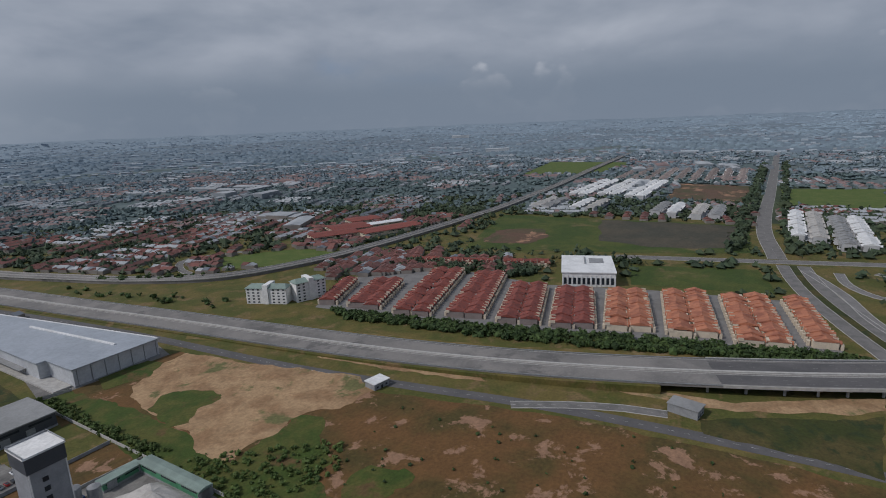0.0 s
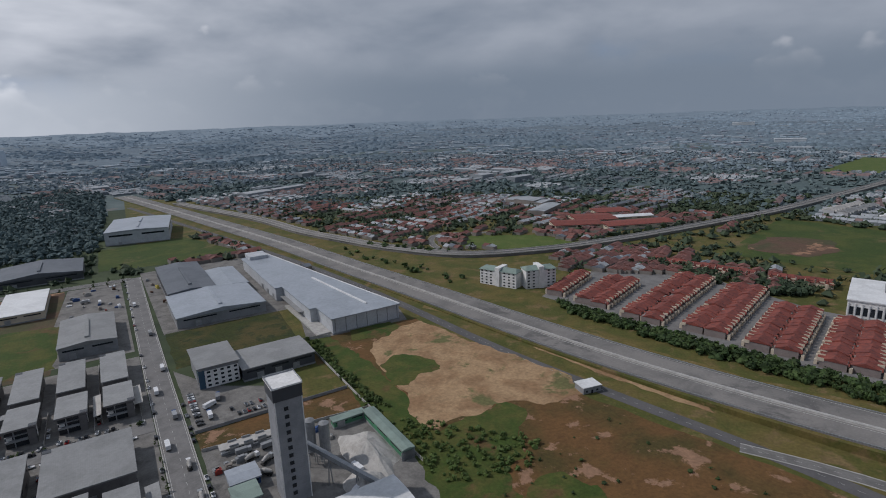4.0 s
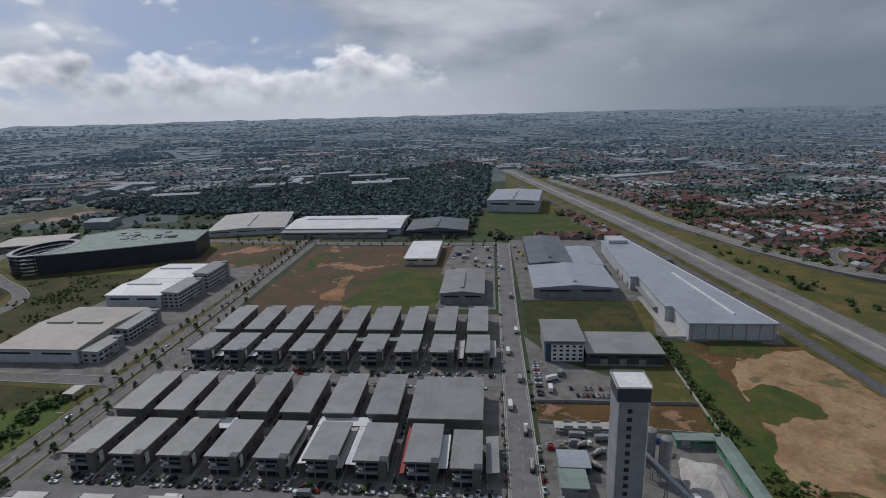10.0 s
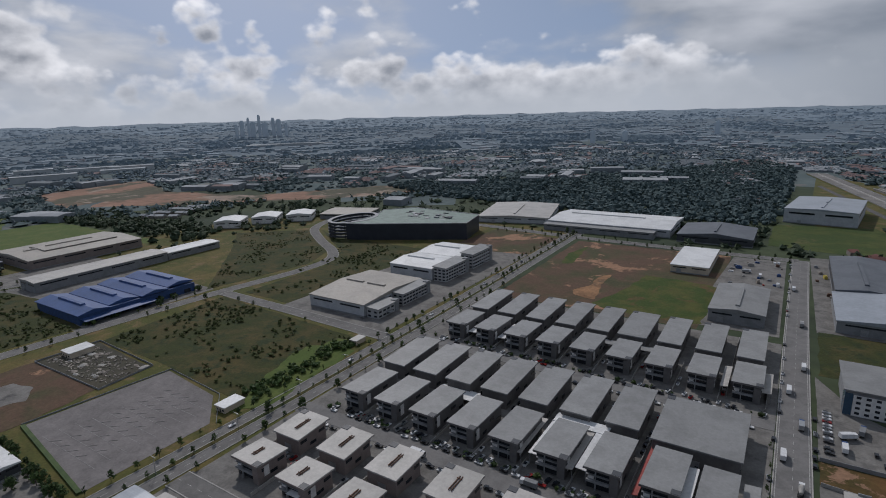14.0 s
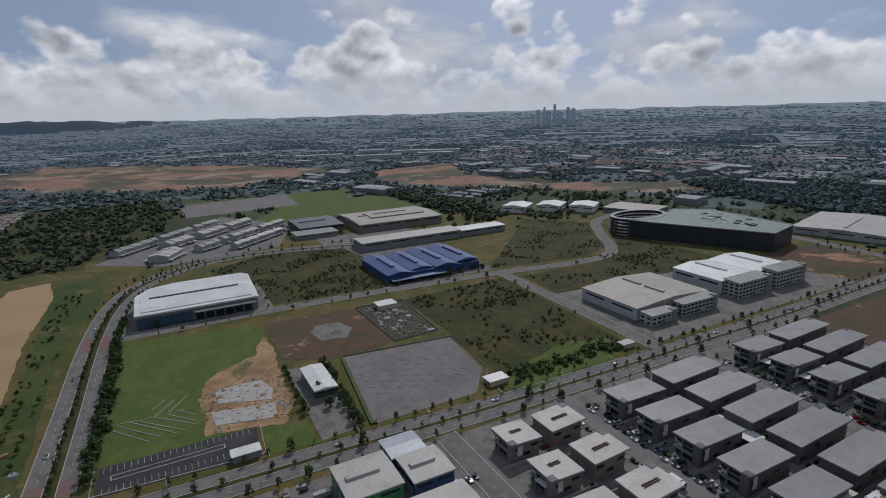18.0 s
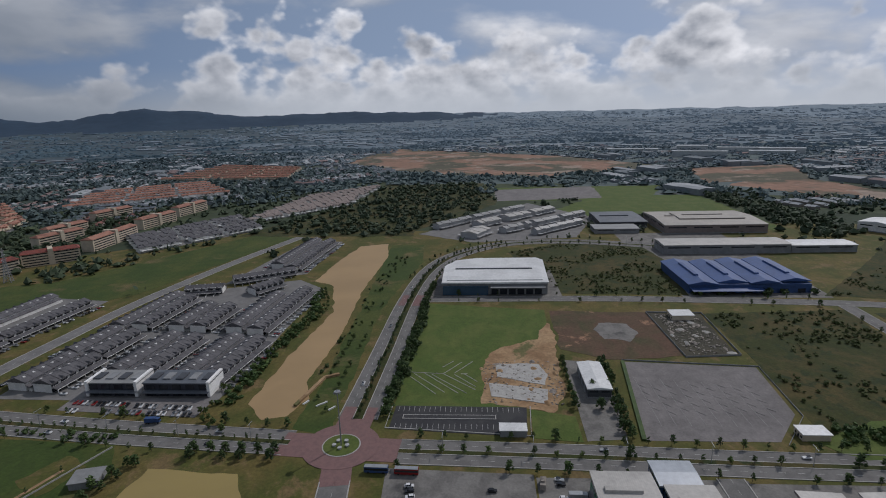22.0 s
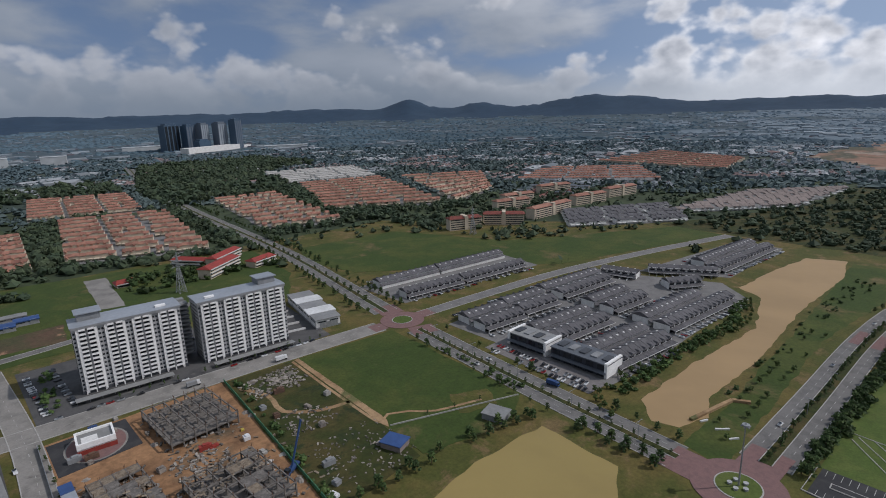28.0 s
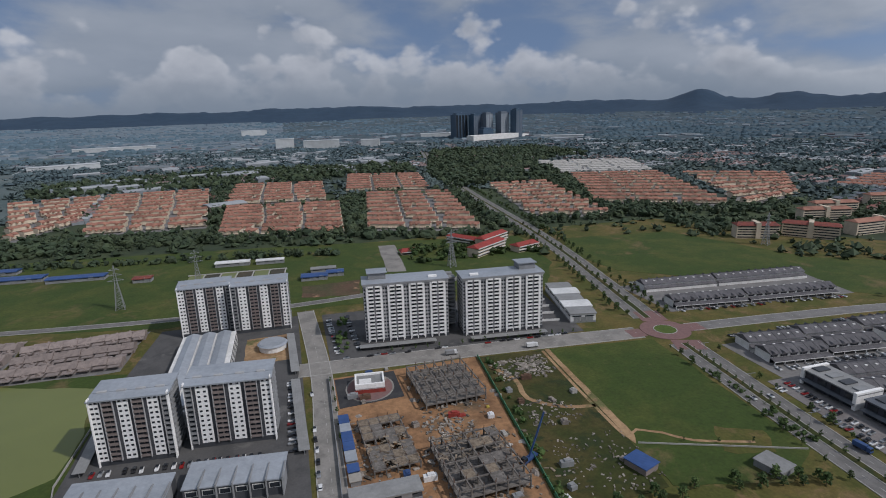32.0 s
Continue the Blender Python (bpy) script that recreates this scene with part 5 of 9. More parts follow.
# ---------------------------------------------------------------- three small white factories, blue, grey, beige ones
for i, (x, y) in enumerate(((-692, 530), (-668, 578), (-634, 616))):
    hall(x - 19, y - 21, x + 19, y + 21, 10.5, 2.8, WHITEROOF, WHITEWALL, "white gabled factory in a row of three", "y", 0, "row of three white factories", turn=36)
hall(-618, 640, -540, 700, 8, 1.5, TANROOF, GREYWALL, "tan roofed hall behind the black building", "x", 0, turn=20)
blue = thing("blue_factory", place(-490, 258), "blue factory with stepped blue roofs and raised vents", "factory")
take([(-530, 200), (-445, 200), (-445, 318), (-530, 318)])
part("wall", Solid().box(-37, -51, 0, 37, 51, 8), BLUEPAINT, blue)
for k in range(4):
    y0, y1 = -52 + 26 * k, -26 + 26 * k
    part("roof_bay", Solid().gable(-38 + (3 * k if k < 2 else 0), y0, 38 - 4 * (k % 2), y1, 8.4 + 0.5 * k, 11 + 0.5 * k, "x", 0.6), BLUEROOF, blue, "blue pitched roof bay")
    part("roof_vent", Solid().box(-20, (y0 + y1) / 2 - 2, 10.4 + 0.5 * k, 20, (y0 + y1) / 2 + 2, 12.2 + 0.5 * k, 0.4), BLUEROOF, blue, "raised blue vent")
# dark glass panels on the closed wall stand for the open bays
me = Solid().box(-0.2, -3.2, 0, 0.2, 3.2, 3.6).mesh("bay_door", GLASS)
for i in range(7):
    part("bay_door", me, GLASS, blue, "dark panel in place of an open bay", at=(37, -44 + 14.5 * i, 0.3))
part("front_canopy", Solid().slope(37, -50, 45, 10, 5.2, 4.4, "x", 0.3), BLUEROOF, blue)
hall(-616, 228, -584, 362, 10, 1.4, PALEROOF, GREYWALL, "long low grey walled warehouse", "y", 0)
hall(-612, 364, -586, 432, 8, 1.2, WHITEROOF, GREYWALL, "lower pale roofed warehouse end", "y", 0)
hall(-778, 262, -684, 388, 11, 3, TANROOF, BROWNWALL, "tan roofed factory with raised middle", "y", 2)
hall(-752, 290, -712, 372, 14, 1.2, TANROOF, BROWNWALL, "raised middle bay of the tan factory", "y", 1)
hall(-800, 190, -724, 252, 8, 1.4, DARKROOF, DARKWALL, "low dark roofed workshops", "y", 1)
hall(-720, 176, -690, 232, 6, 1.0, GREYROOF, GREYWALL, "low grey roofed workshop beside the road", "y", 0)
white = thing("white_factory", place(-492, 40), "white factory with a bowed corner and blue glass front", "factory")
take([(-540, -14), (-444, -14), (-444, 96), (-540, 96)])
plan = [(40, -47), (40, 47), (-34, 50), (-42, 44), (-42, -16), (-34, -36), (-14, -47)]
part("wall", Solid().prism([(x * 0.97, y * 0.98) for x, y in plan], 0, 10.4), GREYWALL, white)
part("roof", Solid().prism(plan, 10.3, 11.6), WHITEROOF, white)
part("roof_crown", Solid().prism([(x * 0.86, y * 0.9) for x, y in plan], 11.5, 12.3), WHITEROOF, white)
part("ridge_slot", Solid().box(-1.2, -36, 12.2, 1.2, 36, 13.0), DARKWALL, white, "dark raised ridge strip")
part("glass_front", Solid().box(39, -46, 0.5, 41.6, -6, 8.2), BLUEGLASS, white, "blue glazed office front")
part("canopy", Solid().box(39, -4, 7.6, 45, 44, 8.2), GREYWALL, white)
me = Solid().box(-0.2, -3, 0, 0.2, 3, 5).mesh("loading_door", GLASS)
for i in range(6):
    part("loading_door", me, GLASS, white, "dark loading bay", at=(39.3, 0 + 7.6 * i, 0.2))
hall(-306, 86, -273, 99, 6, 1.2, WHITEROOF, DARKWALL, "long white roofed shed with dark walls", "x", 0, category="shed")


def hut(x, y, a, b, h, roof, wall, label, category="hut", turn=0.0):
    ob = thing("hut", place(x, y, turn), label, category)
    part("wall", Solid().box(-a, -b, 0, a, b, h), wall, ob)
    part("roof", Solid().box(-a - 0.5, -b - 0.5, h, a + 0.5, b + 0.5, h + 0.35), roof, ob)
    part("door", Solid().box(-0.6, -b - 0.1, 0, 0.6, -b + 0.05, 2.1), GLASS, ob)
    for x in (-a * 0.6, a * 0.6):
        part("window", Solid().box(x - 0.7, -b - 0.1, 1, x + 0.7, -b + 0.05, 2.1), GLASS, ob)
    return ob


hut(-238, 187, 4, 6.5, 3.4, WHITEROOF, CREAMWALL, "small flat roofed substation beside the car park", "substation")
hut(-238, 42, 3.2, 6.5, 3.6, WHITEROOF, GREYWALL, "grey flat roofed gatehouse of the car park", "gatehouse")
hut(-234, 291, 3, 5, 3.2, PALEROOF, CREAMWALL, "cream substation at the street corner", "substation")
hut(246, 204, 6, 4.5, 4, WHITEROOF, GREYWALL, "grey roofed pump house beside the service road", "pump house", -12)
hut(298, 32, 5, 8, 5, GREYROOF, GREYWALL, "grey toll plaza building", "toll office", -12)
hut(-396, 180, 6, 8, 4, WHITEROOF, CREAMWALL, "pale store in the rubble yard", "store")

# ---------------------------------------------------------------- terraces
HOUSE = {}


def house_meshes(w, d, h, roof, wall, cross):
    key = (round(w, 1), round(d), roof.name, wall.name)
    if key not in HOUSE:
        a, b, top = w / 2, d / 2, h + d * 0.21
        tiles = Solid().gable(-a + 0.01, -b - 0.7, a - 0.01, b + 0.7, h + 0.1, top, "x", 0.25)
        if cross:
            top = h + d * 0.17
            tiles = Solid().gable(-a + 0.02, -b + 0.2, a - 0.02, b - 0.2, h + 0.1, top, "x", 0.25)
            tiles.gable(-a * 0.85, -b - 1.4, a * 0.05, -b * 0.25, h - 0.9, h + 1.3, "y", 0.2)
            tiles.slope(a * 0.05, -b - 1.0, a * 0.95, -b + 0.3, h - 1.6, h - 0.6, "y", 0.2)
            tiles.gable(a * 0.1, b * 0.5, a * 0.8, b + 1.2, h - 0.9, h + 0.5, "y", 0.2)
        else:
            tiles.faces([(a - 0.14, -b - 0.7, h - 0.3), (a + 0.14, -b - 0.7, h - 0.3), (a + 0.14, b + 0.7, h - 0.3), (a - 0.14, b + 0.7, h - 0.3), (a - 0.14, -b - 0.7, h + 0.25), (a + 0.14, -b - 0.7, h + 0.25), (a + 0.14, b + 0.7, h + 0.25), (a - 0.14, b + 0.7, h + 0.25), (a - 0.14, 0, top + 0.2), (a + 0.14, 0, top + 0.2)],
                        [(0, 4, 8, 7, 3), (1, 2, 6, 9, 5), (4, 5, 9, 8), (8, 9, 6, 7), (0, 1, 5, 4), (2, 3, 7, 6)])
        if not cross:
            tiles.slope(-a + 0.05, b + 0.02, a - 0.05, b + 3.2, h - 1.4, 2.9, "y", 0.2)
            tiles.gable(-a * 0.75, -b - 0.9, a * 0.1, -b * 0.35, h - 0.3, h + 1.5, "y", 0.2)
        HOUSE[key] = (
            tiles.mesh("roof", roof),
            Solid().slope(-a + 0.1, -b - 4.6, a - 0.1, -b - 0.05, 2.7, 3.7, "y", 0.2).mesh("car_porch", roof),
            Solid().box(-a + 0.5, -b - 0.08, 3.9, a - 1.4, -b + 0.05, h - 0.5).box(-a + 0.3, -b - 0.08, 0.2, a - 0.3, -b + 0.04, 2.6).mesh("window", GLASS),
            Solid().box(-a + 0.1, -b - 4.75, 2.45, a - 0.1, -b - 4.6, 2.8).box(-a + 0.1, -b - 4.7, 0, -a + 0.4, -b - 4.3, 2.45).box(-a + 0.05, -b - 8.2, 0, -a + 0.2, -b - 4.7, 1.2).box(-a + 0.1, b + 3.2, 0, a - 0.1, b + 3.4, 2.3).box(-a * 0.3, b * 0.3, h + 0.6, a * 0.1, b * 0.3 + 1.2, h + 2.1).mesh("porch_beam", WHITEWALL),
        )
    return HOUSE[key]


def terrace(x0, y0, x1, y1, deep, h, roof, wall, label, group, side=1, step=0.0, unit_w=7.0, full=True):
    """A row of joined houses along a line; side 1: their fronts look to the line's right."""
    length = math.hypot(x1 - x0, y1 - y0)
    turn = math.degrees(math.atan2(y1 - y0, x1 - x0)) + (0 if side > 0 else 180)
    ob = thing("terrace_row", place((x0 + x1) / 2, (y0 + y1) / 2, turn), label, "terraced houses", group)
    n = max(2, round(length / unit_w))
    w = length / n
    roof_me, porch, window, beam = house_meshes(w, deep, h, roof, wall, not full)
    porch_walls = Solid()
    u, v = ((x1 - x0) / length, (y1 - y0) / length)
    k = deep / 2 + 6
    take([(x0 - v * k, y0 + u * k), (x1 - v * k, y1 + u * k), (x1 + v * k, y1 - u * k), (x0 + v * k, y0 - u * k)])
    part("wall", Solid().box(-length / 2 + 0.3, -deep / 2, 0, length / 2 - 0.3, deep / 2, h), wall, ob)
    for i in range(n):
        at = (-length / 2 + w * (i + 0.5), 0, step * ((i // 2) % 2) + (0.5 * ((i * 7) % 3 - 1) * step))
        if not full:
            at = (at[0], 0.5 * ((i * 5 + n) % 3 - 1), at[2] + 0.22 * ((i * 3 + n) % 4) - 0.3)
        part("roof", roof_me, roof, ob, at=at)
        if full:
            part("car_porch", porch, roof, ob, at=at)
            porch_walls.faces([(v.co.x + at[0], v.co.y + at[1], v.co.z + at[2]) for v in beam.vertices], [tuple(p.vertices) for p in beam.polygons])
            part("window", window, GLASS, ob, at=at)
        else:
            for y, s in ((-deep / 2 - 2.2, -1), (deep / 2 + 1.9, 1)):
                x = at[0] + s * w * 0.22
                porch_walls.box(x - 1.3, y - 0.9, 0, x + 1.3, y + 0.9, h - 1.9 + 0.5 * ((i + s) % 2))
            porch_walls.box(at[0] + w / 2 - 0.15, -deep / 2 - 1.2, h - 1.0, at[0] + w / 2 + 0.15, -deep / 2 + 2.4, h + 1.3)
    part("porch_wall", porch_walls, WHITEWALL if full else CREAMWALL, ob, "pale porch and yard walls")["kind"] = "stuff"
    return ob


LANES = []
G = "dark grey roofed two storey terraces"
for x0, y0, x1, y1, side in ((-286, -376, -352, -369, -1), (-354, -369, -440, -360, -1), (-284, -336, -345, -328, 1), (-347, -328, -426, -319, 1),
                             (-278, -256, -318, -251, -1), (-322, -255, -364, -249, -1), (-276, -238, -316, -233, 1), (-320, -237, -358, -232, 1),
                             (-370, -253, -446, -245, -1), (-371, -236, -437, -229, 1), (-294, -205, -354, -198, -1), (-290, -187, -350, -180, 1),
                             (-370, -206, -418, -201, -1), (-368, -188, -414, -183, 1), (-288, -158, -350, -150, -1), (-286, -140, -346, -132, 1),
                             (-366, -159, -444, -152, -1), (-362, -141, -456, -131, 1), (-540, -188, -655, -178, -1), (-528, -168, -648, -158, 1)):
    terrace(x0, y0, x1, y1, 13, 5.8, GREYTILE, WHITEWALL, "row of dark grey roofed terraced houses with white walls", G, side)
    LANES.append((x0, y0, x1, y1, side))
for x0, y0, x1, y1, side in ((-459, -245, -466, -212, 1), (-490, -214, -520, -162, 1), (-456, -182, -482, -164, 1)):
    terrace(x0, y0, x1, y1, 13, 6.4, GREYTILE, WHITEWALL, "short row of dark grey roofed terraced houses", G, side)
flat("road_estate_lanes", [(-268, -262), (-466, -262), (-474, -215), (-500, -150), (-470, -118), (-372, -122), (-300, -122), (-266, -126)], LANE, "grey estate lanes between the terraces", 0.04)
flat("road_estate_lanes_far", [(-274, -388), (-450, -374), (-440, -308), (-276, -322)], LANE, "grey estate lanes between the terraces", 0.04)
flat("road_estate_lanes_west", [(-486, -222), (-668, -194), (-662, -146), (-520, -150)], LANE, "grey estate lanes between the terraces", 0.04)

R = "red roofed terraces beyond the motorway"
for x0, y0, x1, y1, side in ((351, 344, 416, 371, 1), (355, 313, 431, 339, -1), (358, 299, 433, 325, 1), (358, 265, 491, 303, -1), (362, 249, 493, 287, 1), (372, 220, 497, 254, -1), (376, 205, 499, 241, 1),
                             (377, 175, 472, 203, -1), (382, 159, 476, 187, 1), (386, 133, 477, 160, -1), (393, 118, 481, 145, 1)):
    terrace(x0, y0, x1, y1, 14.5, 5.4, REDTILE, BROWNWALL, "long row of dark red tiled terraced houses", R, side, 0.5, 6.6, False)
for x0, y0, x1, y1, side in ((399, 94, 490, 116, -1), (405, 78, 494, 101, 1), (406, 50, 505, 71, -1), (413, 34, 510, 54, 1), (408, 5, 514, 25, -1), (414, -11, 519, 8, 1), (426, -38, 521, -21, 1)):
    terrace(x0, y0, x1, y1, 15.0, 5.4, ORANGETILE, CREAMWALL, "long row of orange tiled terraced houses", R, side, 0.8, 6.6, False)
for x0, y0, x1, y1 in ((512, 360, 538, 264), (542, 254, 560, 206)):
    terrace(x0, y0, x1, y1, 12, 6.4, REDTILE, CREAMWALL, "row of brown red tiled terraced houses among trees", R, 1, 0.0, 7.0, False)
flat("road_red_lanes", [(342, 350), (352, 260), (368, 180), (392, 60), (414, -50), (530, -32), (512, 100), (490, 190), (508, 300), (430, 385)], LANE, "grey lanes between the red terraces", 0.035)


def back_rows(corners, rows, roof, wall, label, group, deep=13.0, h=5.6, unit_w=7.0, seed=0):
    """An estate of parallel terraces: rows laid from the near edge a-b to the far edge d-c."""
    rnd = random.Random(seed)
    a, b, c, d = [Vector(q) for q in corners]
    take([tuple(q) for q in (a, b, c, d)])
    if roof is HAZETILE:
        rows, h = max(4, round(rows * 0.85)), 6.6
    for k in range(rows):
        q = (k + 0.5) / rows
        p0, p1 = a + (d - a) * q, b + (c - b) * q
        length = (p1 - p0).length
        turn = math.degrees(math.atan2(p1.y - p0.y, p1.x - p0.x))
        ob = thing("terrace_row", place((p0.x + p1.x) / 2, (p0.y + p1.y) / 2, turn, rise(p0.x, p0.y)), label, "terraced houses", group)
        n = max(3, int(length / unit_w))
        roofs, walls, porches = Solid(), Solid(), Solid()
        gaps = {rnd.randrange(n), n // 3, 2 * n // 3} if n > 14 else ()
        thin = deep * (0.8 if roof is HAZETILE else 1.0)
        for i in range(n):
            if i in gaps:
                continue
            x, z = -length / 2 + length * (i + 0.5) / n, h + 0.5 * ((i + k) % 2) + rnd.uniform(-0.2, 0.2)
            s = length / n / 2
            walls.box(x - s, -thin / 2, -1, x + s, thin / 2, z)
            roofs.gable(x - s + 0.1, -thin / 2 - 0.6, x + s - 0.1, thin / 2 + 0.6, z, z + 2.4, "x", 0.3)
            if rnd.random() < 0.6:
                roofs.gable(x - s * 0.7, -thin / 2 - 3.0, x + s * 0.2, thin / 2 + 3.0, z - 1.4, z + 0.5, "y", 0.2)
            for y in (-1, 1):
                e = thin / 2 + rnd.uniform(3.0, 5.5)
                porches.box(x - s * 0.9, min(y * thin / 2, y * e), 2.4, x + s * 0.7, max(y * thin / 2, y * e), 2.9)
        part("wall", walls, wall, ob)["kind"] = "stuff"
        part("roof", roofs, roof, ob)["kind"] = "stuff"
        part("porch", porches, wall, ob)["kind"] = "stuff"
    if rows > 2:
        flat("road_lanes", [tuple(q) for q in (a, b, c, d)], LANE, "pale lanes between terraced houses", 0.02, 6, 20)


O = "orange roofed estates to the south"
L = "row of orange tiled terraced houses in an estate"
for i, (q, n) in enumerate((([(-100, -700), (-238, -640), (-288, -972), (-142, -1008)], 11), ([(88, -738), (-66, -684), (-84, -930), (98, -958)], 9), ([(-334, -694), (-440, -658), (-506, -1014), (-390, -1024)], 11),
                            ([(-470, -756), (-640, -654), (-790, -1040), (-608, -1090)], 12), ([(-110, -1060), (-266, -1012), (-300, -1258), (-142, -1318)], 8), ([(106, -990), (-66, -975), (-74, -1212), (104, -1252)], 8),
                            ([(350, -800), (310, -910), (350, -1200), (500, -1180)], 8), ([(268, -812), (112, -806), (155, -1204), (340, -1204)], 12))):
    back_rows(q, n, HAZETILE, CREAMWALL, L, O, seed=i)
back_rows([(-660, -640), (-800, -690), (-1000, -900), (-830, -1010)], 8, HAZETILE, CREAMWALL, L, O, seed=11)
back_rows([(-600, -1110), (-800, -1060), (-900, -1300), (-660, -1380)], 7, PALEROOF, WHITEWALL, "row of white roofed terraced houses in an estate", O, seed=12)
back_rows([(-610, -384), (-740, -282), (-838, -360), (-690, -450)], 5, GREYTILE, WHITEWALL, "row of dark grey roofed terraced houses", G, seed=13)
back_rows([(-770, -330), (-930, -205), (-1172, -185), (-1040, -300)], 8, BROWNTILE, WHITEWALL, "row of brown grey roofed terraced houses", G, seed=14)
back_rows([(-924, -729), (-1092, -481), (-1300, -643), (-1154, -814)], 7, HAZETILE, WHITEWALL, "row of pale roofed terraced houses", G, seed=15)
back_rows([(-1345, -795), (-1341, -450), (-1613, -500), (-1752, -790)], 8, HAZETILE, CREAMWALL, L, O, seed=16)
back_rows([(110, -352), (176, -354), (182, -412), (104, -418)], 3, BROWNTILE, BROWNWALL, "row of brown roofed bungalows beside the flats", "brown roofed bungalows", 10, 3.4, 8.0, seed=17)
back_rows([(184, -362), (330, -390), (320, -440), (186, -420)], 3, BROWNTILE, BROWNWALL, "row of brown roofed bungalows beside the pond", "brown roofed bungalows", 10, 3.4, 8.0, seed=18)
S = "white terraced workshops in the west"
for k, (x0, y0, x1, y1, deep, roof) in enumerate(((-730, -32, -877, 102, 13, GREYROOF), (-742, 24, -855, 140, 20, PALEROOF), (-701, 58, -812, 182, 13, GREYROOF), (-687, 98, -750, 168, 10, GREYROOF), (-672, 14, -706, 32, 24, PALEROOF))):
    back_rows([(x0 + 3, y0 - 3), (x1 + 3, y1 - 3), (x1 - 3, y1 + 3), (x0 - 3, y0 + 3)], 1, roof, PALEGREYWALL, "row of white terraced workshops", S, deep, 7.0, 8.0, seed=20 + k)
flat("road_workshop_lanes", [(-700, -52), (-650, 20), (-672, 150), (-800, 196), (-935, 112)], LANE, "pale lanes between terraced workshops", 0.05, 3)

# ---------------------------------------------------------------- east: white hall, walk-up flats, red factories, shops
def window_grid(ob, me, xs, zs, y, axis="x"):
    for x in xs:
        for z in zs:
            part("window", me, GLASS, ob, at=(x, y, z) if axis == "x" else (y, x, z))


hall_w = thing("white_hall", place(533, 157, -71), "big white commercial building with tall dark windows", "commercial building")
take([(490, 180), (505, 115), (590, 135), (572, 200)])
part("wall", Solid().box(-25, -33, 0, 25, 33, 13.4), WHITEWALL, hall_w)
part("roof", Solid().box(-25.8, -33.8, 13.4, 25.8, 33.8, 14.4), WHITEROOF, hall_w, "flat white roof")
part("roof_well", Solid().box(2, 2, 14.4, 16, 20, 14.9).box(-3, -2, 14.4, -2, 24, 15.6), GREYWALL, hall_w, "grey roof light well")
me = Solid().box(-1.3, -0.2, 0, 1.3, 0.2, 6.5).mesh("window", GLASS)
for i in range(11):
    part("window", me, GLASS, hall_w, "tall dark window", at=(-22 + 4.4 * i, -33, 2.2))
    part("pilaster", Solid().box(-24.2 + 4.4 * i - 0.4, -33.6, 0, -24.2 + 4.4 * i + 0.4, -33, 11.5), WHITEWALL, hall_w)


def walk_up(x, y, turn, wide, deep, floors, roof, label, group, wall=WHITEWALL):
    """A low block of flats with a pitched roof and rows of windows on both long sides."""
    h = 3.0 * floors
    ob = thing("apartment_block", place(x, y, turn), label, "apartment block", group)
    take([(x - wide / 2, y - deep), (x + wide / 2, y - deep), (x + wide / 2, y + deep), (x - wide / 2, y + deep)])
    a, b = wide / 2, deep / 2
    part("wall", Solid().box(-a, -b, 0, a, b, h), wall, ob)
    part("roof", Solid().gable(-a - 0.8, -b - 0.8, a + 0.8, b + 0.8, h + 0.2, h + 3.2, "x", 0.35, 4.0), roof, ob)
    part("stair_tower", Solid().box(-2.5, -b - 1.2, 0, 2.5, b + 1.2, h + 3.4), wall, ob)
    me = Solid().box(-1.0, -0.12, 0, 1.0, 0.12, 1.3).mesh("window", GLASS)
    n = int(wide / 5)
    xs = [-a + wide * (i + 0.5) / n for i in range(n)]
    band = Solid().box(-a * 0.42, -0.12, 0, a * 0.42, 0.12, 1.2).mesh("window_band", GLASS)
    for s in (-1, 1):
        if x > 0:
            window_grid(ob, me, [q for q in xs if abs(q) > 3], [1.1 + 3 * k for k in range(floors)], s * b)
        else:
            for k in range(floors):
                for q in (-a * 0.53, a * 0.53):
                    part("window_band", band, GLASS, ob, at=(q, s * b, 1.1 + 3 * k))
    return ob


walk_up(336, 402, -68, 40, 14, 5, GREENTILE, "white five storey flats with grey green roofs", "walk-up flats by the motorway")
walk_up(361, 376, -20, 30, 14, 6, GREENTILE, "taller white flats with a grey green roof", "walk-up flats by the motorway")
F = "orange roofed walk-up flats"
for x, y, t, wd in ((-668, -530, -16, 62), (-669, -458, 0, 92), (-788, -466, -12, 68), (-890, -466, -10, 72), (-518, -488, -24, 46), (-574, -466, -50, 56), (-845, -575, -18, 66), (-720, -560, -14, 60)):
    walk_up(x, y, t, wd, 16, 5, REDTILE if x > -600 else HAZETILE, "cream walk-up flats with an orange tiled roof", F, CREAMWALL)
for i, (x, y, a, b, t) in enumerate(((590, 552, 34, 20, -30), (640, 566, 30, 26, -30), (655, 498, 50, 18, -22), (704, 590, 26, 20, -30), (690, 535, 30, 10, -25))):
    hall(x - a, y - b, x + a, y + b, 7, 2.4, REDTILE if i < 4 else WHITEROOF, CREAMWALL, "red roofed commercial hall beside the highway", "x", 0, "red roofed halls", turn=t)
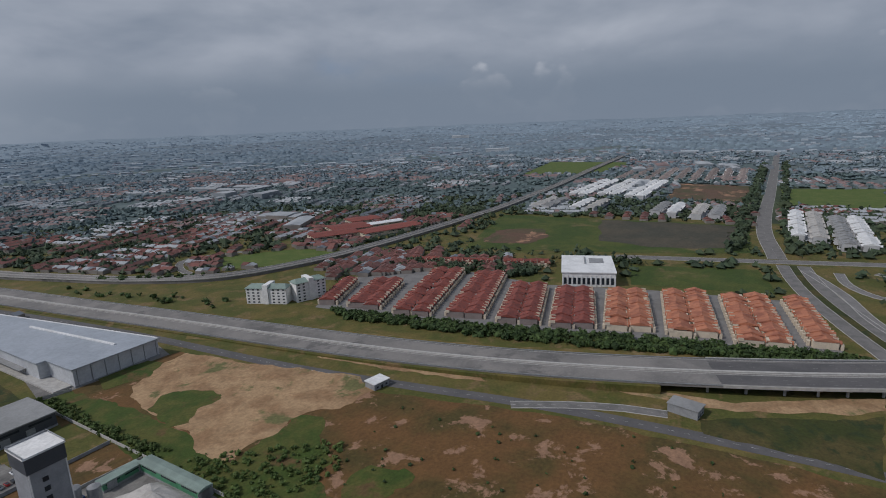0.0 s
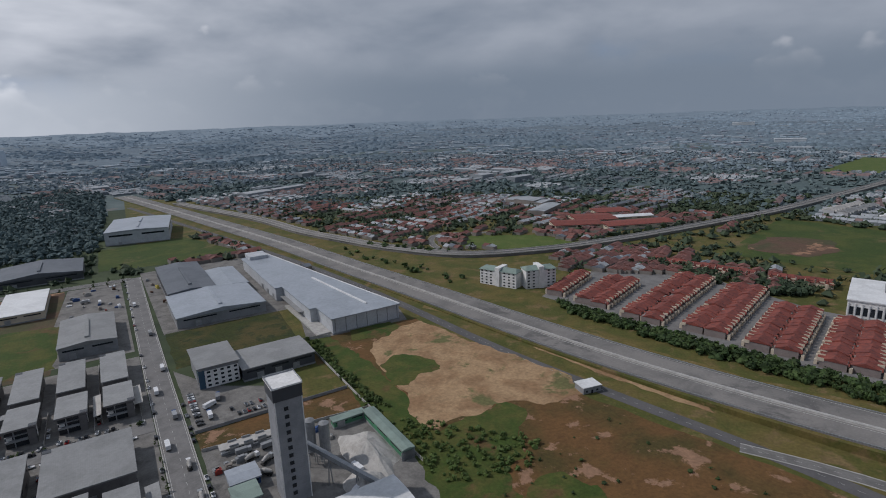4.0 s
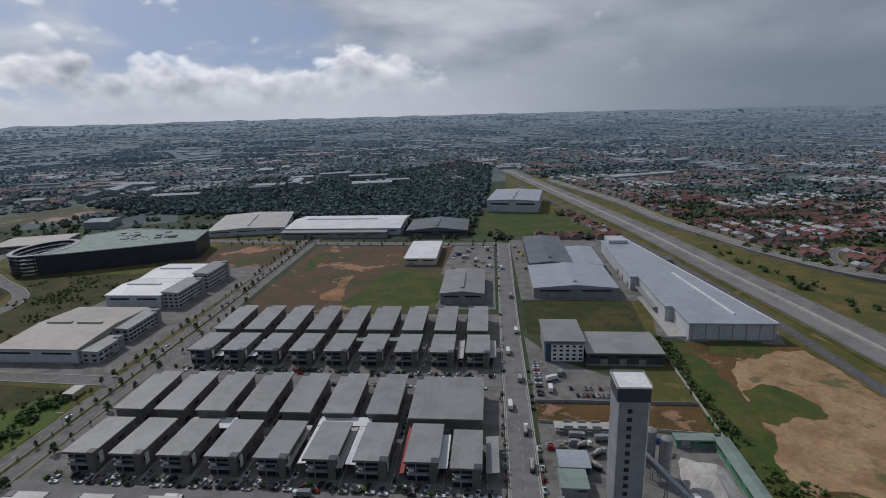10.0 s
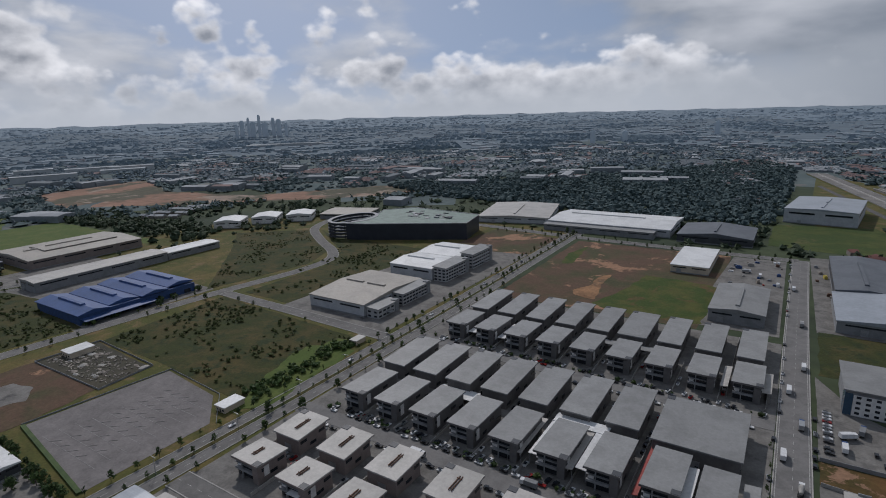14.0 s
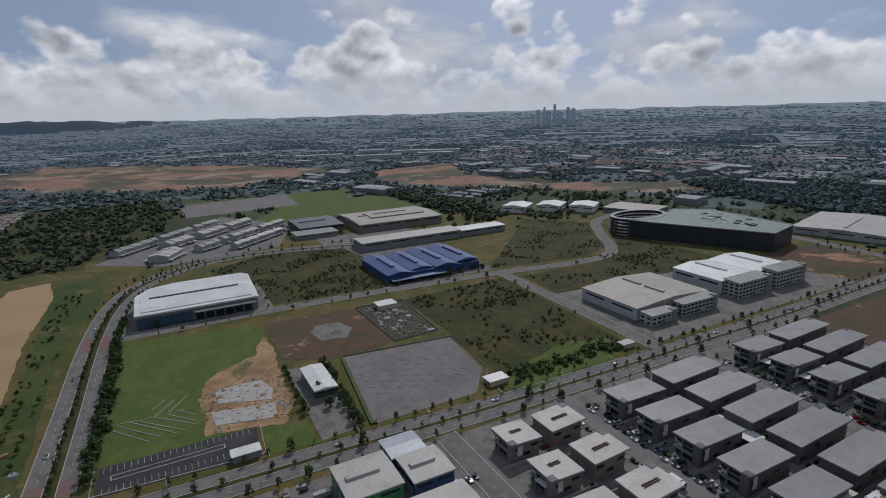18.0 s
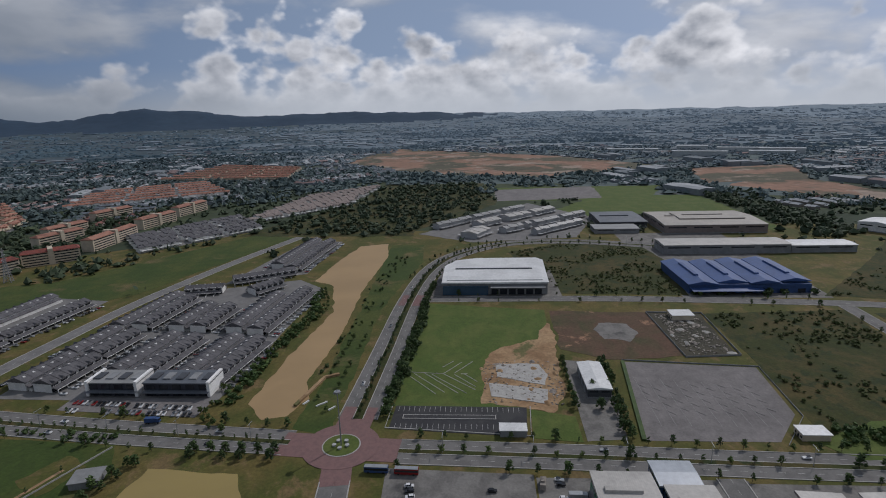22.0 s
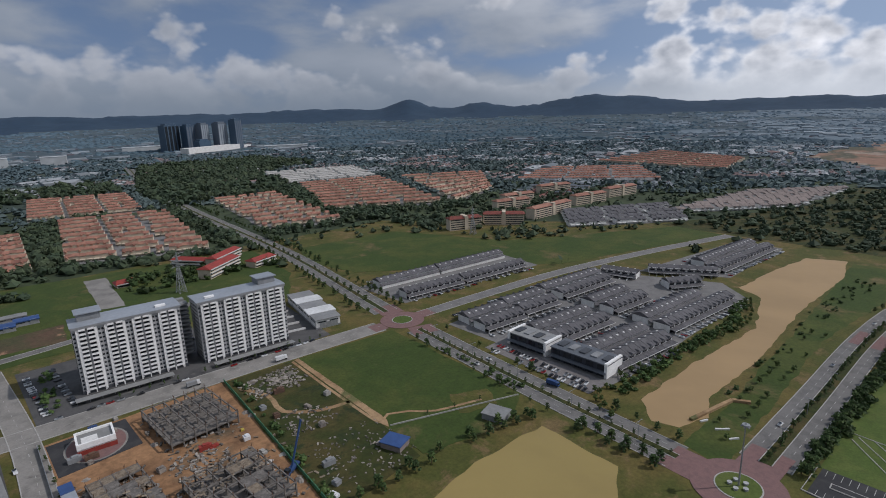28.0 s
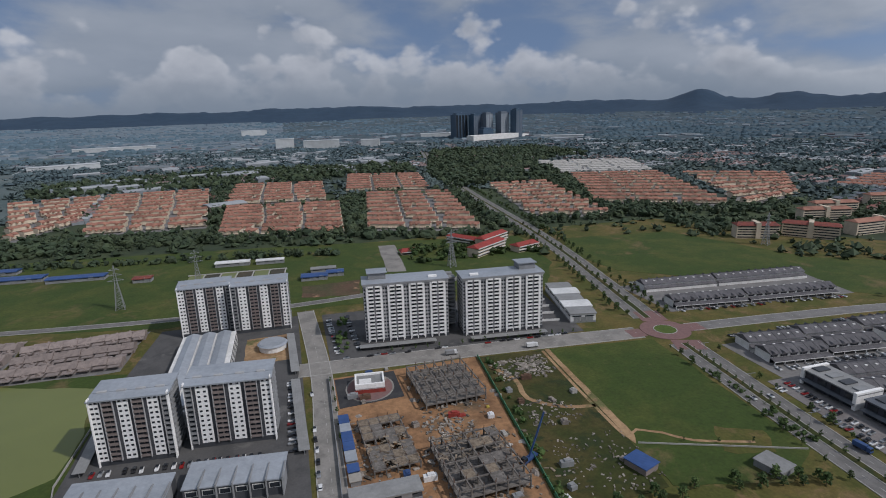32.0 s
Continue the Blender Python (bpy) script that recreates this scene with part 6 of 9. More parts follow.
for i, (x, y, a, b) in enumerate(((966, 366, 50, 9), (962, 346, 50, 9), (970, 295, 52, 9), (966, 268, 52, 9), (955, 160, 50, 9), (950, 136, 50, 9), (948, 100, 50, 9), (944, 74, 50, 9), (1208, 352, 130, 8), (1206, 330, 130, 8), (1222, 296, 130, 8), (1218, 274, 130, 8), (1208, 240, 130, 8), (1205, 220, 130, 8),
                                  (874, -28, 96, 7), (868, -50, 96, 7), (838, -76, 96, 7), (840, -96, 96, 7))):
    back_rows([(x - a, y - b), (x + a, y - b), (x + a, y + b), (x - a, y + b)], 1, (PALEROOF, GREYROOF, WHITEROOF)[i % 3 if x < 1000 else 2], PALEGREYWALL, "row of white shop houses", "white shop houses", 14, 9.0, 8.0, seed=30 + i)
for i in range(9):
    back_rows([(1390, 60 + 34 * i), (1690, 70 + 34 * i), (1690, 84 + 34 * i), (1390, 74 + 34 * i)], 1, BROWNTILE, WHITEWALL, "row of brown roofed terraced houses", "brown roofed estate", 13, 6, 8.0, seed=60 + i)

# ---------------------------------------------------------------- terrace shops by the boulevard
for y0, y1, lab in ((-207, -176, "white and charcoal shop block with a flat roof"), (-172, -132, "charcoal shop block with white end walls")):
    ob = thing("shop_block", place(-281, (y0 + y1) / 2), lab, "shop", "shops before the grey terraces")
    b = (y1 - y0) / 2
    take([(-292, y0), (-268, y0), (-268, y1), (-292, y1)])
    part("wall", Solid().box(-7.6, -b, 0, 8, b, 8), NAVYWALL, ob)
    part("roof", Solid().box(-8.6, -b - 0.5, 8, 8.6, b + 0.5, 8.6), GREYROOF if y0 < -190 else DARKROOF, ob)
    for y in ((-b - 0.4, b - 1.4) if y0 < -190 else (b - 1.4,)):
        part("end_wall", Solid().box(-8.8, y, 0, 9.2, y + 1.8, 9.6), FLATWHITE, ob, "white end wall")
    n = int(2 * b / 7)
    for i in range(n):
        y = -b + 2 * b * (i + 0.5) / n
        part("shop_front", Solid().box(7.9, y - 2.8, 0.2, 8.2, y + 2.8, 3.2), GLASS, ob, "dark shop front")
        part("window", Solid().box(7.9, y - 2.6, 4.4, 8.2, y + 2.6, 7.2), GLASS, ob)
        part("roof_light", Solid().box(-4, y - 2.3, 8.5, 4, y + 2.3, 9.3), GREYWALL if i % 2 else DARKWALL, ob)
    part("awning", Solid().slope(8, -b, 11, b, 3.8, 3.3, "x", 0.2), DARKROOF, ob)
flat("yard_shops", [(-270, -214), (-256, -214), (-250, -130), (-268, -128)], LOT, "shop car park", 0.07, category="car park")

# ---------------------------------------------------------------- white apartment blocks
def white_block(x, y, turn, label, head):
    wide, deep, floors, fh = 58.0, 19.0, 15, 2.66
    a, h = wide / 2, floors * fh + 2.0
    ob = thing("apartment_tower", place(x, y, turn), label, "apartment block", "white apartment blocks")
    part("wall", Solid().box(-a, -deep, 0, a, 0, h), PALEGREYWALL, ob)
    part("roof", Solid().slope(-a - 0.8, -7.5, a + 0.8, 1.0, h + 0.9, h + 0.6, "y", 0.8), SILVERROOF, ob, "pale grey metal roof")
    part("roof_rear", Solid().slope(-a - 0.8, -deep - 0.8, a + 0.8, -7.8, h + 0.2, h + 0.8, "y", 0.6), SILVERROOF, ob, "pale grey metal roof behind")
    part("parapet", Solid().box(-a - 0.3, 0.9, h - 1.2, a + 0.3, 1.2, h + 0.3), GREYWALL, ob, "dark grey eaves band")
    part("stair_head", Solid().box(head - 6, -deep - 1, h, head + 6, -8, h + 4.6), GREYWALL, ob, "grey stair head")
    part("stair_head_roof", Solid().slope(head - 7, -deep - 2, head + 7, -7, h + 5.0, h + 5.6, "y", 0.5), SILVERROOF, ob)
    part("roof_hatch", Solid().box(-head - 3, -6, h + 0.8, -head + 3, -3.4, h + 1.9), FLATWHITE, ob, "white roof hatch")
    balcony = Solid().box(-1.75, 0, 0, 1.75, 1.3, 0.2).box(-1.75, 1.15, 0.2, 1.75, 1.3, 1.2).mesh("balcony", FLATWHITE)
    win = Solid().box(-0.55, -0.1, 0, 0.55, 0.12, 1.1).mesh("window", GLASS)
    for k in range(4):
        c = -a + wide * (k + 0.5) / 4
        part("facade_strip", Solid().box(c - 5.4, 0, 1, c - 4.1, 0.9, h - 0.6).box(c + 4.1, 0, 1, c + 5.4, 0.9, h - 0.6), FLATWHITE, ob, "white facade strips")
        for s in (-1, 1):
            glaze = Solid()
            for f in range(floors):
                z = 2.4 + fh * f
                glaze.box(c + s * 2.3 - 1.5, 0, z + 1.05, c + s * 2.3 + 1.5, 0.12, z + 2.55)
                part("balcony", balcony, FLATWHITE, ob, at=(c + s * 2.3, 0.05, z))
                part("window", win, GLASS, ob, at=(c + s * 6.4, 0.05, z + 0.8))
            part("balcony_glazing", glaze, GLASS, ob, "dark glazing behind the balconies")
        # a raised grey strip marks the recess by colour alone
        part("recess", Solid().box(c - 0.45, -0.05, 3, c + 0.45, 0.5, h - 1.2), GREYWALL, ob, "grey strip between balconies")
    for f in range(floors):
        part("gable_band", Solid().box(-a - 0.1, -deep + 2, 3.4 + fh * f, -a + 0.05, -2, 4.2 + fh * f), GLASS, ob)
        part("gable_band", Solid().box(a - 0.05, -deep + 2, 3.4 + fh * f, a + 0.1, -2, 4.2 + fh * f), GLASS, ob)
    part("base", Solid().box(-a - 0.2, -deep, 0, a + 0.2, 0.3, 2.3), DARKWALL, ob, "dark ground storey")
    for i in range(12):
        part("base_column", Solid().box(-a + 2 + 4.9 * i, 0.3, 0, -a + 2.6 + 4.9 * i, 0.9, 2.4), FLATWHITE, ob)
    return ob


white_block(-75, -340.5, -5.8, "tall white apartment block with stacked balconies", 19)
white_block(-142, -330, -5.0, "tall white apartment block with stacked balconies and a high stair head", -20)
take([(-35, -370), (-40, -335), (-180, -320), (-185, -360)])
bridge = thing("link_bridge", place(-108, -350, -5), "grey stair link between apartment blocks", "stair")
for k in range(13):
    part("landing", Solid().box(-5, -6, 3 + 2.85 * k, 5, 0, 4.2 + 2.85 * k), GREYWALL, bridge)
part("core", Solid().box(-4, -10, 0, 4, -6, 40), GREYWALL, bridge)
for x, y, a in ((-66, -330, 26), (-142, -319, 27)):
    ob = thing("car_shelter", place(x, y, -5.5), "long grey roofed car shelter before the flats", "car shelter", "car shelters")
    part("roof", Solid().slope(-a, -3, a, 3, 2.6, 2.9, "y", 0.2), GREYROOF, ob)
    for i in range(9):
        part("post", Solid().box(-a + 0.5 + 2 * (a - 0.6) * i / 8, -0.15, 0, -a + 0.8 + 2 * (a - 0.6) * i / 8, 0.15, 2.6), METAL, ob)


def strip_wing(x, y, turn, wide, floors, label, flip=False):
    """One wing of the grey flats: white window strips, brown balcony stacks and flush dark strips for the recesses."""
    deep, fh = 17.0, 2.8
    a, h = wide / 2, floors * fh + 2.6
    ob = thing("apartment_tower", place(x, y, turn), label, "apartment block", "grey and white flats by the pond")
    part("wall", Solid().box(-a, -deep, 0, a, 0, h), GREYWALL, ob)
    part("roof", Solid().slope(-a - 0.9, -deep - 0.9, a + 0.9, -6, h + 1.4, h + 0.9, "y", 0.7), SILVERROOF, ob, "pale grey metal roof")
    part("roof_front", Solid().slope(-a - 0.9, -5.6, a + 0.9, 1.2, h + 0.9, h + 0.3, "y", 0.7), SILVERROOF, ob, "lower pale grey roof")
    floors, fh = floors + 1, (h - 3.0) / (floors + 1)
    order = [("w", 4.4), ("d", 1.4), ("b", 5.4), ("d", 1.7), ("w", 5.4), ("d", 1.7), ("b", 5.4), ("d", 1.7), ("w", 5.4), ("d", 1.4), ("g", 3.2)]
    if flip:
        order = order[::-1]
    unit_s = wide / sum(q for _, q in order)
    win = Solid().box(-0.62, -0.1, 0, 0.62, 0.1, 0.95).mesh("window", GLASS)
    # balcony openings are dark glass panels laid on the strip
    void = Solid().box(-1.0, -0.1, 0, 1.0, 0.12, 1.1).mesh("balcony_opening", GLASS)
    c = a
    for s, q in order:
        w = q * unit_s
        c -= w / 2
        strip = Solid().box(c - w / 2 + 0.05, 0, 2.6, c + w / 2 - 0.05, 0.3 if s == "w" else 0.15 if s in "bg" else 0.05, h - 0.3)
        rails = Solid()
        if s in "bg":
            for f in range(floors):
                rails.box(c - w / 2 + 0.2, 0.16, 2.9 + fh * f, c + w / 2 - 0.2, 1.0, 3.1 + fh * f)
                rails.box(c - w / 2 + 0.2, 0.85, 3.1 + fh * f, c + w / 2 - 0.2, 1.0, 3.9 + fh * f)
            part("edge_pier", Solid().box(c - w / 2 - 0.05, 0, 2.4, c - w / 2 + 0.2, 1.15, h - 0.4).box(c + w / 2 - 0.2, 0, 2.4, c + w / 2 + 0.05, 1.15, h - 0.4), PALEGREYWALL, ob, "pale pier beside the balconies")
        if s == "d":
            for f in range(floors):
                rails.box(c - w / 2 + 0.1, 0.06, 3.0 + fh * f, c + w / 2 - 0.1, 0.18, 3.5 + fh * f)
        # recess strips are told apart by charcoal colour, not by depth
        tone = FLATWHITE if s == "w" else BROWNWALL if s == "b" else GREYWALL if s == "g" else DARKWALL
        part("facade_strip", strip, tone, ob)
        if rails.v:
            part("balcony_rails", rails, tone, ob, "stacked balcony rails")["kind"] = "stuff"
        for f in range(floors):
            z = 3.2 + fh * f
            for u in ((0,) if q < 4 else (-0.24, 0.24)):
                if s == "w":
                    part("window", win, GLASS, ob, at=(c + u * w, 0.3, z + 0.7))
                elif s in "bg":
                    part("balcony_opening", void, GLASS, ob, at=(c + u * w, 0.2, z + 0.95))
        c -= w / 2
    for f in range(floors):
        for x0 in (-a - 0.7, a - 0.1):
            part("side_balcony", Solid().box(x0, -deep + 3, 3.2 + fh * f, x0 + 0.8, -2.5, 4.1 + fh * f), DARKWALL if x0 > 0 else GREYWALL, ob)
    for x0 in (-a - 0.35, a - 0.15):
        part("corner_pier", Solid().box(x0, -1.2, 0, x0 + 0.5, 1.2, h + 1.2), FLATWHITE, ob, "white corner pier")
    for i in range(4):
        part("roof_light", Solid().box(-a + wide * (i + 0.3) / 4, -6.6, h + 0.8, -a + wide * (i + 0.3) / 4 + 4, -5.2, h + 1.5), PALEGREYWALL, ob)
    part("base", Solid().box(-a - 0.1, -deep, 0, a + 0.1, 0.2, 2.5), DARKWALL, ob, "dark ground storey")
    return ob


strip_wing(61, -397, 1.5, 35, 12, "tall grey and white flats at the compound's end", False)
strip_wing(23, -390, -2, 39, 12, "tall grey and white flats with brown balconies", True)
strip_wing(74, -245.5, -5, 33, 11, "tall white and brown flats beside the pond", False)
strip_wing(32, -246.5, -6, 39, 11, "tall white and brown flats with dark flush strips", True)
pod = thing("parking_podium", place(57, -322), "grey parking podium between the flats with flat roofs", "parking building")
part("deck", Solid().box(-17, -52, 0, 17, 52, 9), WHITEWALL, pod)
for x in (-10, 0, 10):
    part("deck_roof", Solid().gable(x - 4.2, -50, x + 4.2, 50, 10.2, 11.6, "y", 0.3), SILVERROOF, pod, "pale roof over the deck")
# dark glass bands on the solid deck stand for its openings
for k in range(3):
    part("opening_band", Solid().box(-17.1, -50, 1.4 + 2.9 * k, 17.1, 50, 2.6 + 2.9 * k), GLASS, pod)
lobby = thing("pavilion", place(16, -356), "round roofed white pavilion in the courtyard", "pavilion")
part("wall", Solid().tube(0, 0, 0, 4, 9, n=20), WHITEWALL, lobby)
part("roof", Solid().tube(0, 0, 4, 5, 10, 8.5, 20), SILVERROOF, lobby)
flat("ground_courtyard", [(4, -334), (34, -334), (34, -376), (4, -378)], EARTH, "sandy courtyard with weeds", 0.1, 1)
for x, y0, y1 in ((1, -300, -226), (3, -372, -310), (99, -330, -240)):
    ob = thing("car_shelter", place(x, (y0 + y1) / 2, 2), "long grey roofed covered walk beside the flats", "car shelter", "car shelters")
    b = (y1 - y0) / 2
    part("roof", Solid().slope(-2.6, -b, 2.6, b, 2.7, 3.0, "x", 0.2), GREYROOF, ob)
    for i in range(8):
        part("post", Solid().box(-0.15, -b + 0.5 + 2 * (b - 0.7) * i / 7, 0, 0.15, -b + 0.8 + 2 * (b - 0.7) * i / 7, 2.7), METAL, ob)
for x0, x1 in ((8, 48), (54, 94)):
    ob = thing("shop_row", place((x0 + x1) / 2, -212, -7), "row of grey roofed shops before the flats", "shop", "shop rows before the flats")
    a = (x1 - x0) / 2
    part("wall", Solid().box(-a, -8, 0, a, 8, 7.4), DARKWALL, ob)
    part("roof", Solid().slope(-a - 0.4, -8.5, a + 0.4, 8.5, 9.2, 8.0, "y", 0.5), SILVERROOF, ob)
    for i in range(6):
        x = -a + 2 * a * (i + 0.5) / 6
        part("fin_wall", Solid().box(x - a / 6 - 0.2, -2, 0, x - a / 6 + 0.2, 9.4, 9.4), GREYWALL, ob)
        part("window", Solid().box(x - 2, 7.9, 4.2, x + 2, 8.3, 6.2), GLASS, ob)
        part("window_frame", Solid().box(x - 2.4, 7.8, 3.9, x + 2.4, 8.15, 6.5), WHITEWALL, ob, "white window surround")
    take([(x0, -226), (x1, -226), (x1, -200), (x0, -200)])

# ---------------------------------------------------------------- building site
def strewn(count, x0, y0, x1, y1, z, size, rnd, flatness=0.35):
    """Many broken pieces lying about, in one mesh."""
    s = Solid()
    for _ in range(count):
        a, b = size * rnd.uniform(0.3, 1.2), size * rnd.uniform(0.2, 0.6)
        t, x, y = rnd.random() * 6.3, rnd.uniform(x0, x1), rnd.uniform(y0, y1)
        c, d, e = math.cos(t), math.sin(t), size * flatness * rnd.uniform(0.3, 1.3)
        lift = rnd.uniform(0, e)
        q = [(x + c * u - d * v, y + d * u + c * v) for u, v in ((-a, -b), (a, -b), (a * 0.8, b), (-a, b * 0.7))]
        s.faces([(*p, z) for p in q] + [(q[0][0], q[0][1], z + e), (q[1][0], q[1][1], z + e + lift), (q[2][0], q[2][1], z + e + lift), (q[3][0], q[3][1], z + e)],
                [(4, 5, 6, 7), (0, 1, 5, 4), (1, 2, 6, 5), (2, 3, 7, 6), (3, 0, 4, 7)])
    return s


def frame_building(x0, y0, x1, y1, floors, label, nx, ny, cover):
    """A bare concrete frame: slabs, columns and beams, strewn with formwork."""
    rnd = random.Random(int(x0))
    ob = thing("concrete_frame", place((x0 + x1) / 2, (y0 + y1) / 2, 3), label, "building frame", "unfinished concrete frames")
    a, b = (x1 - x0) / 2, (y1 - y0) / 2
    col = Solid().box(-0.3, -0.3, 0, 0.3, 0.3, 3.6).mesh("column", SITECONCRETE)
    gx, gy = [-a + 2 * a * i / (nx - 1) for i in range(nx)], [-b + 2 * b * j / (ny - 1) for j in range(ny)]
    for f in range(floors):
        z = 3.6 * (f + 1)
        for x in gx:
            for y in gy:
                part("column", col, SITECONCRETE, ob, at=(x, y, 3.6 * f))
        for y in gy:
            part("beam", Solid().box(-a - 0.4, y - 0.3, z - 0.6, a + 0.4, y + 0.3, z), SITECONCRETE, ob)
        for x in gx:
            part("beam", Solid().box(x - 0.3, -b - 0.4, z - 0.5, x + 0.3, b + 0.4, z + 0.02), SITECONCRETE, ob)
        if f < floors - 1:
            part("slab", Solid().box(-a, -b, z - 0.3, a, b, z - 0.05), SITECONCRETE, ob, "grey floor slab")
    top = 3.6 * floors
    for i in range(nx - 1):
        for j in range(ny - 1):
            if rnd.random() < cover:
                part("deck_panel", Solid().box(gx[i] + 0.35, gy[j] + 0.35, top - 0.3, gx[i + 1] - 0.35, gy[j + 1] - 0.35, top - 0.1 + rnd.uniform(0, 0.3)), PLANK if rnd.random() < 0.55 else SITECONCRETE, ob, "laid deck panel")
    rods = Solid()
    for x in gx:
        for y in gy:
            for k in range(3):
                u, v = x + rnd.uniform(-0.3, 0.3), y + rnd.uniform(-0.3, 0.3)
                rods.bar((u, v, top), (u + rnd.uniform(-0.3, 0.3), v + rnd.uniform(-0.3, 0.3), top + rnd.uniform(0.8, 2.2)), 0.07)
    part("starter_rods", rods, RUSTY, ob, "rusty starter rods")["kind"] = "stuff"
    part("planks", strewn(int(a * b * (0.05 + 0.5 * cover)), -a, -b if cover < 0.5 else -b * 0.2, a, -b * 0.1 if cover < 0.5 else b, top, 1.3, rnd, 0.1), PLANK, ob, "loose formwork planks")["kind"] = "stuff"
    part("floor_debris", strewn(int(a * b * 0.35), -a - 3, -b - 3, a + 3, b + 3, 0.1, 1.6, rnd, 0.4), DEBRIS, ob, "debris round the frame")["kind"] = "stuff"
    take([(x0, y0), (x1, y0), (x1, y1), (x0, y1)])
    return ob


frame_building(-97, -286, -63, -246, 2, "bare grey concrete frame of two storeys with open beams", 7, 5, 0.0)
frame_building(-90, -210, -58, -172, 2, "low concrete frame with open beams", 7, 7, 0.3)
frame_building(-49, -242, -28, -200, 1, "half built concrete frame with planks", 5, 8, 0.7)
debris_rnd = random.Random(17)
for i, (x0, y0, x1, y1, n, size, mat, lab) in enumerate((
        (-106, -244, -20, -160, 170, 1.3, PLANK, "scattered planks and offcuts on the clay"), (-84, -240, -58, -216, 120, 1.3, DEBRIS, "pale rubble tipped on the clay"),
        (-150, -288, -114, -262, 230, 1.2, DEBRIS, "broken concrete and scrap among weeds"), (-140, -236, -112, -212, 90, 1.0, DEBRIS, "dumped scrap among weeds"),
        (-150, -200, -108, -158, 170, 0.8, DEBRIS, "dense salvage strewn over the plot"), (-26, -250, -18, -190, 40, 0.9, DEBRIS, "scrap beside the street fence"),
        (-320, 28, -266, 74, 260, 0.8, DEBRIS, "rubble round the floor slabs"), (-404, 162, -331, 192, 330, 1.1, DEBRIS, "rubble strewn in the fenced yard"))):
    whole("debris", strewn(n, x0, y0, x1, y1, 0.12, size, debris_rnd), mat, lab, "debris", kind="stuff")
petrol = thing("petrol_station", place(-39, -280, -6), "white walled station with a dark roof on new asphalt", "petrol station")
part("forecourt", Solid().prism([(14 * math.cos(t * math.tau / 28), 16 * math.sin(t * math.tau / 28)) for t in range(28)], 0.05, 0.34), STREET, petrol, "pale kerbed forecourt")
part("wall", Solid().box(-8, -7, 0.3, 8, 6, 4.6), WHITEWALL, petrol)
part("roof", Solid().box(-7.4, -6.4, 4.5, 7.4, 5.4, 4.9), GREYROOF, petrol)
part("court", Solid().box(-1, -2, 4.9, 6, 5, 5.1), WHITEWALL, petrol, "pale open court")
part("parapet", Solid().box(-8.4, -7.4, 3.2, -7.4, 6.4, 6.0).box(7.4, -7.4, 3.2, 8.4, 6.4, 6.0).box(-7.4, -7.4, 3.2, 7.4, -6.4, 6.0).box(-7.4, 5.4, 3.2, 7.4, 6.4, 6.0), FLATWHITE, petrol, "broad white parapet")
part("red_band", Solid().box(-8.6, 6.4, 0.4, 8.6, 6.7, 2.6), RED, petrol, "dark red band below the parapet")
part("apron", Solid().prism([(13 * math.cos(t * math.tau / 28), 15 * math.sin(t * math.tau / 28)) for t in range(28)], 0.1, 0.4), BRICKROAD, petrol, "rounded red brick apron")
flat("yard_station", [(-20, -296), (-56, -296), (-56, -264), (-20, -262)], DARKROAD, "dark new asphalt of the station", 0.14, category="yard")
random.seed(9)
for i in range(26):
    x, y = random.uniform(-106, -20), random.uniform(-260, -160)
    heap("spoil_heap", x, y, random.uniform(2, 5), random.uniform(2, 4), random.uniform(0.6, 1.8), random.choice((CLAY, RUBBLE, SAND)), random.choice(("small spoil heap on the building site", "heap of rubble on the clay")), i * 1.7)
for i in range(14):
    x, y = random.uniform(-146, -120), random.uniform(-286, -264)
    heap("salvage_heap", x, y, random.uniform(1.5, 5), random.uniform(1.5, 4), random.uniform(0.5, 1.8), random.choice((RUBBLE, DEBRIS, RUBBLE)), "heap of salvage and rubble among weeds", 60 + i * 1.3)
hut(-143, -171, 4.5, 5.5, 3.2, BLUEROOF, BROWNWALL, "blue roofed shed in the salvage plot", "shed", 20)
hut(-196, -152, 5, 6, 3.4, GREYROOF, GREYWALL, "grey roofed pump shed on the meadow", "shed", 15)
for i in range(22):
    x, y = random.uniform(-402, -331), random.uniform(162, 192)
    heap("rubble_heap", x, y, random.uniform(1.5, 4), random.uniform(1.5, 4), random.uniform(0.5, 1.5), random.choice((RUBBLE, SAND, RUBBLE)), "heap of rubble in the fenced yard", 140 + i * 1.3)
for i in range(14):
    x, y = random.uniform(-320, -268), random.uniform(26, 76)
    heap("sand_heap", x, y, random.uniform(1.5, 5), random.uniform(1.5, 4), random.uniform(0.5, 1.6), random.choice((EARTH, RUBBLE, EARTH)), "heap of orange sand beside slabs", 240 + i * 1.3)
for i, (y, b, roof) in enumerate(((-247, 3.6, BLUEROOF), (-239, 3.2, SILVERROOF), (-231, 3.8, BLUEROOF), (-223, 3.0, BLUEROOF), (-215, 3.6, SILVERROOF), (-206, 2.6, BLUEROOF), (-199, 2.4, TANROOF))):
    hut(-20.6, y, 2.2, b, 2.6, roof, GREYWALL, "site cabin with a %s sheet roof beside the fence" % ("blue" if roof is BLUEROOF else "pale"), "site cabin")
hall(-46, -190, -17, -181, 4.2, 0.8, GREYROOF, DARKWALL, "long grey roofed site store", "x", 0, category="shed")
crane = thing("mobile_crane", place(-98, -190, 30), "blue mobile crane with a raised lattice boom", "crane")
part("chassis", Solid().box(-5, -1.3, 0.8, 5, 1.3, 1.9), BLUEPAINT, crane)
part("cab", Solid().box(2.6, -1.2, 1.9, 4.6, 1.2, 3.4), GLASS, crane)
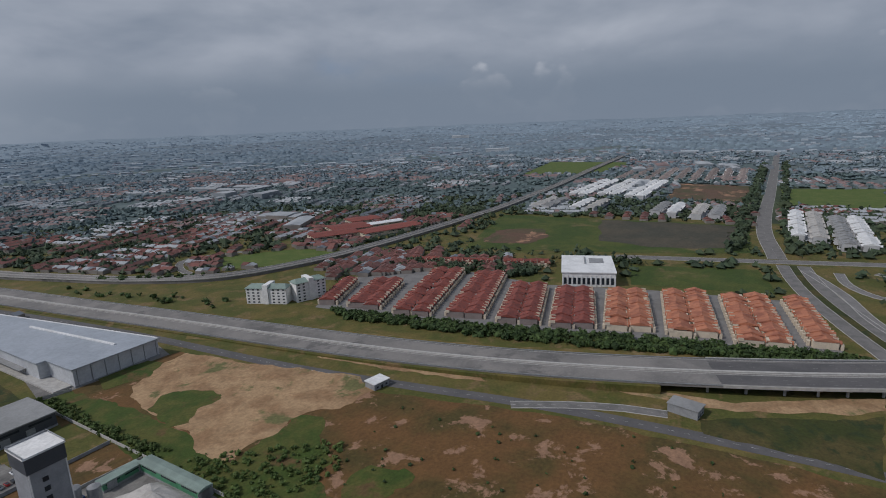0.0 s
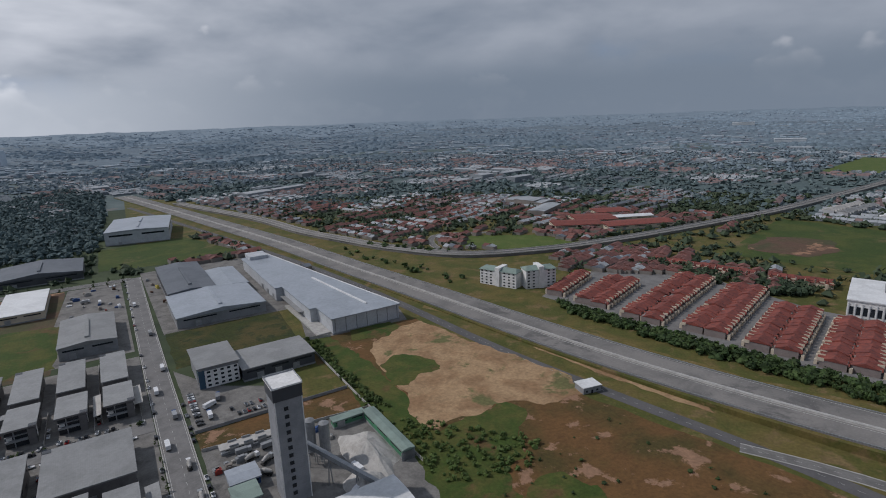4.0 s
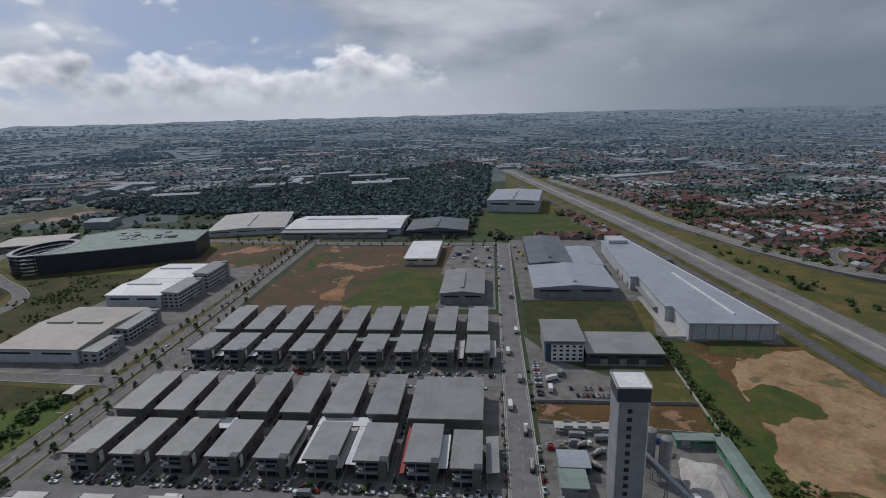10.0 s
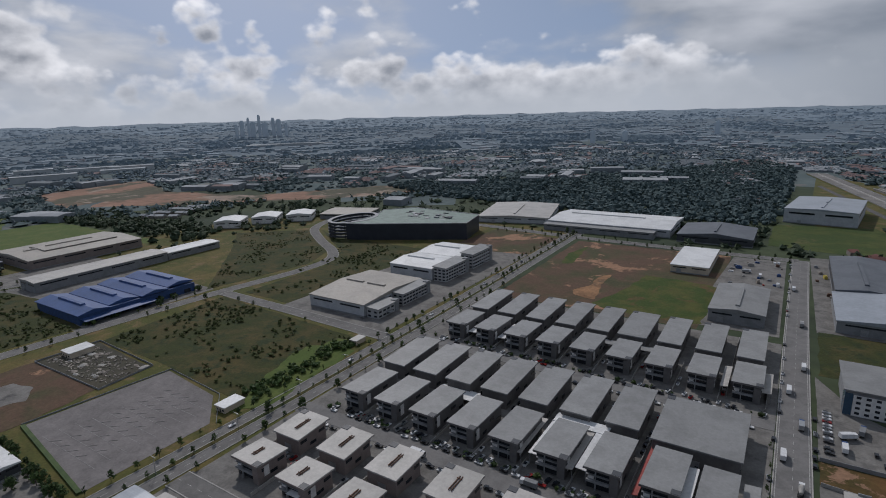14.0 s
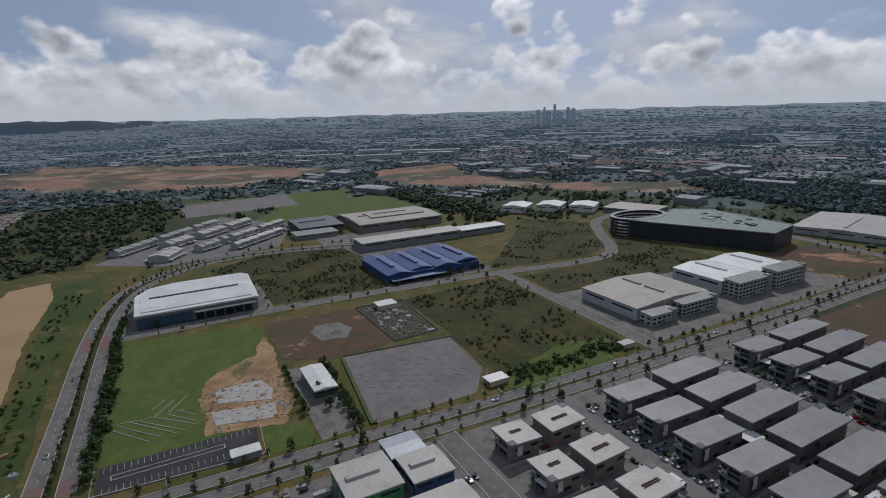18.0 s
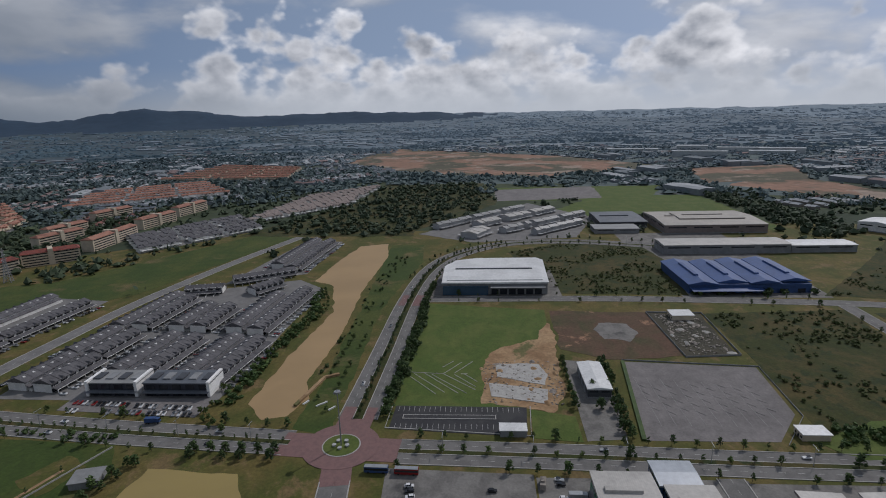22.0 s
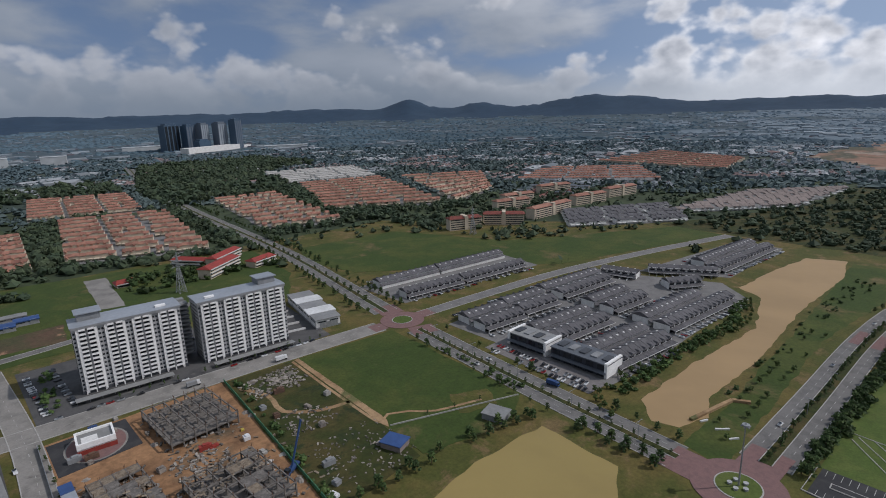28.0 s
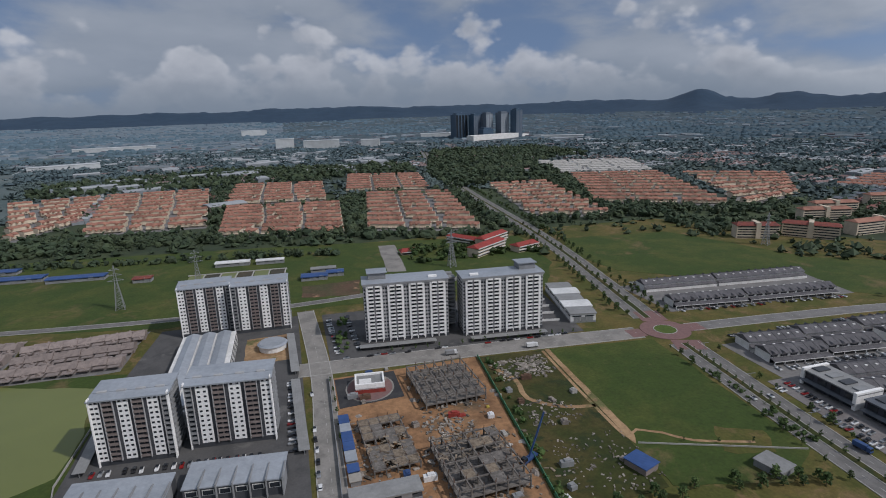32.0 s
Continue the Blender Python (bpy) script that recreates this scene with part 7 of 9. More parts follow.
part("boom", Solid().bar((0, 0, 2), (-8, 2, 22), 0.35), BLUEPAINT, crane)
for x in (-3.8, -1.4, 1.4, 3.8):
    part("wheel", Solid().tube(0, 0, -1.35, 1.35, 0.6, n=12), BLACK, crane).matrix_basis = Matrix.Translation((x, 0, 0.6)) @ pose(0, 0, 0, 90)

# ---------------------------------------------------------------- school, shops, sheds to the south
def school_wing(x, y, a, b, floors, turn, label):
    ob = thing("school_wing", place(x, y, turn), label, "school", "red roofed school")
    h = 3.3 * floors
    part("wall", Solid().box(-a, -b, 0, a, b, h), CREAMWALL, ob)
    part("roof", Solid().gable(-a - 1, -b - 1, a + 1, b + 1, h + 0.2, h + 3.2, "x", 0.3, 3.0), RED, ob, "red sheet roof")
    for f in range(floors):
        part("gallery", Solid().box(-a, b, 3.3 * f + 2.6, a, b + 1.6, 3.3 * f + 3.3).box(-a, b + 1.4, 3.3 * f + 3.3 - 0.7, a, b + 1.6, 3.3 * f + 3.9), WHITEWALL, ob, "white open gallery")
        part("window_band", Solid().box(-a + 1, b - 0.05, 3.3 * f + 0.9, a - 1, b + 0.12, 3.3 * f + 2.3), GLASS, ob)
    take([(x - a, y - a), (x + a, y - a), (x + a, y + a), (x - a, y + a)])


for x, y, a, b, n, t in ((-207, -540, 26, 7, 3, 35), (-226, -575, 24, 6, 3, 35), (-250, -535, 15, 7, 2, 20), (-196, -590, 20, 6, 2, -55)):
    school_wing(x, y, a, b, n, t, "cream school wing with a red roof and galleries")
school_wing(-125, -566, 9, 7, 1, 0, "low hall with a bright red roof")
flat("road_school_court", [(-90, -505), (-108, -500), (-118, -610), (-98, -612)], STREET, "pale paved drive beside the school", 0.1, 1.5)
for i in range(5):
    y = -397 + 14.5 * i
    hall(-226 + 3 * i - (i % 2) * 2, y, -207 + 3 * i, y + 13, 7.0, 0.8, WHITEROOF if i % 2 else GREYROOF, WHITEWALL, "white semi detached workshop with a low roof", "x", 0, "white workshops beside the apartments", category="workshop", turn=-12)
    whole("yard_wall", Solid().box(-9, -0.15, 0, 9, 0.15, 1.8), WHITEWALL, "white yard wall between workshops", "wall", m=place(-192 + 3 * i, y + 2, -12))
for x, y, a, b, m in ((262, -604, 24, 7, BLUEROOF), (205, -588, 26, 6, BLUEROOF), (300, -640, 26, 6, BLUEROOF), (-20, -508, 12, 6, BLUEROOF), (-40, -514, 8, 5, BLUEROOF), (-30, -530, 12, 4, GREYROOF), (60, -588, 17, 5, WHITEROOF), (22, -583, 14, 4, WHITEROOF), (140, -560, 8, 5, REDTILE)):
    hall(x - a, y - b, x + a, y + b, 4, 1.2, m, GREYWALL, "low coloured roof shed on the grass", "x", 0, "low sheds under the power line", turn=-4, category="shed")
basin = thing("settling_basins", place(52, -541, -4), "row of settling basins with pale concrete rims", "basin")
for i in range(6):
    x = -44 + 15.5 * i
    part("basin_water", Solid().box(x, -15, 0, x + 13.5, 14, 0.6), GREENWATER if i % 2 else DARKEARTH, basin)
    part("basin_rim", Solid().box(x - 1.2, -16, 0, x - 0.2, 15, 1.2), PAVING, basin, "pale concrete rim")
part("basin_rim", Solid().box(-46, 14.2, 0, 49, 15.6, 1.2), PAVING, basin, "pale concrete rim")
part("basin_rim", Solid().box(-46, -16.6, 0, 49, -15.2, 1.2), PAVING, basin, "pale concrete rim")

# ---------------------------------------------------------------- far towers
def tower_block(x, y, turn, a, b, h, wall, glass, label, group, floors=14):
    z = rise(x, y) - 2
    ob = thing("tower_block", place(x, y, turn, z), label, "high-rise", group)
    take([(x - 40, y - 40), (x + 40, y - 40), (x + 40, y + 40), (x - 40, y + 40)])
    part("shaft", Solid().box(-a, -b, 0, a, b, h), wall, ob)
    for s in (-b, b):
        for i in range(4 if glass is not wall else 0):
            x0 = -a + 2 * a * (i + 0.18) / 4
            part("glazed_strip", Solid().box(x0, s - 0.3, 5, x0 + a * 0.34, s + 0.3, h - 4), glass, ob)
    part("crown", Solid().box(-a * 0.7, -b * 0.7, h, a * 0.7, b * 0.7, h + 6), wall, ob)
    return ob


# far towers and cladding: haze put into the base colours
FARPALE = paint("haze-tinted pale cladding", (0.26, 0.29, 0.32), (0.22, 0.25, 0.28), 0.02, 0.7)
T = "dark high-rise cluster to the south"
HAZEBLUE = paint("haze-tinted blue glass tower", (0.045, 0.08, 0.125), (0.055, 0.09, 0.135), 0.02, 0.4)
HAZEGREY = paint("haze-tinted grey tower", (0.12, 0.145, 0.18), (0.10, 0.125, 0.16), 0.02, 0.6)
# pale base colour gives the backlit towers the brightness of haze
FAINT = paint("tower paled by haze", (0.58, 0.64, 0.69), (0.54, 0.60, 0.65), 0.02, 0.9)
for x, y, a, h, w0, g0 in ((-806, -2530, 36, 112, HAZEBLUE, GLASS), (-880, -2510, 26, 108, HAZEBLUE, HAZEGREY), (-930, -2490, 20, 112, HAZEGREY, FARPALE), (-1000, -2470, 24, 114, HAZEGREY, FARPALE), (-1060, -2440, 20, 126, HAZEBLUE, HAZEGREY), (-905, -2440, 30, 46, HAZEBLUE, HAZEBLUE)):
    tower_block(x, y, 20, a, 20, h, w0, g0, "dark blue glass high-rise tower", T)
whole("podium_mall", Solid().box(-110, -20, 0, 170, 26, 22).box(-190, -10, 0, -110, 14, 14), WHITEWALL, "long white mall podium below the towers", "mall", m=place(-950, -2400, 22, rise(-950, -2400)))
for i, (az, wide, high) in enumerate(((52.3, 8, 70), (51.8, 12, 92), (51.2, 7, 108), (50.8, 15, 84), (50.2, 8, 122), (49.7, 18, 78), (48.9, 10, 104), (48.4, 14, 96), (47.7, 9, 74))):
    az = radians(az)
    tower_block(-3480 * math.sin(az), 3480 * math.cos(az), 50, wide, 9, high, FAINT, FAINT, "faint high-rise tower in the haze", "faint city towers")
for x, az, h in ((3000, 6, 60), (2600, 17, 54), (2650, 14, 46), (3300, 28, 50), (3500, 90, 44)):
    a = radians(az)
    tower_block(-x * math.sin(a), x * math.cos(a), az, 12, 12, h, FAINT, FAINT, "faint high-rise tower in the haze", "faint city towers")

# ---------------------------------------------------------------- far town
# nearest tier of the far town, its colours muted to suggest haze
FARRED = paint("haze-muted red roofs", (0.175, 0.075, 0.062), (0.125, 0.062, 0.055), 0.02, 0.9, grain=0.2, island=0.3)
FARWHITE = paint("haze-muted white roofs", (0.33, 0.345, 0.355), (0.25, 0.265, 0.28), 0.02, 0.8, grain=0.2)
FARGREY = paint("haze-muted grey roofs", (0.15, 0.165, 0.185), (0.11, 0.125, 0.145), 0.02, 0.8, grain=0.2)
FARWALL = paint("haze-muted pale walls", (0.23, 0.205, 0.18), (0.17, 0.155, 0.14), 0.02, 0.9, grain=0.2)


class Town:
    """Houses gathered by roof colour."""

    def __init__(self):
        self.roofs = {"red": Solid(), "white": Solid(), "grey": Solid()}
        self.walls = Solid()

    def house(self, x, y, turn, a, b, h, pitch, colour):
        c, s = math.cos(turn), math.sin(turn)
        z = rise(x, y)
        q = [(x + c * u - s * v, y + s * u + c * v) for u, v in ((-a, -b), (a, -b), (a, b), (-a, b))]
        self.walls.faces([(*p, z - 2) for p in q] + [(*p, z + h) for p in q], [(0, 1, 5, 4), (1, 2, 6, 5), (2, 3, 7, 6), (3, 0, 4, 7)])
        m0, m1 = ((q[0][0] + q[3][0]) / 2, (q[0][1] + q[3][1]) / 2), ((q[1][0] + q[2][0]) / 2, (q[1][1] + q[2][1]) / 2)
        self.roofs[colour].faces([(*p, z + h) for p in q] + [(*m0, z + h + pitch), (*m1, z + h + pitch)], [(0, 1, 5, 4), (2, 3, 4, 5), (3, 0, 4), (1, 2, 5)])


# rim tier: roofs and walls coloured almost to the blue grey of haze
RIMRED = paint("haze-greyed red roofs", (0.11, 0.112, 0.125), (0.095, 0.105, 0.12), 0.01, 0.9, grain=0.1)
RIMWHITE = paint("haze-greyed white roofs", (0.28, 0.30, 0.32), (0.23, 0.255, 0.275), 0.01, 0.9, grain=0.1)
RIMGREY = paint("haze-blued grey roofs", (0.095, 0.122, 0.148), (0.085, 0.112, 0.138), 0.01, 0.9, grain=0.1)
RIMWALL = paint("haze-greyed walls", (0.22, 0.245, 0.265), (0.20, 0.225, 0.245), 0.01, 0.9, grain=0.1)


# middle tier: some haze mixed into the roof and wall colours
MIDRED = paint("haze-dulled red roofs", (0.215, 0.145, 0.135), (0.165, 0.12, 0.115), 0.015, 0.9, grain=0.15)
MIDWHITE = paint("haze-dulled white roofs", (0.35, 0.365, 0.375), (0.27, 0.285, 0.30), 0.015, 0.9, grain=0.15)
MIDGREY = paint("haze-dulled grey roofs", (0.165, 0.185, 0.20), (0.145, 0.165, 0.18), 0.015, 0.9, grain=0.15)
MIDWALL = paint("haze-dulled pale walls", (0.235, 0.255, 0.27), (0.195, 0.215, 0.23), 0.015, 0.9, grain=0.15)
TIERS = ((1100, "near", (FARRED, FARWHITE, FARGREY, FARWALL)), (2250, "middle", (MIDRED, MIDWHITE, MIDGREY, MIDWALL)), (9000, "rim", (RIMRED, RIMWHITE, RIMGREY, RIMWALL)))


def town(name, zones, seed, label):
    rnd = random.Random(seed)
    towns = [Town() for _ in TIERS]
    for az0, az1, r0, r1, count, mix, shed in zones:
        for _ in range(count):
            az, r = radians(rnd.uniform(az0, az1)), math.sqrt(rnd.uniform(r0 * r0, r1 * r1))
            cx, cy = -r * math.sin(az), r * math.cos(az)
            # distance picks the haze tier
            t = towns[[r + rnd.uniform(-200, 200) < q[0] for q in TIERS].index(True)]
            turn = radians(rnd.choice((12, 18, 24, 104)) + rnd.uniform(-4, 4))
            colour = rnd.choices(("red", "white", "grey"), mix)[0]
            grow, low = (1.0, 1.0) if r < 1800 else (1.6, 0.4) if r < 2500 else (1.8, 0.4)
            if rnd.random() < shed:
                for k in range(rnd.randint(1, 4)):
                    x, y = cx + rnd.uniform(-70, 70), cy + rnd.uniform(-70, 70)
                    if free(x, y) and free(x + 20, y) and free(x - 20, y):
                        t.house(x, y, turn, rnd.uniform(18, 48), rnd.uniform(9, 22), rnd.uniform(7, 13) * low, 2.0, rnd.choices(("red", "white", "grey"), (0.12, 0.62, 0.26))[0])
                continue
            rows, n, pitch = rnd.randint(3, 6), rnd.randint(6, 13), rnd.uniform(24, 32) * grow
            for j in range(rows):
                for i in range(n):
                    if rnd.random() < 0.08:
                        continue
                    u, v = (i - n / 2) * 8.4 * grow + rnd.uniform(-0.4, 0.4), (j - rows / 2) * pitch
                    x, y = cx + math.cos(turn) * u - math.sin(turn) * v, cy + math.sin(turn) * u + math.cos(turn) * v
                    if free(x, y):
                        t.house(x, y, turn, 4.1 * grow, 6.0 * grow, rnd.uniform(3.2, 5.2) * low, 2.4 * grow * low, colour if rnd.random() < 0.86 else rnd.choice(("red", "white", "grey")))
    ob = thing(name, None, label, "town", kind="stuff")
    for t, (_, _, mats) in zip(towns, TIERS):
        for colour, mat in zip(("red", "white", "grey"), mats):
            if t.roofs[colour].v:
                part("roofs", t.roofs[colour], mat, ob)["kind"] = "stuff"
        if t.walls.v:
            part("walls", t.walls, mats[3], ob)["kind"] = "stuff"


town("town_east", [(-100, -58, 900, 2300, 80, (6, 4, 1), 0.15), (-60, -8, 560, 1100, 80, (12, 1, 1), 0.03), (-60, 4, 1000, 2300, 170, (7, 3, 1), 0.12)], 1, "dense far town of red and white roofs")
town("town_north", [(4, 60, 1300, 2400, 90, (3, 4, 4), 0.3), (30, 75, 1000, 1700, 22, (2, 4, 3), 0.5)], 2, "hazy far town beyond the woods")
town("town_west", [(60, 118, 1700, 2400, 50, (2, 4, 4), 0.35), (98, 125, 950, 2300, 90, (2, 3, 6), 0.06)], 3, "far grey roofed estates to the west")
town("town_south", [(118, 150, 1150, 2400, 62, (6, 4, 1), 0.08), (148, 172, 1350, 2400, 36, (6, 3, 1), 0.25), (170, 202, 1300, 2400, 64, (2, 7, 1), 0.7), (178, 202, 900, 1250, 8, (5, 3, 1), 0.1)], 4, "far estates and white industrial sheds to the south")


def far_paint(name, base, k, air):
    """The same roof or wood, with haze painted in: its colour mixed by k towards the air's tone."""
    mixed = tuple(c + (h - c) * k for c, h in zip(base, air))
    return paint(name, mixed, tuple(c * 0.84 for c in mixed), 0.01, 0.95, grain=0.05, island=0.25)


def outskirts(name, label, seed):
    """Long low rows of houses, sheds and woods on the raised rim land, shrunk to look farther off and tinted with haze
    towards the rim.
    """
    rnd = random.Random(seed)
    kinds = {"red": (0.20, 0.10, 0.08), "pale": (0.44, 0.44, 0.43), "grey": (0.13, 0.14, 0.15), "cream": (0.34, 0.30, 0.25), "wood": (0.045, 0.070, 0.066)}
    # outer distance and share of haze in the colour
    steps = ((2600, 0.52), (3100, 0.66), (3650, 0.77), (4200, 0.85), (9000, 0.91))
    bins = {}
    for _ in range(15000):
        az, q = rnd.uniform(-104, 206), rnd.random()
        r = 2150 + 2500 * q ** 0.85
        a = radians(az)
        x, y = -r * math.sin(a), r * math.cos(a)
        patch = noise.noise(Vector((x / 420, y / 420, 11)))
        built = 0.35 * noise.noise(Vector((x / 150, y / 150, 4))) + patch
        if built < -0.10 or rnd.random() < 0.2:
            kind = "wood"
        elif az < 10:
            kind = rnd.choices(("red", "pale", "grey", "cream"), (5, 5, 2, 3))[0]
        elif az < 112:
            kind = rnd.choices(("red", "pale", "grey", "cream"), (1, 5, 4, 2))[0]
        else:
            kind = rnd.choices(("red", "pale", "grey", "cream"), (4, 5, 2, 2))[0]
        fade = min(max((r - 2150) / 2500, 0), 1)
        small = 1.0 - 0.55 * fade
        z = rise(x, y)
        if not free(x, y) or (r > 3300 and z > 128 * ((r - 2400) / 2450) ** 1.25 + 9):
            continue
        if kind == "wood":
            long, deep, high = rnd.uniform(20, 90) * small, rnd.uniform(12, 30), rnd.uniform(5, 11) * small
        elif kind == "pale" and rnd.random() < 0.4:
            long, deep, high = rnd.uniform(30, 90) * small, rnd.uniform(15, 30), rnd.uniform(5, 9) * small
        else:
            long, deep, high = rnd.uniform(10, 42) * small, rnd.uniform(6, 12), rnd.uniform(3.5, 7) * small
        t = a + rnd.choice((0.0, 0.0, 0.35, -0.3)) + rnd.uniform(-0.1, 0.1)
        c, s = math.cos(t), math.sin(t)
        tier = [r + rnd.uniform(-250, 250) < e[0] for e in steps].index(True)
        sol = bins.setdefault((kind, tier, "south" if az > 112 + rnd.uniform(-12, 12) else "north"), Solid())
        if kind == "wood":
            n = max(2, int(long / 12))
            for i in range(n):
                u = (i / (n - 1) - 0.5) * 2 * long
                k = high * rnd.uniform(0.6, 1.2)
                px, py = x + c * u + rnd.uniform(-6, 6), y + s * u + rnd.uniform(-6, 6)
                w1 = long / n * 1.5
                sol.faces([(px - c * w1, py - s * w1, z - 3), (px + s * deep / 2, py - c * deep / 2, z - 3), (px + c * w1, py + s * w1, z - 3), (px - s * deep / 2, py + c * deep / 2, z - 3), (px - c * w1 * 0.35, py - s * w1 * 0.35, z + k), (px + c * w1 * 0.4, py + s * w1 * 0.4, z + k * 0.85)],
                          [(0, 1, 4), (1, 5, 4), (1, 2, 5), (2, 3, 5), (3, 4, 5), (3, 0, 4)])
            continue
        q = [(x + c * u - s * v, y + s * u + c * v) for u, v in ((-long / 2, -deep / 2), (long / 2, -deep / 2), (long / 2, deep / 2), (-long / 2, deep / 2))]
        ridge = [((q[0][0] + q[3][0]) / 2, (q[0][1] + q[3][1]) / 2), ((q[1][0] + q[2][0]) / 2, (q[1][1] + q[2][1]) / 2)]
        sol.faces([(*p, z - 4) for p in q] + [(*p, z + high * 0.7) for p in q] + [(*p, z + high) for p in ridge],
                  [(0, 1, 5, 4), (1, 2, 6, 5), (2, 3, 7, 6), (3, 0, 4, 7), (4, 5, 9, 8), (6, 7, 8, 9), (7, 4, 8), (5, 6, 9)])
    ob = thing(name, None, label, "town", kind="stuff")
    # haze tones: paler to the north, bluer to the south
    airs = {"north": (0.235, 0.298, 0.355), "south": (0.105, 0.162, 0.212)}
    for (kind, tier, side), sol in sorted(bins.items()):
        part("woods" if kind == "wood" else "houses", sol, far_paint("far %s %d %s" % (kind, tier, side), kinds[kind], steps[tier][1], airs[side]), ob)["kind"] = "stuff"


# far sheds: haze mixed into the sheet metal's base colour
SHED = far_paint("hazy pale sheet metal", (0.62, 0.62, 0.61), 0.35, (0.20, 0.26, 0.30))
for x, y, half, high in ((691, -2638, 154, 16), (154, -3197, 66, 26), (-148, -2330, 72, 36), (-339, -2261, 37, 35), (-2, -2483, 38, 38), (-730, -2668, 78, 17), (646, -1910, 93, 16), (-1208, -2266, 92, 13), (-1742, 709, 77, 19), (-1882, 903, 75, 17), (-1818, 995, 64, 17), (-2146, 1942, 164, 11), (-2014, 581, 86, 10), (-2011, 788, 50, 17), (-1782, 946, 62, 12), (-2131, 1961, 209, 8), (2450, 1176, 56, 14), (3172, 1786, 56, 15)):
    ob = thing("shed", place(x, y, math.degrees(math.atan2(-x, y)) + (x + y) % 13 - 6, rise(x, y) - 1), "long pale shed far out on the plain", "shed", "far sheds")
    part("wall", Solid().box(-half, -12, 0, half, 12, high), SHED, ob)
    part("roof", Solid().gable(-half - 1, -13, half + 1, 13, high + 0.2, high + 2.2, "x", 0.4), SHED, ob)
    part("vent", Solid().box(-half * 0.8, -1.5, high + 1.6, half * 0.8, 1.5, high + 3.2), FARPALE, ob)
outskirts("town_outskirts", "hazy far town and woods reaching to the horizon", 5)

# ---------------------------------------------------------------- trees
ICO = bmesh.new()
bmesh.ops.create_icosphere(ICO, subdivisions=1, radius=1.0)
ICO_V, ICO_F = [tuple(v.co) for v in ICO.verts], [tuple(v.index for v in f.verts) for f in ICO.faces]
ICO.free()


OCT_V, OCT_F = [(1, 0, 0), (0, 1, 0), (-1, 0, 0), (0, -1, 0), (0, 0, 1), (0, 0, -1)], [(0, 1, 4), (1, 2, 4), (2, 3, 4), (3, 0, 4), (1, 0, 5), (2, 1, 5), (3, 2, 5), (0, 3, 5)]


def clump(s, rnd, x, y, z, r, tall=1.0, rough=0.35, leaves=6, plain=False):
    """One uneven tuft: a small core and loose sprays of leaves that break its outline."""
    c, d = math.cos(rnd.random() * 6.3), math.sin(rnd.random() * 6.3)
    v = []
    for px, py, pz in OCT_V if plain else ICO_V:
        k = 0.86 * r * (1 + rnd.uniform(-rough, rough))
        v.append((x + k * (px * c - py * d), y + k * (px * d + py * c), z + k * pz * tall))
    s.faces(v, OCT_F if plain else ICO_F)
    for _ in range(leaves):
        a, q = rnd.random() * math.tau, rnd.uniform(-0.35, 1.0)
        f = math.sqrt(max(0.0, 1 - q * q)) * r * rnd.uniform(0.8, 1.15)
        ox, oy, oz = x + f * math.cos(a), y + f * math.sin(a), z + q * r * tall * rnd.uniform(0.85, 1.2)
        u = [rnd.uniform(-0.5, 0.5) * r for _ in range(6)]
        s.faces([(ox - u[0], oy - u[1], oz - u[2] * 0.8), (ox + u[3], oy - u[4], oz + u[5] * 0.8), (ox + u[0], oy + u[1], oz + u[2] * 0.8), (ox - u[3], oy + u[4], oz - u[5] * 0.8)], [(0, 1, 2, 3)])


def crown(seed, h, spread, tufts, base):
    rnd = random.Random(seed)
    s = Solid()
    for i in range(tufts):
        a, q = rnd.random() * math.tau, rnd.random()
        rr = spread * math.sqrt(rnd.random()) * (1 - 0.45 * q)
        clump(s, rnd, rr * math.cos(a), rr * math.sin(a), base + (h - base) * q, spread * rnd.uniform(0.3, 0.5), 0.85, 0.45, 4, True)
    return s


def limbs(h, base, spread, seed):
    rnd = random.Random(seed)
    s = Solid().tube(0, 0, -0.2, h * 0.7, 0.028 * h, 0.012 * h, 6)
    for i in range(5):
        a = rnd.random() * math.tau
        s.bar((0, 0, base * rnd.uniform(0.7, 1.1)), (spread * 0.7 * math.cos(a), spread * 0.7 * math.sin(a), base + (h - base) * rnd.uniform(0.3, 0.7)), 0.008 * h)
    return s


KINDS = [(5.5, 1.7, 20, 1.6, LEAF), (4.2, 1.2, 14, 1.2, LEAF), (6.8, 2.5, 30, 1.7, LEAF), (5.0, 2.0, 22, 1.3, LEAFPALE), (9.0, 3.6, 44, 2.2, LEAF)]
TREE = []
for i, (h, sp, n, base, leaf) in enumerate(KINDS):
    TREE.append((limbs(h, base, sp, i).mesh("trunk", BARK), crown(40 + i, h, sp, n, base).mesh("crown", leaf)))
tree_rnd = random.Random(77)


MANY = {}


def tree(x, y, kind=None, label="small round crowned street tree", group="street trees", size=None):
    if math.hypot(x, y) > 305 and kind != 4:
        k = tree_rnd.choice((0, 0, 1, 2, 3)) if kind is None else kind
        MANY.setdefault(k, []).append((x, y, tree_rnd.random() * 6.3, size or tree_rnd.uniform(0.6, 0.95)))
        return
    k = tree_rnd.choice((0, 0, 1, 2, 3)) if kind is None else kind
    ob = thing("tree", Matrix.LocRotScale((x, y, 0.05), Euler((0, 0, tree_rnd.random() * 6.3)), Vector((1, 1, 1)) * (size or tree_rnd.uniform(0.6, 0.95))), label, "tree", group)
    part("trunk", TREE[k][0], BARK, ob)
    part("crown", TREE[k][1], LEAF, ob)


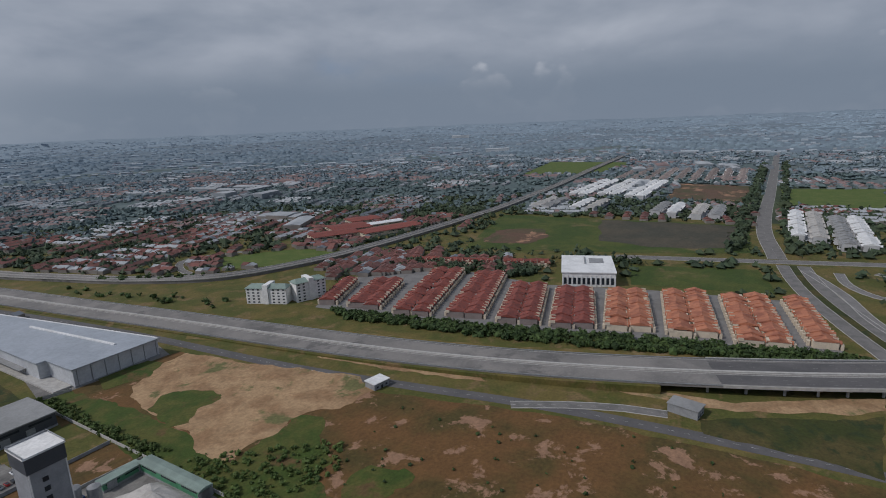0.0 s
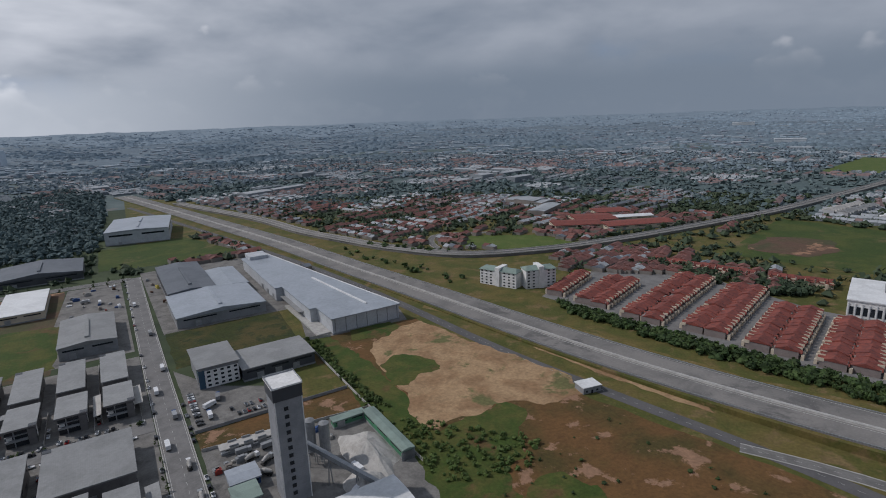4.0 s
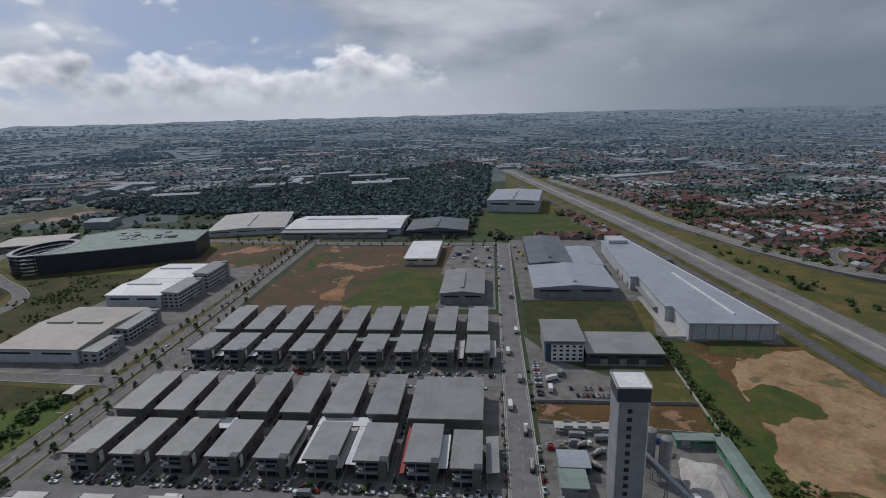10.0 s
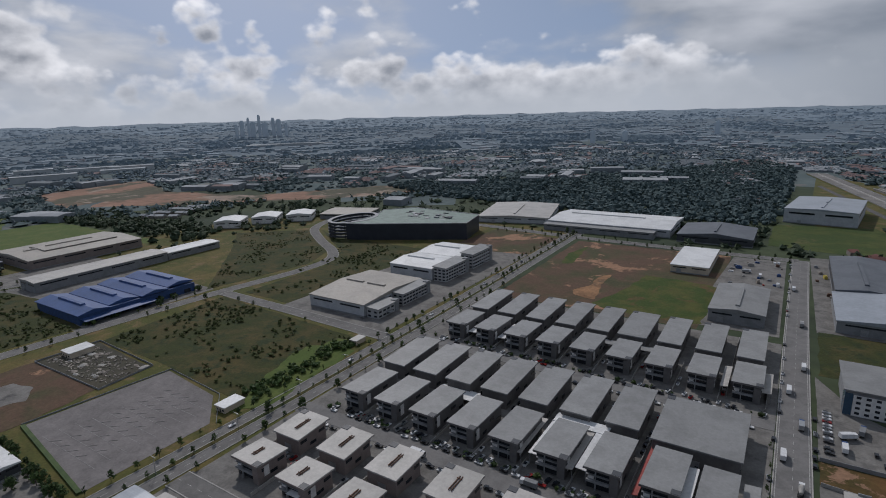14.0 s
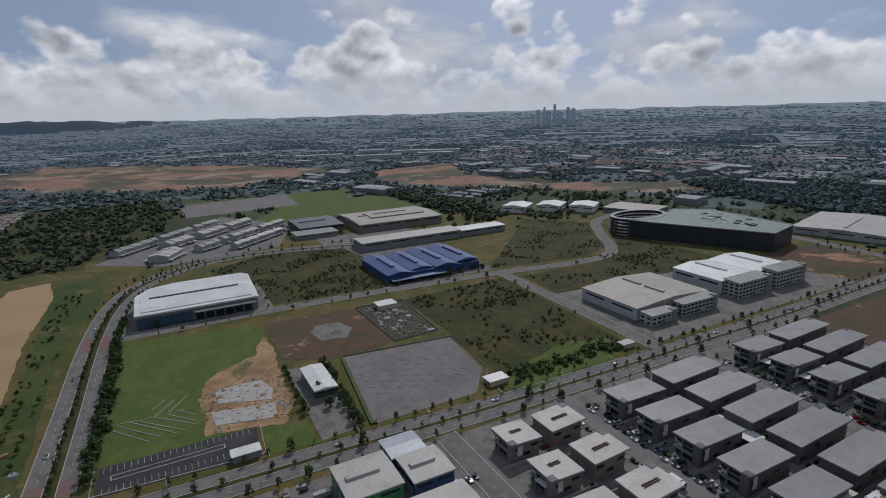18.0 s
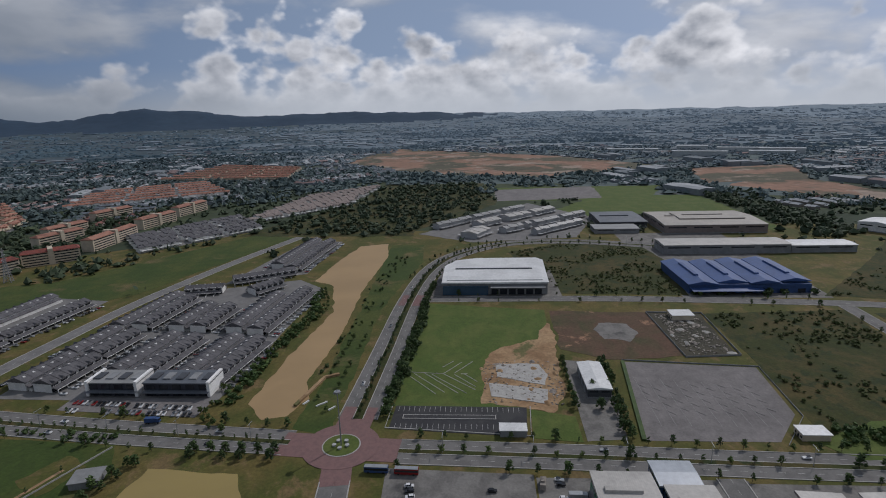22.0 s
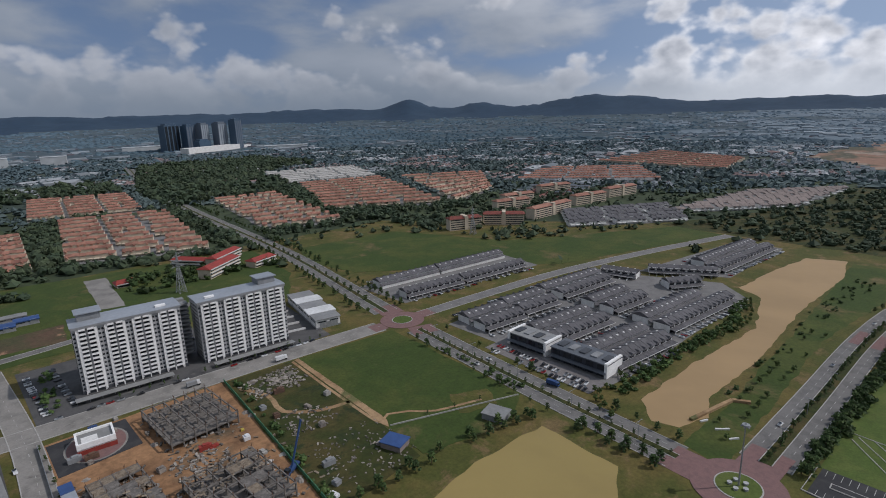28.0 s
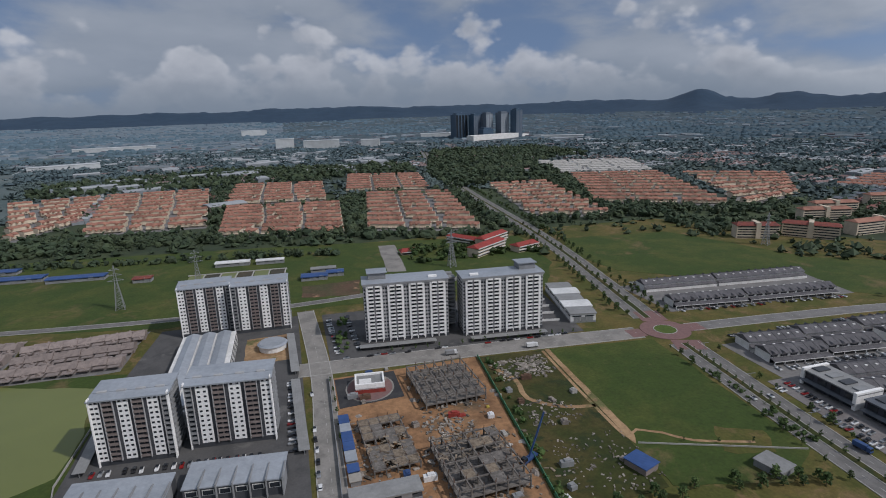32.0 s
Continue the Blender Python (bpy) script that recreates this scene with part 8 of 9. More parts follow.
def avenue(line, offsets, gap, kind=None, keep=1.0, label="small round crowned street tree", size=None):
    total, nxt = 0.0, gap / 2
    for a, b in zip(line, line[1:]):
        d = b - a
        u = d.normalized()
        while nxt < total + d.length:
            q = a + u * (nxt - total)
            for o in offsets:
                if tree_rnd.random() < keep:
                    tree(q.x + u.y * o + tree_rnd.uniform(-0.6, 0.6), q.y - u.x * o + tree_rnd.uniform(-0.6, 0.6), kind, label, size=size)
            nxt += gap
        total += d.length


avenue(blvd_north, (0, 12.2), 11, None, 0.85)
avenue(blvd_north[30:], (-12.5,), 13, None, 0.8)
avenue(blvd_south, (0,), 6.5, 1, 0.95, "slim dark columnar street tree")
avenue(blvd_south, (-13, 13.5), 12, None, 0.8)
avenue(blvd_west[:42], (0,), 7, 0, 0.95)
avenue(blvd_west[:24], (13.5, 15.5), 7, 2, 0.9, "dense round tree in a belt along the boulevard")
avenue(blvd_west[24:], (-13, 13), 12, 0, 0.8)
avenue(rd_south, (-17, 17), 12, 2, 0.8)
avenue(rd_south[:34], (0, -12.5, 12.5), 15, None, 0.8)
avenue(smooth([(-441, 0), (-441, 83), (-438, 177), (-427, 310)]), (-8, 8), 17, None, 0.6)
avenue(smooth([(-420, 317), (-222, 308)]), (8,), 22, None, 0.6)
avenue(smooth([(-320, 678), (30, 660)]), (9, -9), 14, 0, 0.8)
avenue(smooth([(-232, -106), (-252, -128), (-300, -124), (-330, -118), (-411, -104), (-470, -120)]), (0, 3), 9, 3, 0.8, "light green bank tree by the pond")
avenue(smooth([(-250, -62), (-330, -60), (-430, -58)]), (-6, 3), 14, 3, 0.6, "light green tree on the mown bank")
avenue(smooth([(-212, -136), (-160, -148), (-105, -148)]), (0, 4), 9, 2, 0.8, "dense round tree beside the square pond")
avenue(smooth([(-214, -70), (-214, -130)]), (0, 5), 8, 2, 0.85, "dense round tree beside the square pond")
avenue(smooth([(-322, 105), (-234, 100)]), (0, 3), 7, 2, 0.85, "dense round tree beside the bleached car park")
avenue(smooth([(-322, 79), (-262, 77)]), (0,), 8, 2, 0.8, "dense round tree beside the long shed")
avenue(smooth([(-40, -326), (-190, -312)]), (0,), 8, 1, 0.8, "small clipped forecourt tree")
avenue(smooth([(-18, -300), (-18, -200)]), (0,), 12, 1, 0.7, "small roadside tree beside the site")
avenue(smooth([(22, 180), (21, 300)]), (0,), 9, 1, 0.6, "small roadside tree by the estate road")
avenue(smooth([(-150, -188), (-232, -160)]), (0,), 16, 1, 0.5, "small tree on the meadow's edge")
tree(-280, 90, 4, "tall wide crowned tree in the concrete drive", size=0.8)
tree(-262, 91, 4, "tall wide crowned tree in the concrete drive", size=0.7)

far_trees = thing("trees_along_streets", None, "many small street trees along the far roads", "trees", kind="stuff")
for k, spots in MANY.items():
    for j, nm in ((0, "trunks"), (1, "crowns")):
        me, s = TREE[k][j], Solid()
        verts, faces = [tuple(v.co) for v in me.vertices], [tuple(p.vertices) for p in me.polygons]
        for x, y, t, z in spots:
            c, d = math.cos(t) * z, math.sin(t) * z
            s.faces([(x + c * a - d * b, y + d * a + c * b, 0.05 + z * e) for a, b, e in verts], faces)
        part(nm, s, me.materials[0], far_trees)["kind"] = "stuff"


def wood(name, poly, gap, size, seed, label, material=WOODS, skip=0.12, tall=0.9, drift=0.0):
    """A stand of trees, too many to count: uneven crowns close together."""
    rnd = random.Random(seed)
    s = Solid()
    xs, ys = [p[0] for p in poly], [p[1] for p in poly]
    for i in range(int((max(xs) - min(xs)) / gap) + 1):
        for j in range(int((max(ys) - min(ys)) / gap) + 1):
            x, y = min(xs) + i * gap + rnd.uniform(-0.6, 0.6) * gap, min(ys) + j * gap + rnd.uniform(-0.6, 0.6) * gap
            if inside(x, y, poly) and rnd.random() > skip + drift * noise.noise(Vector((x / 34, y / 34, seed))):
                r = size * rnd.uniform(0.55, 1.3)
                near = x * x + y * y < 620 ** 2
                clump(s, rnd, x, y, rise(x, y) + r * 0.65, r, tall, 0.4, 9 if near else 4)
                for _ in range(3 if near and r > 1.2 else 1 if r > 2.4 else 0):
                    clump(s, rnd, x + rnd.uniform(-r, r) * 0.8, y + rnd.uniform(-r, r) * 0.8, rise(x, y) + r * rnd.uniform(0.7, 1.45), r * rnd.uniform(0.35, 0.6), tall, 0.45, 6 if near else 3)
    take(poly)
    return whole(name, s, material, label, "woodland", kind="stuff")


LEAFSCRUB = paint("dusty scrub leaves", (0.048, 0.066, 0.016), (0.072, 0.082, 0.024), 0.1, 0.85, grain=1.0, island=0.5)
# MIDWOODS, NORTHWOOD: leaf colours blued and lightened in place of haze
MIDWOODS = paint("haze-tinted woodland", (0.068, 0.095, 0.094), (0.084, 0.112, 0.106), 0.015, 0.92, grain=0.1, island=0.3)
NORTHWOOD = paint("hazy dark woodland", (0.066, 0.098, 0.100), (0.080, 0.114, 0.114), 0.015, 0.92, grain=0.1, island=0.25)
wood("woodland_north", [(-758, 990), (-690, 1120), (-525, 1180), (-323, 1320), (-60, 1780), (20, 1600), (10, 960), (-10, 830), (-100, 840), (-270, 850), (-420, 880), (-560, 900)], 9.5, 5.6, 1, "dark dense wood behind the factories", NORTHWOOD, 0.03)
wood("woodland_west", [(-720, -270), (-690, -75), (-800, -40), (-860, 30), (-1200, 30), (-1180, -180), (-960, -180), (-800, -260)], 9, 4.2, 2, "dark wood and scrub beyond the pond", WOODS, 0.48, 0.8, 1.3)
wood("tree_belt_motorway", [(330, 300), (343, 336), (350, 262), (364, 190), (384, 100), (398, 40), (418, -58), (404, -64), (380, 30), (358, 110), (342, 200)], 3.4, 2.7, 3, "green hedge of trees before the red terraces", LEAF, 0.1)
wood("tree_belt_terraces", [(486, 320), (508, 366), (530, 258), (548, 206), (504, 210), (500, 250)], 6.5, 4.2, 4, "dark trees behind the red terraces", WOODS, 0.15)
wood("tree_belt_hall", [(576, 205), (600, 200), (610, 150), (600, 128), (586, 150)], 6, 4.0, 5, "dark trees beside the white hall", WOODS)
wood("tree_belt_fence", [(128, 250), (131, 384), (139, 384), (136, 300), (140, 252)], 2.8, 1.5, 6, "green thicket along the sand field", LEAFPALE, 0.25)
wood("thicket_near", [(128, 180), (128, 250), (146, 236), (170, 205), (190, 180), (165, 165)], 3.0, 1.3, 7, "low green thicket on the heath", LEAFPALE, 0.45)
wood("hedge_boulevard", [(-262, -24), (-262, -28), (-425, -20), (-425, -14), (-300, -18)], 3.6, 2.2, 8, "clipped green hedge beside the boulevard", LEAF, 0.1)
wood("tree_belt_highway_north", [(540, 470), (700, 460), (960, 448), (960, 456), (700, 470), (545, 482)], 7, 4.5, 10, "roadside trees along the highway", WOODS, 0.3)
wood("tree_belt_avenue", [(700, 26), (880, 30), (1900, 26), (1900, 40), (880, 44), (700, 40)], 9, 6, 11, "roadside trees along the straight avenue", WOODS, 0.1)
wood("tree_belt_avenue_south", [(700, -22), (880, -10), (1900, -14), (1900, -24), (880, -18), (700, -34)], 9, 6, 12, "roadside trees along the straight avenue", WOODS, 0.2)
wood("tree_belt_loop", [(300, 640), (340, 560), (380, 520), (388, 528), (350, 575), (312, 650)], 7, 3.5, 13, "scattered trees along the ramp", LEAF, 0.5)
wood("tree_belt_verge", [(250, 640), (270, 560), (295, 440), (325, 420), (300, 540), (275, 650)], 9, 2.6, 14, "scattered bushes on the motorway verge", LEAF, 0.6)
wood("tree_belt_estate_a", [(-245, -640), (-284, -640), (-318, -1020), (-296, -1010)], 9, 5, 15, "dark trees along the avenue between estates", WOODS, 0.15)
wood("tree_belt_estate_b", [(-446, -640), (-470, -740), (-604, -1100), (-512, -1030), (-444, -680)], 9, 6.5, 16, "dark trees between orange estates", WOODS, 0.2)
wood("tree_belt_estate_c", [(-70, -680), (-96, -700), (-140, -1010), (-86, -960)], 9, 5.5, 17, "dark trees between orange estates", WOODS, 0.2)
wood("tree_belt_estate_d", [(92, -720), (110, -800), (150, -1200), (104, -1260), (100, -960)], 9, 5.5, 18, "dark trees between orange estates", WOODS, 0.25)
wood("tree_belt_estate_e", [(460, -700), (100, -700), (-66, -660), (-240, -610), (-236, -632), (-90, -690), (90, -732), (270, -800), (460, -800)], 9, 5.5, 19, "dark trees before the orange estates", WOODS, 0.2)
wood("tree_belt_estate_f", [(-300, -640), (-440, -640), (-640, -600), (-760, -620), (-760, -640), (-640, -640), (-470, -740), (-440, -652), (-330, -690)], 9, 5.5, 20, "dark trees before the orange estates", WOODS, 0.2)
wood("woodland_south", [(-300, -1010), (-390, -1030), (-500, -1020), (-600, -1100), (-650, -1380), (-900, -1500), (-900, -1900), (-500, -1900), (-330, -1300)], 13, 8, 21, "dark wood between the estates and towers", WOODS, 0.3)
wood("woodland_south_east", [(110, -1260), (-70, -1225), (-142, -1330), (-300, -1270), (-330, -1500), (100, -1600), (520, -1450), (500, -1200)], 14, 8, 22, "dark wood behind the orange estates", WOODS, 0.35)
wood("tree_belt_flats", [(-470, -600), (-640, -560), (-760, -600), (-960, -520), (-960, -500), (-740, -500), (-620, -490), (-560, -520), (-480, -520)], 9, 5, 23, "dark trees round the walk-up flats", WOODS, 0.45)
wood("bushes_green_plot", [(-402, 204), (-410, 308), (-236, 292), (-230, 198), (-325, 204)], 3.8, 1.2, 24, "scattered bushes on the wild plot", LEAFSCRUB, 0.74, 0.65, -1.5)
wood("bushes_boulevard_plot", [(-245, 198), (-245, 290), (-232, 290), (-230, 198)], 4.5, 2.2, 25, "green thicket along the boulevard", LEAF, 0.2, 0.8)
wood("bushes_west_plot", [(-458, 98), (-598, 64), (-636, 120), (-622, 210), (-560, 218), (-450, 200)], 3.8, 1.2, 26, "scattered bushes behind the white factory", LEAFSCRUB, 0.78, 0.65, -1.5)
wood("bushes_bend", [(-556, 430), (-446, 320), (-428, 428), (-446, 474), (-556, 550), (-630, 500)], 3.8, 1.2, 27, "scattered bushes inside the road bend", LEAFSCRUB, 0.78, 0.65, -1.5)
wood("bushes_black", [(-404, 332), (-350, 330), (-336, 530), (-500, 540), (-428, 480)], 3.8, 1.2, 28, "scattered bushes before the black building", LEAFSCRUB, 0.8, 0.65, -1.5)
wood("bushes_street", [(-452, 206), (-452, 320), (-446, 320), (-446, 206)], 6, 2.6, 29, "roadside bushes before the blue factory", LEAF, 0.4)
wood("tree_belt_pond", [(-262, -113), (-330, -112), (-405, -103), (-468, -117), (-468, -126), (-405, -113), (-330, -121), (-262, -124)], 3.6, 1.9, 44, "dark shrubs between the terraces and the long pond", LEAF, 0.3)
wood("hedge_meadow", [(-226, -166), (-233, -240), (-238, -240), (-232, -160)], 3.2, 1.5, 45, "dark hedge between the meadow and the boulevard", LEAF, 0.3)
wood("bushes_forecourt", [(-24, -325), (-30, -402), (-38, -402), (-32, -325)], 4.5, 1.8, 46, "dark trees on the apartment forecourt", LEAF, 0.3)
wood("bushes_junk", [(-114, -294), (-118, -294), (-102, -155), (-96, -155)], 4, 1.6, 30, "green weeds along the site fence", LEAF, 0.3)
wood("bushes_heath", [(140, 200), (230, 190), (262, 90), (266, -120), (160, -120), (90, 60), (110, 150)], 9, 0.9, 31, "low dark bushes on the heath", LEAF, 0.72, 0.8, -0.7)
wood("bushes_unit_fronts", [(-192, 214), (18, 211), (18, 216), (-192, 219)], 3.2, 1.1, 41, "clipped shrubs before the factory fronts", LEAF, 0.6)
wood("bushes_unit_fronts_far", [(-192, 326), (18, 320), (18, 324), (-192, 330)], 3.2, 1.1, 42, "clipped shrubs before the factory fronts", LEAF, 0.6)
wood("bushes_pond_bank", [(-250, -74), (-300, -68), (-430, -66), (-580, -50), (-600, -66), (-470, -76), (-300, -74)], 5, 1.3, 43, "small bushes on the pond bank", LEAF, 0.7)
wood("tree_belt_canal", [(-60, -600), (420, -690), (420, -672), (-60, -585)], 8, 4, 32, "dark trees along the canal", WOODS, 0.25)
wood("tree_belt_school", [(-120, -520), (-260, -520), (-262, -535), (-250, -600), (-120, -580)], 8, 3.8, 33, "dark trees round the school", LEAF, 0.45)
wood("tree_belt_plateau", [(-640, 440), (-700, 500), (-860, 500), (-1000, 440), (-1000, 425), (-700, 425)], 10, 5, 34, "dark trees beyond the green field", WOODS, 0.2)


def scatter(name, zones, seed, label, material, tall=0.8):
    rnd = random.Random(seed)
    s = Solid()
    for az0, az1, r0, r1, count, size in zones:
        for _ in range(count):
            az, r = radians(rnd.uniform(az0, az1)), math.sqrt(rnd.uniform(r0 * r0, r1 * r1))
            cx, cy = -r * math.sin(az), r * math.cos(az)
            for k in range(rnd.randint(3, 9)):
                x, y = cx + rnd.gauss(0, 22), cy + rnd.gauss(0, 22)
                if free(x, y):
                    q = size * rnd.uniform(0.6, 1.3)
                    clump(s, rnd, x, y, rise(x, y) + q * 0.6 * tall, q * 1.1, tall, 0.4, 3, True)
    return whole(name, s, material, label, "trees", kind="stuff")


scatter("trees_scattered_near", [(-100, 10, 560, 1150, 1100, 5.0), (20, 110, 700, 1150, 260, 5.0), (108, 203, 560, 1150, 360, 5.0)], 51, "scattered trees among the nearer houses", WOODS)
# far trees: haze painted into the leaves, palest in the farther northern ring
NORTHWOODS = paint("haze-paled woodland", (0.088, 0.122, 0.124), (0.108, 0.144, 0.140), 0.015, 0.92, grain=0.1, island=0.25)
NORTHWOODSFAR = paint("haze-faded far woodland", (0.148, 0.188, 0.212), (0.168, 0.210, 0.232), 0.015, 0.92, grain=0.1, island=0.2)
SOUTHWOODSFAR = paint("haze-blued woodland", (0.072, 0.104, 0.116), (0.086, 0.120, 0.130), 0.015, 0.92, grain=0.1, island=0.25)
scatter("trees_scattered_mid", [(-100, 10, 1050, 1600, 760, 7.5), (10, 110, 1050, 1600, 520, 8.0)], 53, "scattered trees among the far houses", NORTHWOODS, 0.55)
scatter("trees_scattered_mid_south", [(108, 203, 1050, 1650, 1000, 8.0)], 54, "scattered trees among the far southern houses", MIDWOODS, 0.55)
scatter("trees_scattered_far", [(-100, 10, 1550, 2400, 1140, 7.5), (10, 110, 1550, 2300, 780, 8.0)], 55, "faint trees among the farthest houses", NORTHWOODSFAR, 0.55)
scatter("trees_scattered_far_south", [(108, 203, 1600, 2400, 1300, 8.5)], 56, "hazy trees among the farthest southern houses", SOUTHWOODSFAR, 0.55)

# ---------------------------------------------------------------- vehicles
def car_meshes(paint_mat, long=4.3, van=False):
    w, h = 0.86, 0.95
    body = Solid()
    half = long / 2
    body.faces([(-half, -w, 0.3), (half, -w, 0.3), (half, w, 0.3), (-half, w, 0.3), (-half + 0.08, -w, 0.85), (half - 0.15, -w, 0.72), (half - 0.15, w, 0.72), (-half + 0.08, w, 0.85)],
               [(3, 2, 1, 0), (4, 5, 6, 7), (0, 1, 5, 4), (1, 2, 6, 5), (2, 3, 7, 6), (3, 0, 4, 7)])
    f0, f1 = (-half + 0.15, half * 0.62) if van else (-half + 0.35, half * 0.45)
    t = 1.75 if van else 1.38
    cabin = Solid().faces([(f0, -w + 0.05, 0.82), (f1, -w + 0.05, 0.76), (f1, w - 0.05, 0.76), (f0, w - 0.05, 0.82), (f0 + 0.25, -w + 0.16, t), (f1 - 0.6, -w + 0.16, t), (f1 - 0.6, w - 0.16, t), (f0 + 0.25, w - 0.16, t)],
                          [(0, 1, 5, 4), (1, 2, 6, 5), (2, 3, 7, 6), (3, 0, 4, 7)])
    roof = Solid().box(f0 + 0.22, -w + 0.14, t, f1 - 0.57, w - 0.14, t + 0.06)
    return body.mesh("body", paint_mat), cabin.mesh("windows", GLASS), roof.mesh("roof_panel", paint_mat)


WHEEL = Solid().tube(0, 0, -0.11, 0.11, 0.32, n=10).mesh("wheel", BLACK)
PAINTS = (("white", CARWHITE, 5), ("silver", CARSILVER, 4), ("black", CARDARK, 4), ("dark red", CARRED, 1), ("blue", BLUEPAINT, 1))
CARS = []
for name, mat, weight in PAINTS:
    for van in (False, True):
        ob = thing("van" if van else "car", place(-500, -5000), f"{name} parked {'van' if van else 'saloon car'} beside the road", "car", "parked cars")
        body, cabin, roof = car_meshes(mat, 4.6 if van else 4.2, van)
        part("body", body, mat, ob)
        part("windows", cabin, GLASS, ob)
        part("roof_panel", roof, mat, ob)
        for x in (-1.3, 1.35):
            for y in (-0.78, 0.78):
                part("wheel", WHEEL, BLACK, ob).matrix_basis = pose(x, y, 0.32, 90, 0, 0)
        CARS.append((ob, weight * (1 if van else 2)))
car_rnd = random.Random(31)
SPOTS = []


def park(x0, y0, x1, y1, gap, turn, keep=0.8, wobble=0.4):
    """A line of parked cars."""
    n = max(1, int(math.hypot(x1 - x0, y1 - y0) / gap))
    for i in range(n + 1):
        if car_rnd.random() < keep:
            SPOTS.append((x0 + (x1 - x0) * i / n + car_rnd.uniform(-wobble, wobble), y0 + (y1 - y0) * i / n + car_rnd.uniform(-wobble, wobble), turn + car_rnd.uniform(-4, 4)))


park(38.5, 150, 38.5, 330, 7.5, 90, 0.75)
park(21.5, 225, 21.5, 300, 8, 90, 0.6)
park(23.5, 330, 23.5, 660, 12, 90, 0.55)
park(-190, 213, 18, 212, 6, 0, 0.75)
park(-190, 200, 18, 197, 6, 0, 0.75)
park(-190, 324, 18, 318, 6.5, 0, 0.6)
park(-188, 217, 16, 215, 3.6, 80, 0.7, 1.2)
park(-186, 170, 18, 168, 3.4, 84, 0.6, 1.4)
park(-186, 328, 16, 323, 4.2, 80, 0.6, 1.2)
park(-190, 310, 18, 306, 6.5, 0, 0.55)
for i in range(8):
    park(-167 + 22.9 * i, 258, -167 + 22.9 * i, 300, 6, 90, 0.5)
    park(-166 + 23.1 * i, 336, -166 + 23.1 * i, 362, 6, 90, 0.45)
    park(-165 + 22.9 * i, 222, -165 + 22.9 * i, 250, 6, 90, 0.4)
park(-264, -208, -258, -134, 2.9, 5, 0.85, 0.15)
park(-255, -208, -252, -134, 2.9, 5, 0.7, 0.15)
park(62, 300, 90, 300, 2.8, 90, 0.85, 0.1)
park(62, 308, 90, 308, 2.8, 90, 0.8, 0.1)
park(44, 300, 44, 340, 3.2, 0, 0.8, 0.2)
park(-202, 60, -150, 60, 3.0, 90, 0.7, 0.2)
park(-168, 100, -168, 130, 3.2, 0, 0.7)
for xa, ya, xb, yb, sd in LANES:
    q = math.hypot(xb - xa, yb - ya)
    ux, uy = (xb - xa) / q, (yb - ya) / q
    k = 15.5 * sd
    park(xa + uy * k, ya - ux * k, xb + uy * k, yb - ux * k, 3.4, 90 + math.degrees(math.atan2(uy, ux)), 0.72, 0.4)
park(-30, -322, -180, -311, 5, 0, 0.55)
park(-64, -384, -160, -376, 3.2, 90, 0.7)
park(-196, -6, -150, 2, 3.4, 96, 0.7)
park(-198, 30, -150, 36, 4.0, 90, 0.6)
park(-24, -396, -26, -332, 3.2, 0, 0.8)
park(-38, -396, -40, -334, 3.2, 0, 0.8)
park(5, -300, 5, -230, 3.4, 0, 0.6)
park(10, -230, 92, -240, 3.4, 90, 0.6)
park(-6, -200, -6, -300, 9, 90, 0.6)
for line, o in ((blvd_north, 5.5), (blvd_south, 5.0), (blvd_west, -6.0), (blvd_south, -5.5)):
    for k in range(4, len(line) - 1, 9):
        d = line[k + 1] - line[k]
        u = d.normalized()
        SPOTS.append((line[k].x + u.y * o, line[k].y - u.x * o, math.degrees(math.atan2(d.y, d.x))))
car_rnd.shuffle(SPOTS)
SPOTS.sort(key=lambda q: math.hypot(q[0], q[1]))
bag = [ob for ob, n in CARS for _ in range(n)]
for x, y, t in SPOTS[:75]:
    copy_thing(car_rnd.choice(bag), place(x, y, t + car_rnd.choice((0, 180)), 0.3))
rest = thing("cars_parked_far", None, "many small parked cars along the far lanes", "cars", kind="stuff")
lots = {}
for x, y, t in SPOTS[75:]:
    pick = car_rnd.choice((CARWHITE, CARSILVER, CARDARK, CARWHITE, CARSILVER, CARDARK, CARDARK, CARWHITE, CARRED))
    c, d = math.cos(radians(t)), math.sin(radians(t))
    for key, me in ((pick, 0), (GLASS, 1), (pick, 2)):
        src = CARS[[p[1] for p in PAINTS].index(pick) * 2][0].children[me].data
        lots.setdefault(key, Solid()).faces([(x + c * v.co.x - d * v.co.y, y + d * v.co.x + c * v.co.y, v.co.z + 0.25) for v in src.vertices], [tuple(p.vertices) for p in src.polygons])
for mat, s in lots.items():
    part("car_bodies" if mat is not GLASS else "car_windows", s, mat, rest)["kind"] = "stuff"
for ob, _ in CARS:
    for o in list(ob.children_recursive):
        bpy.data.objects.remove(o)
    bpy.data.objects.remove(ob)


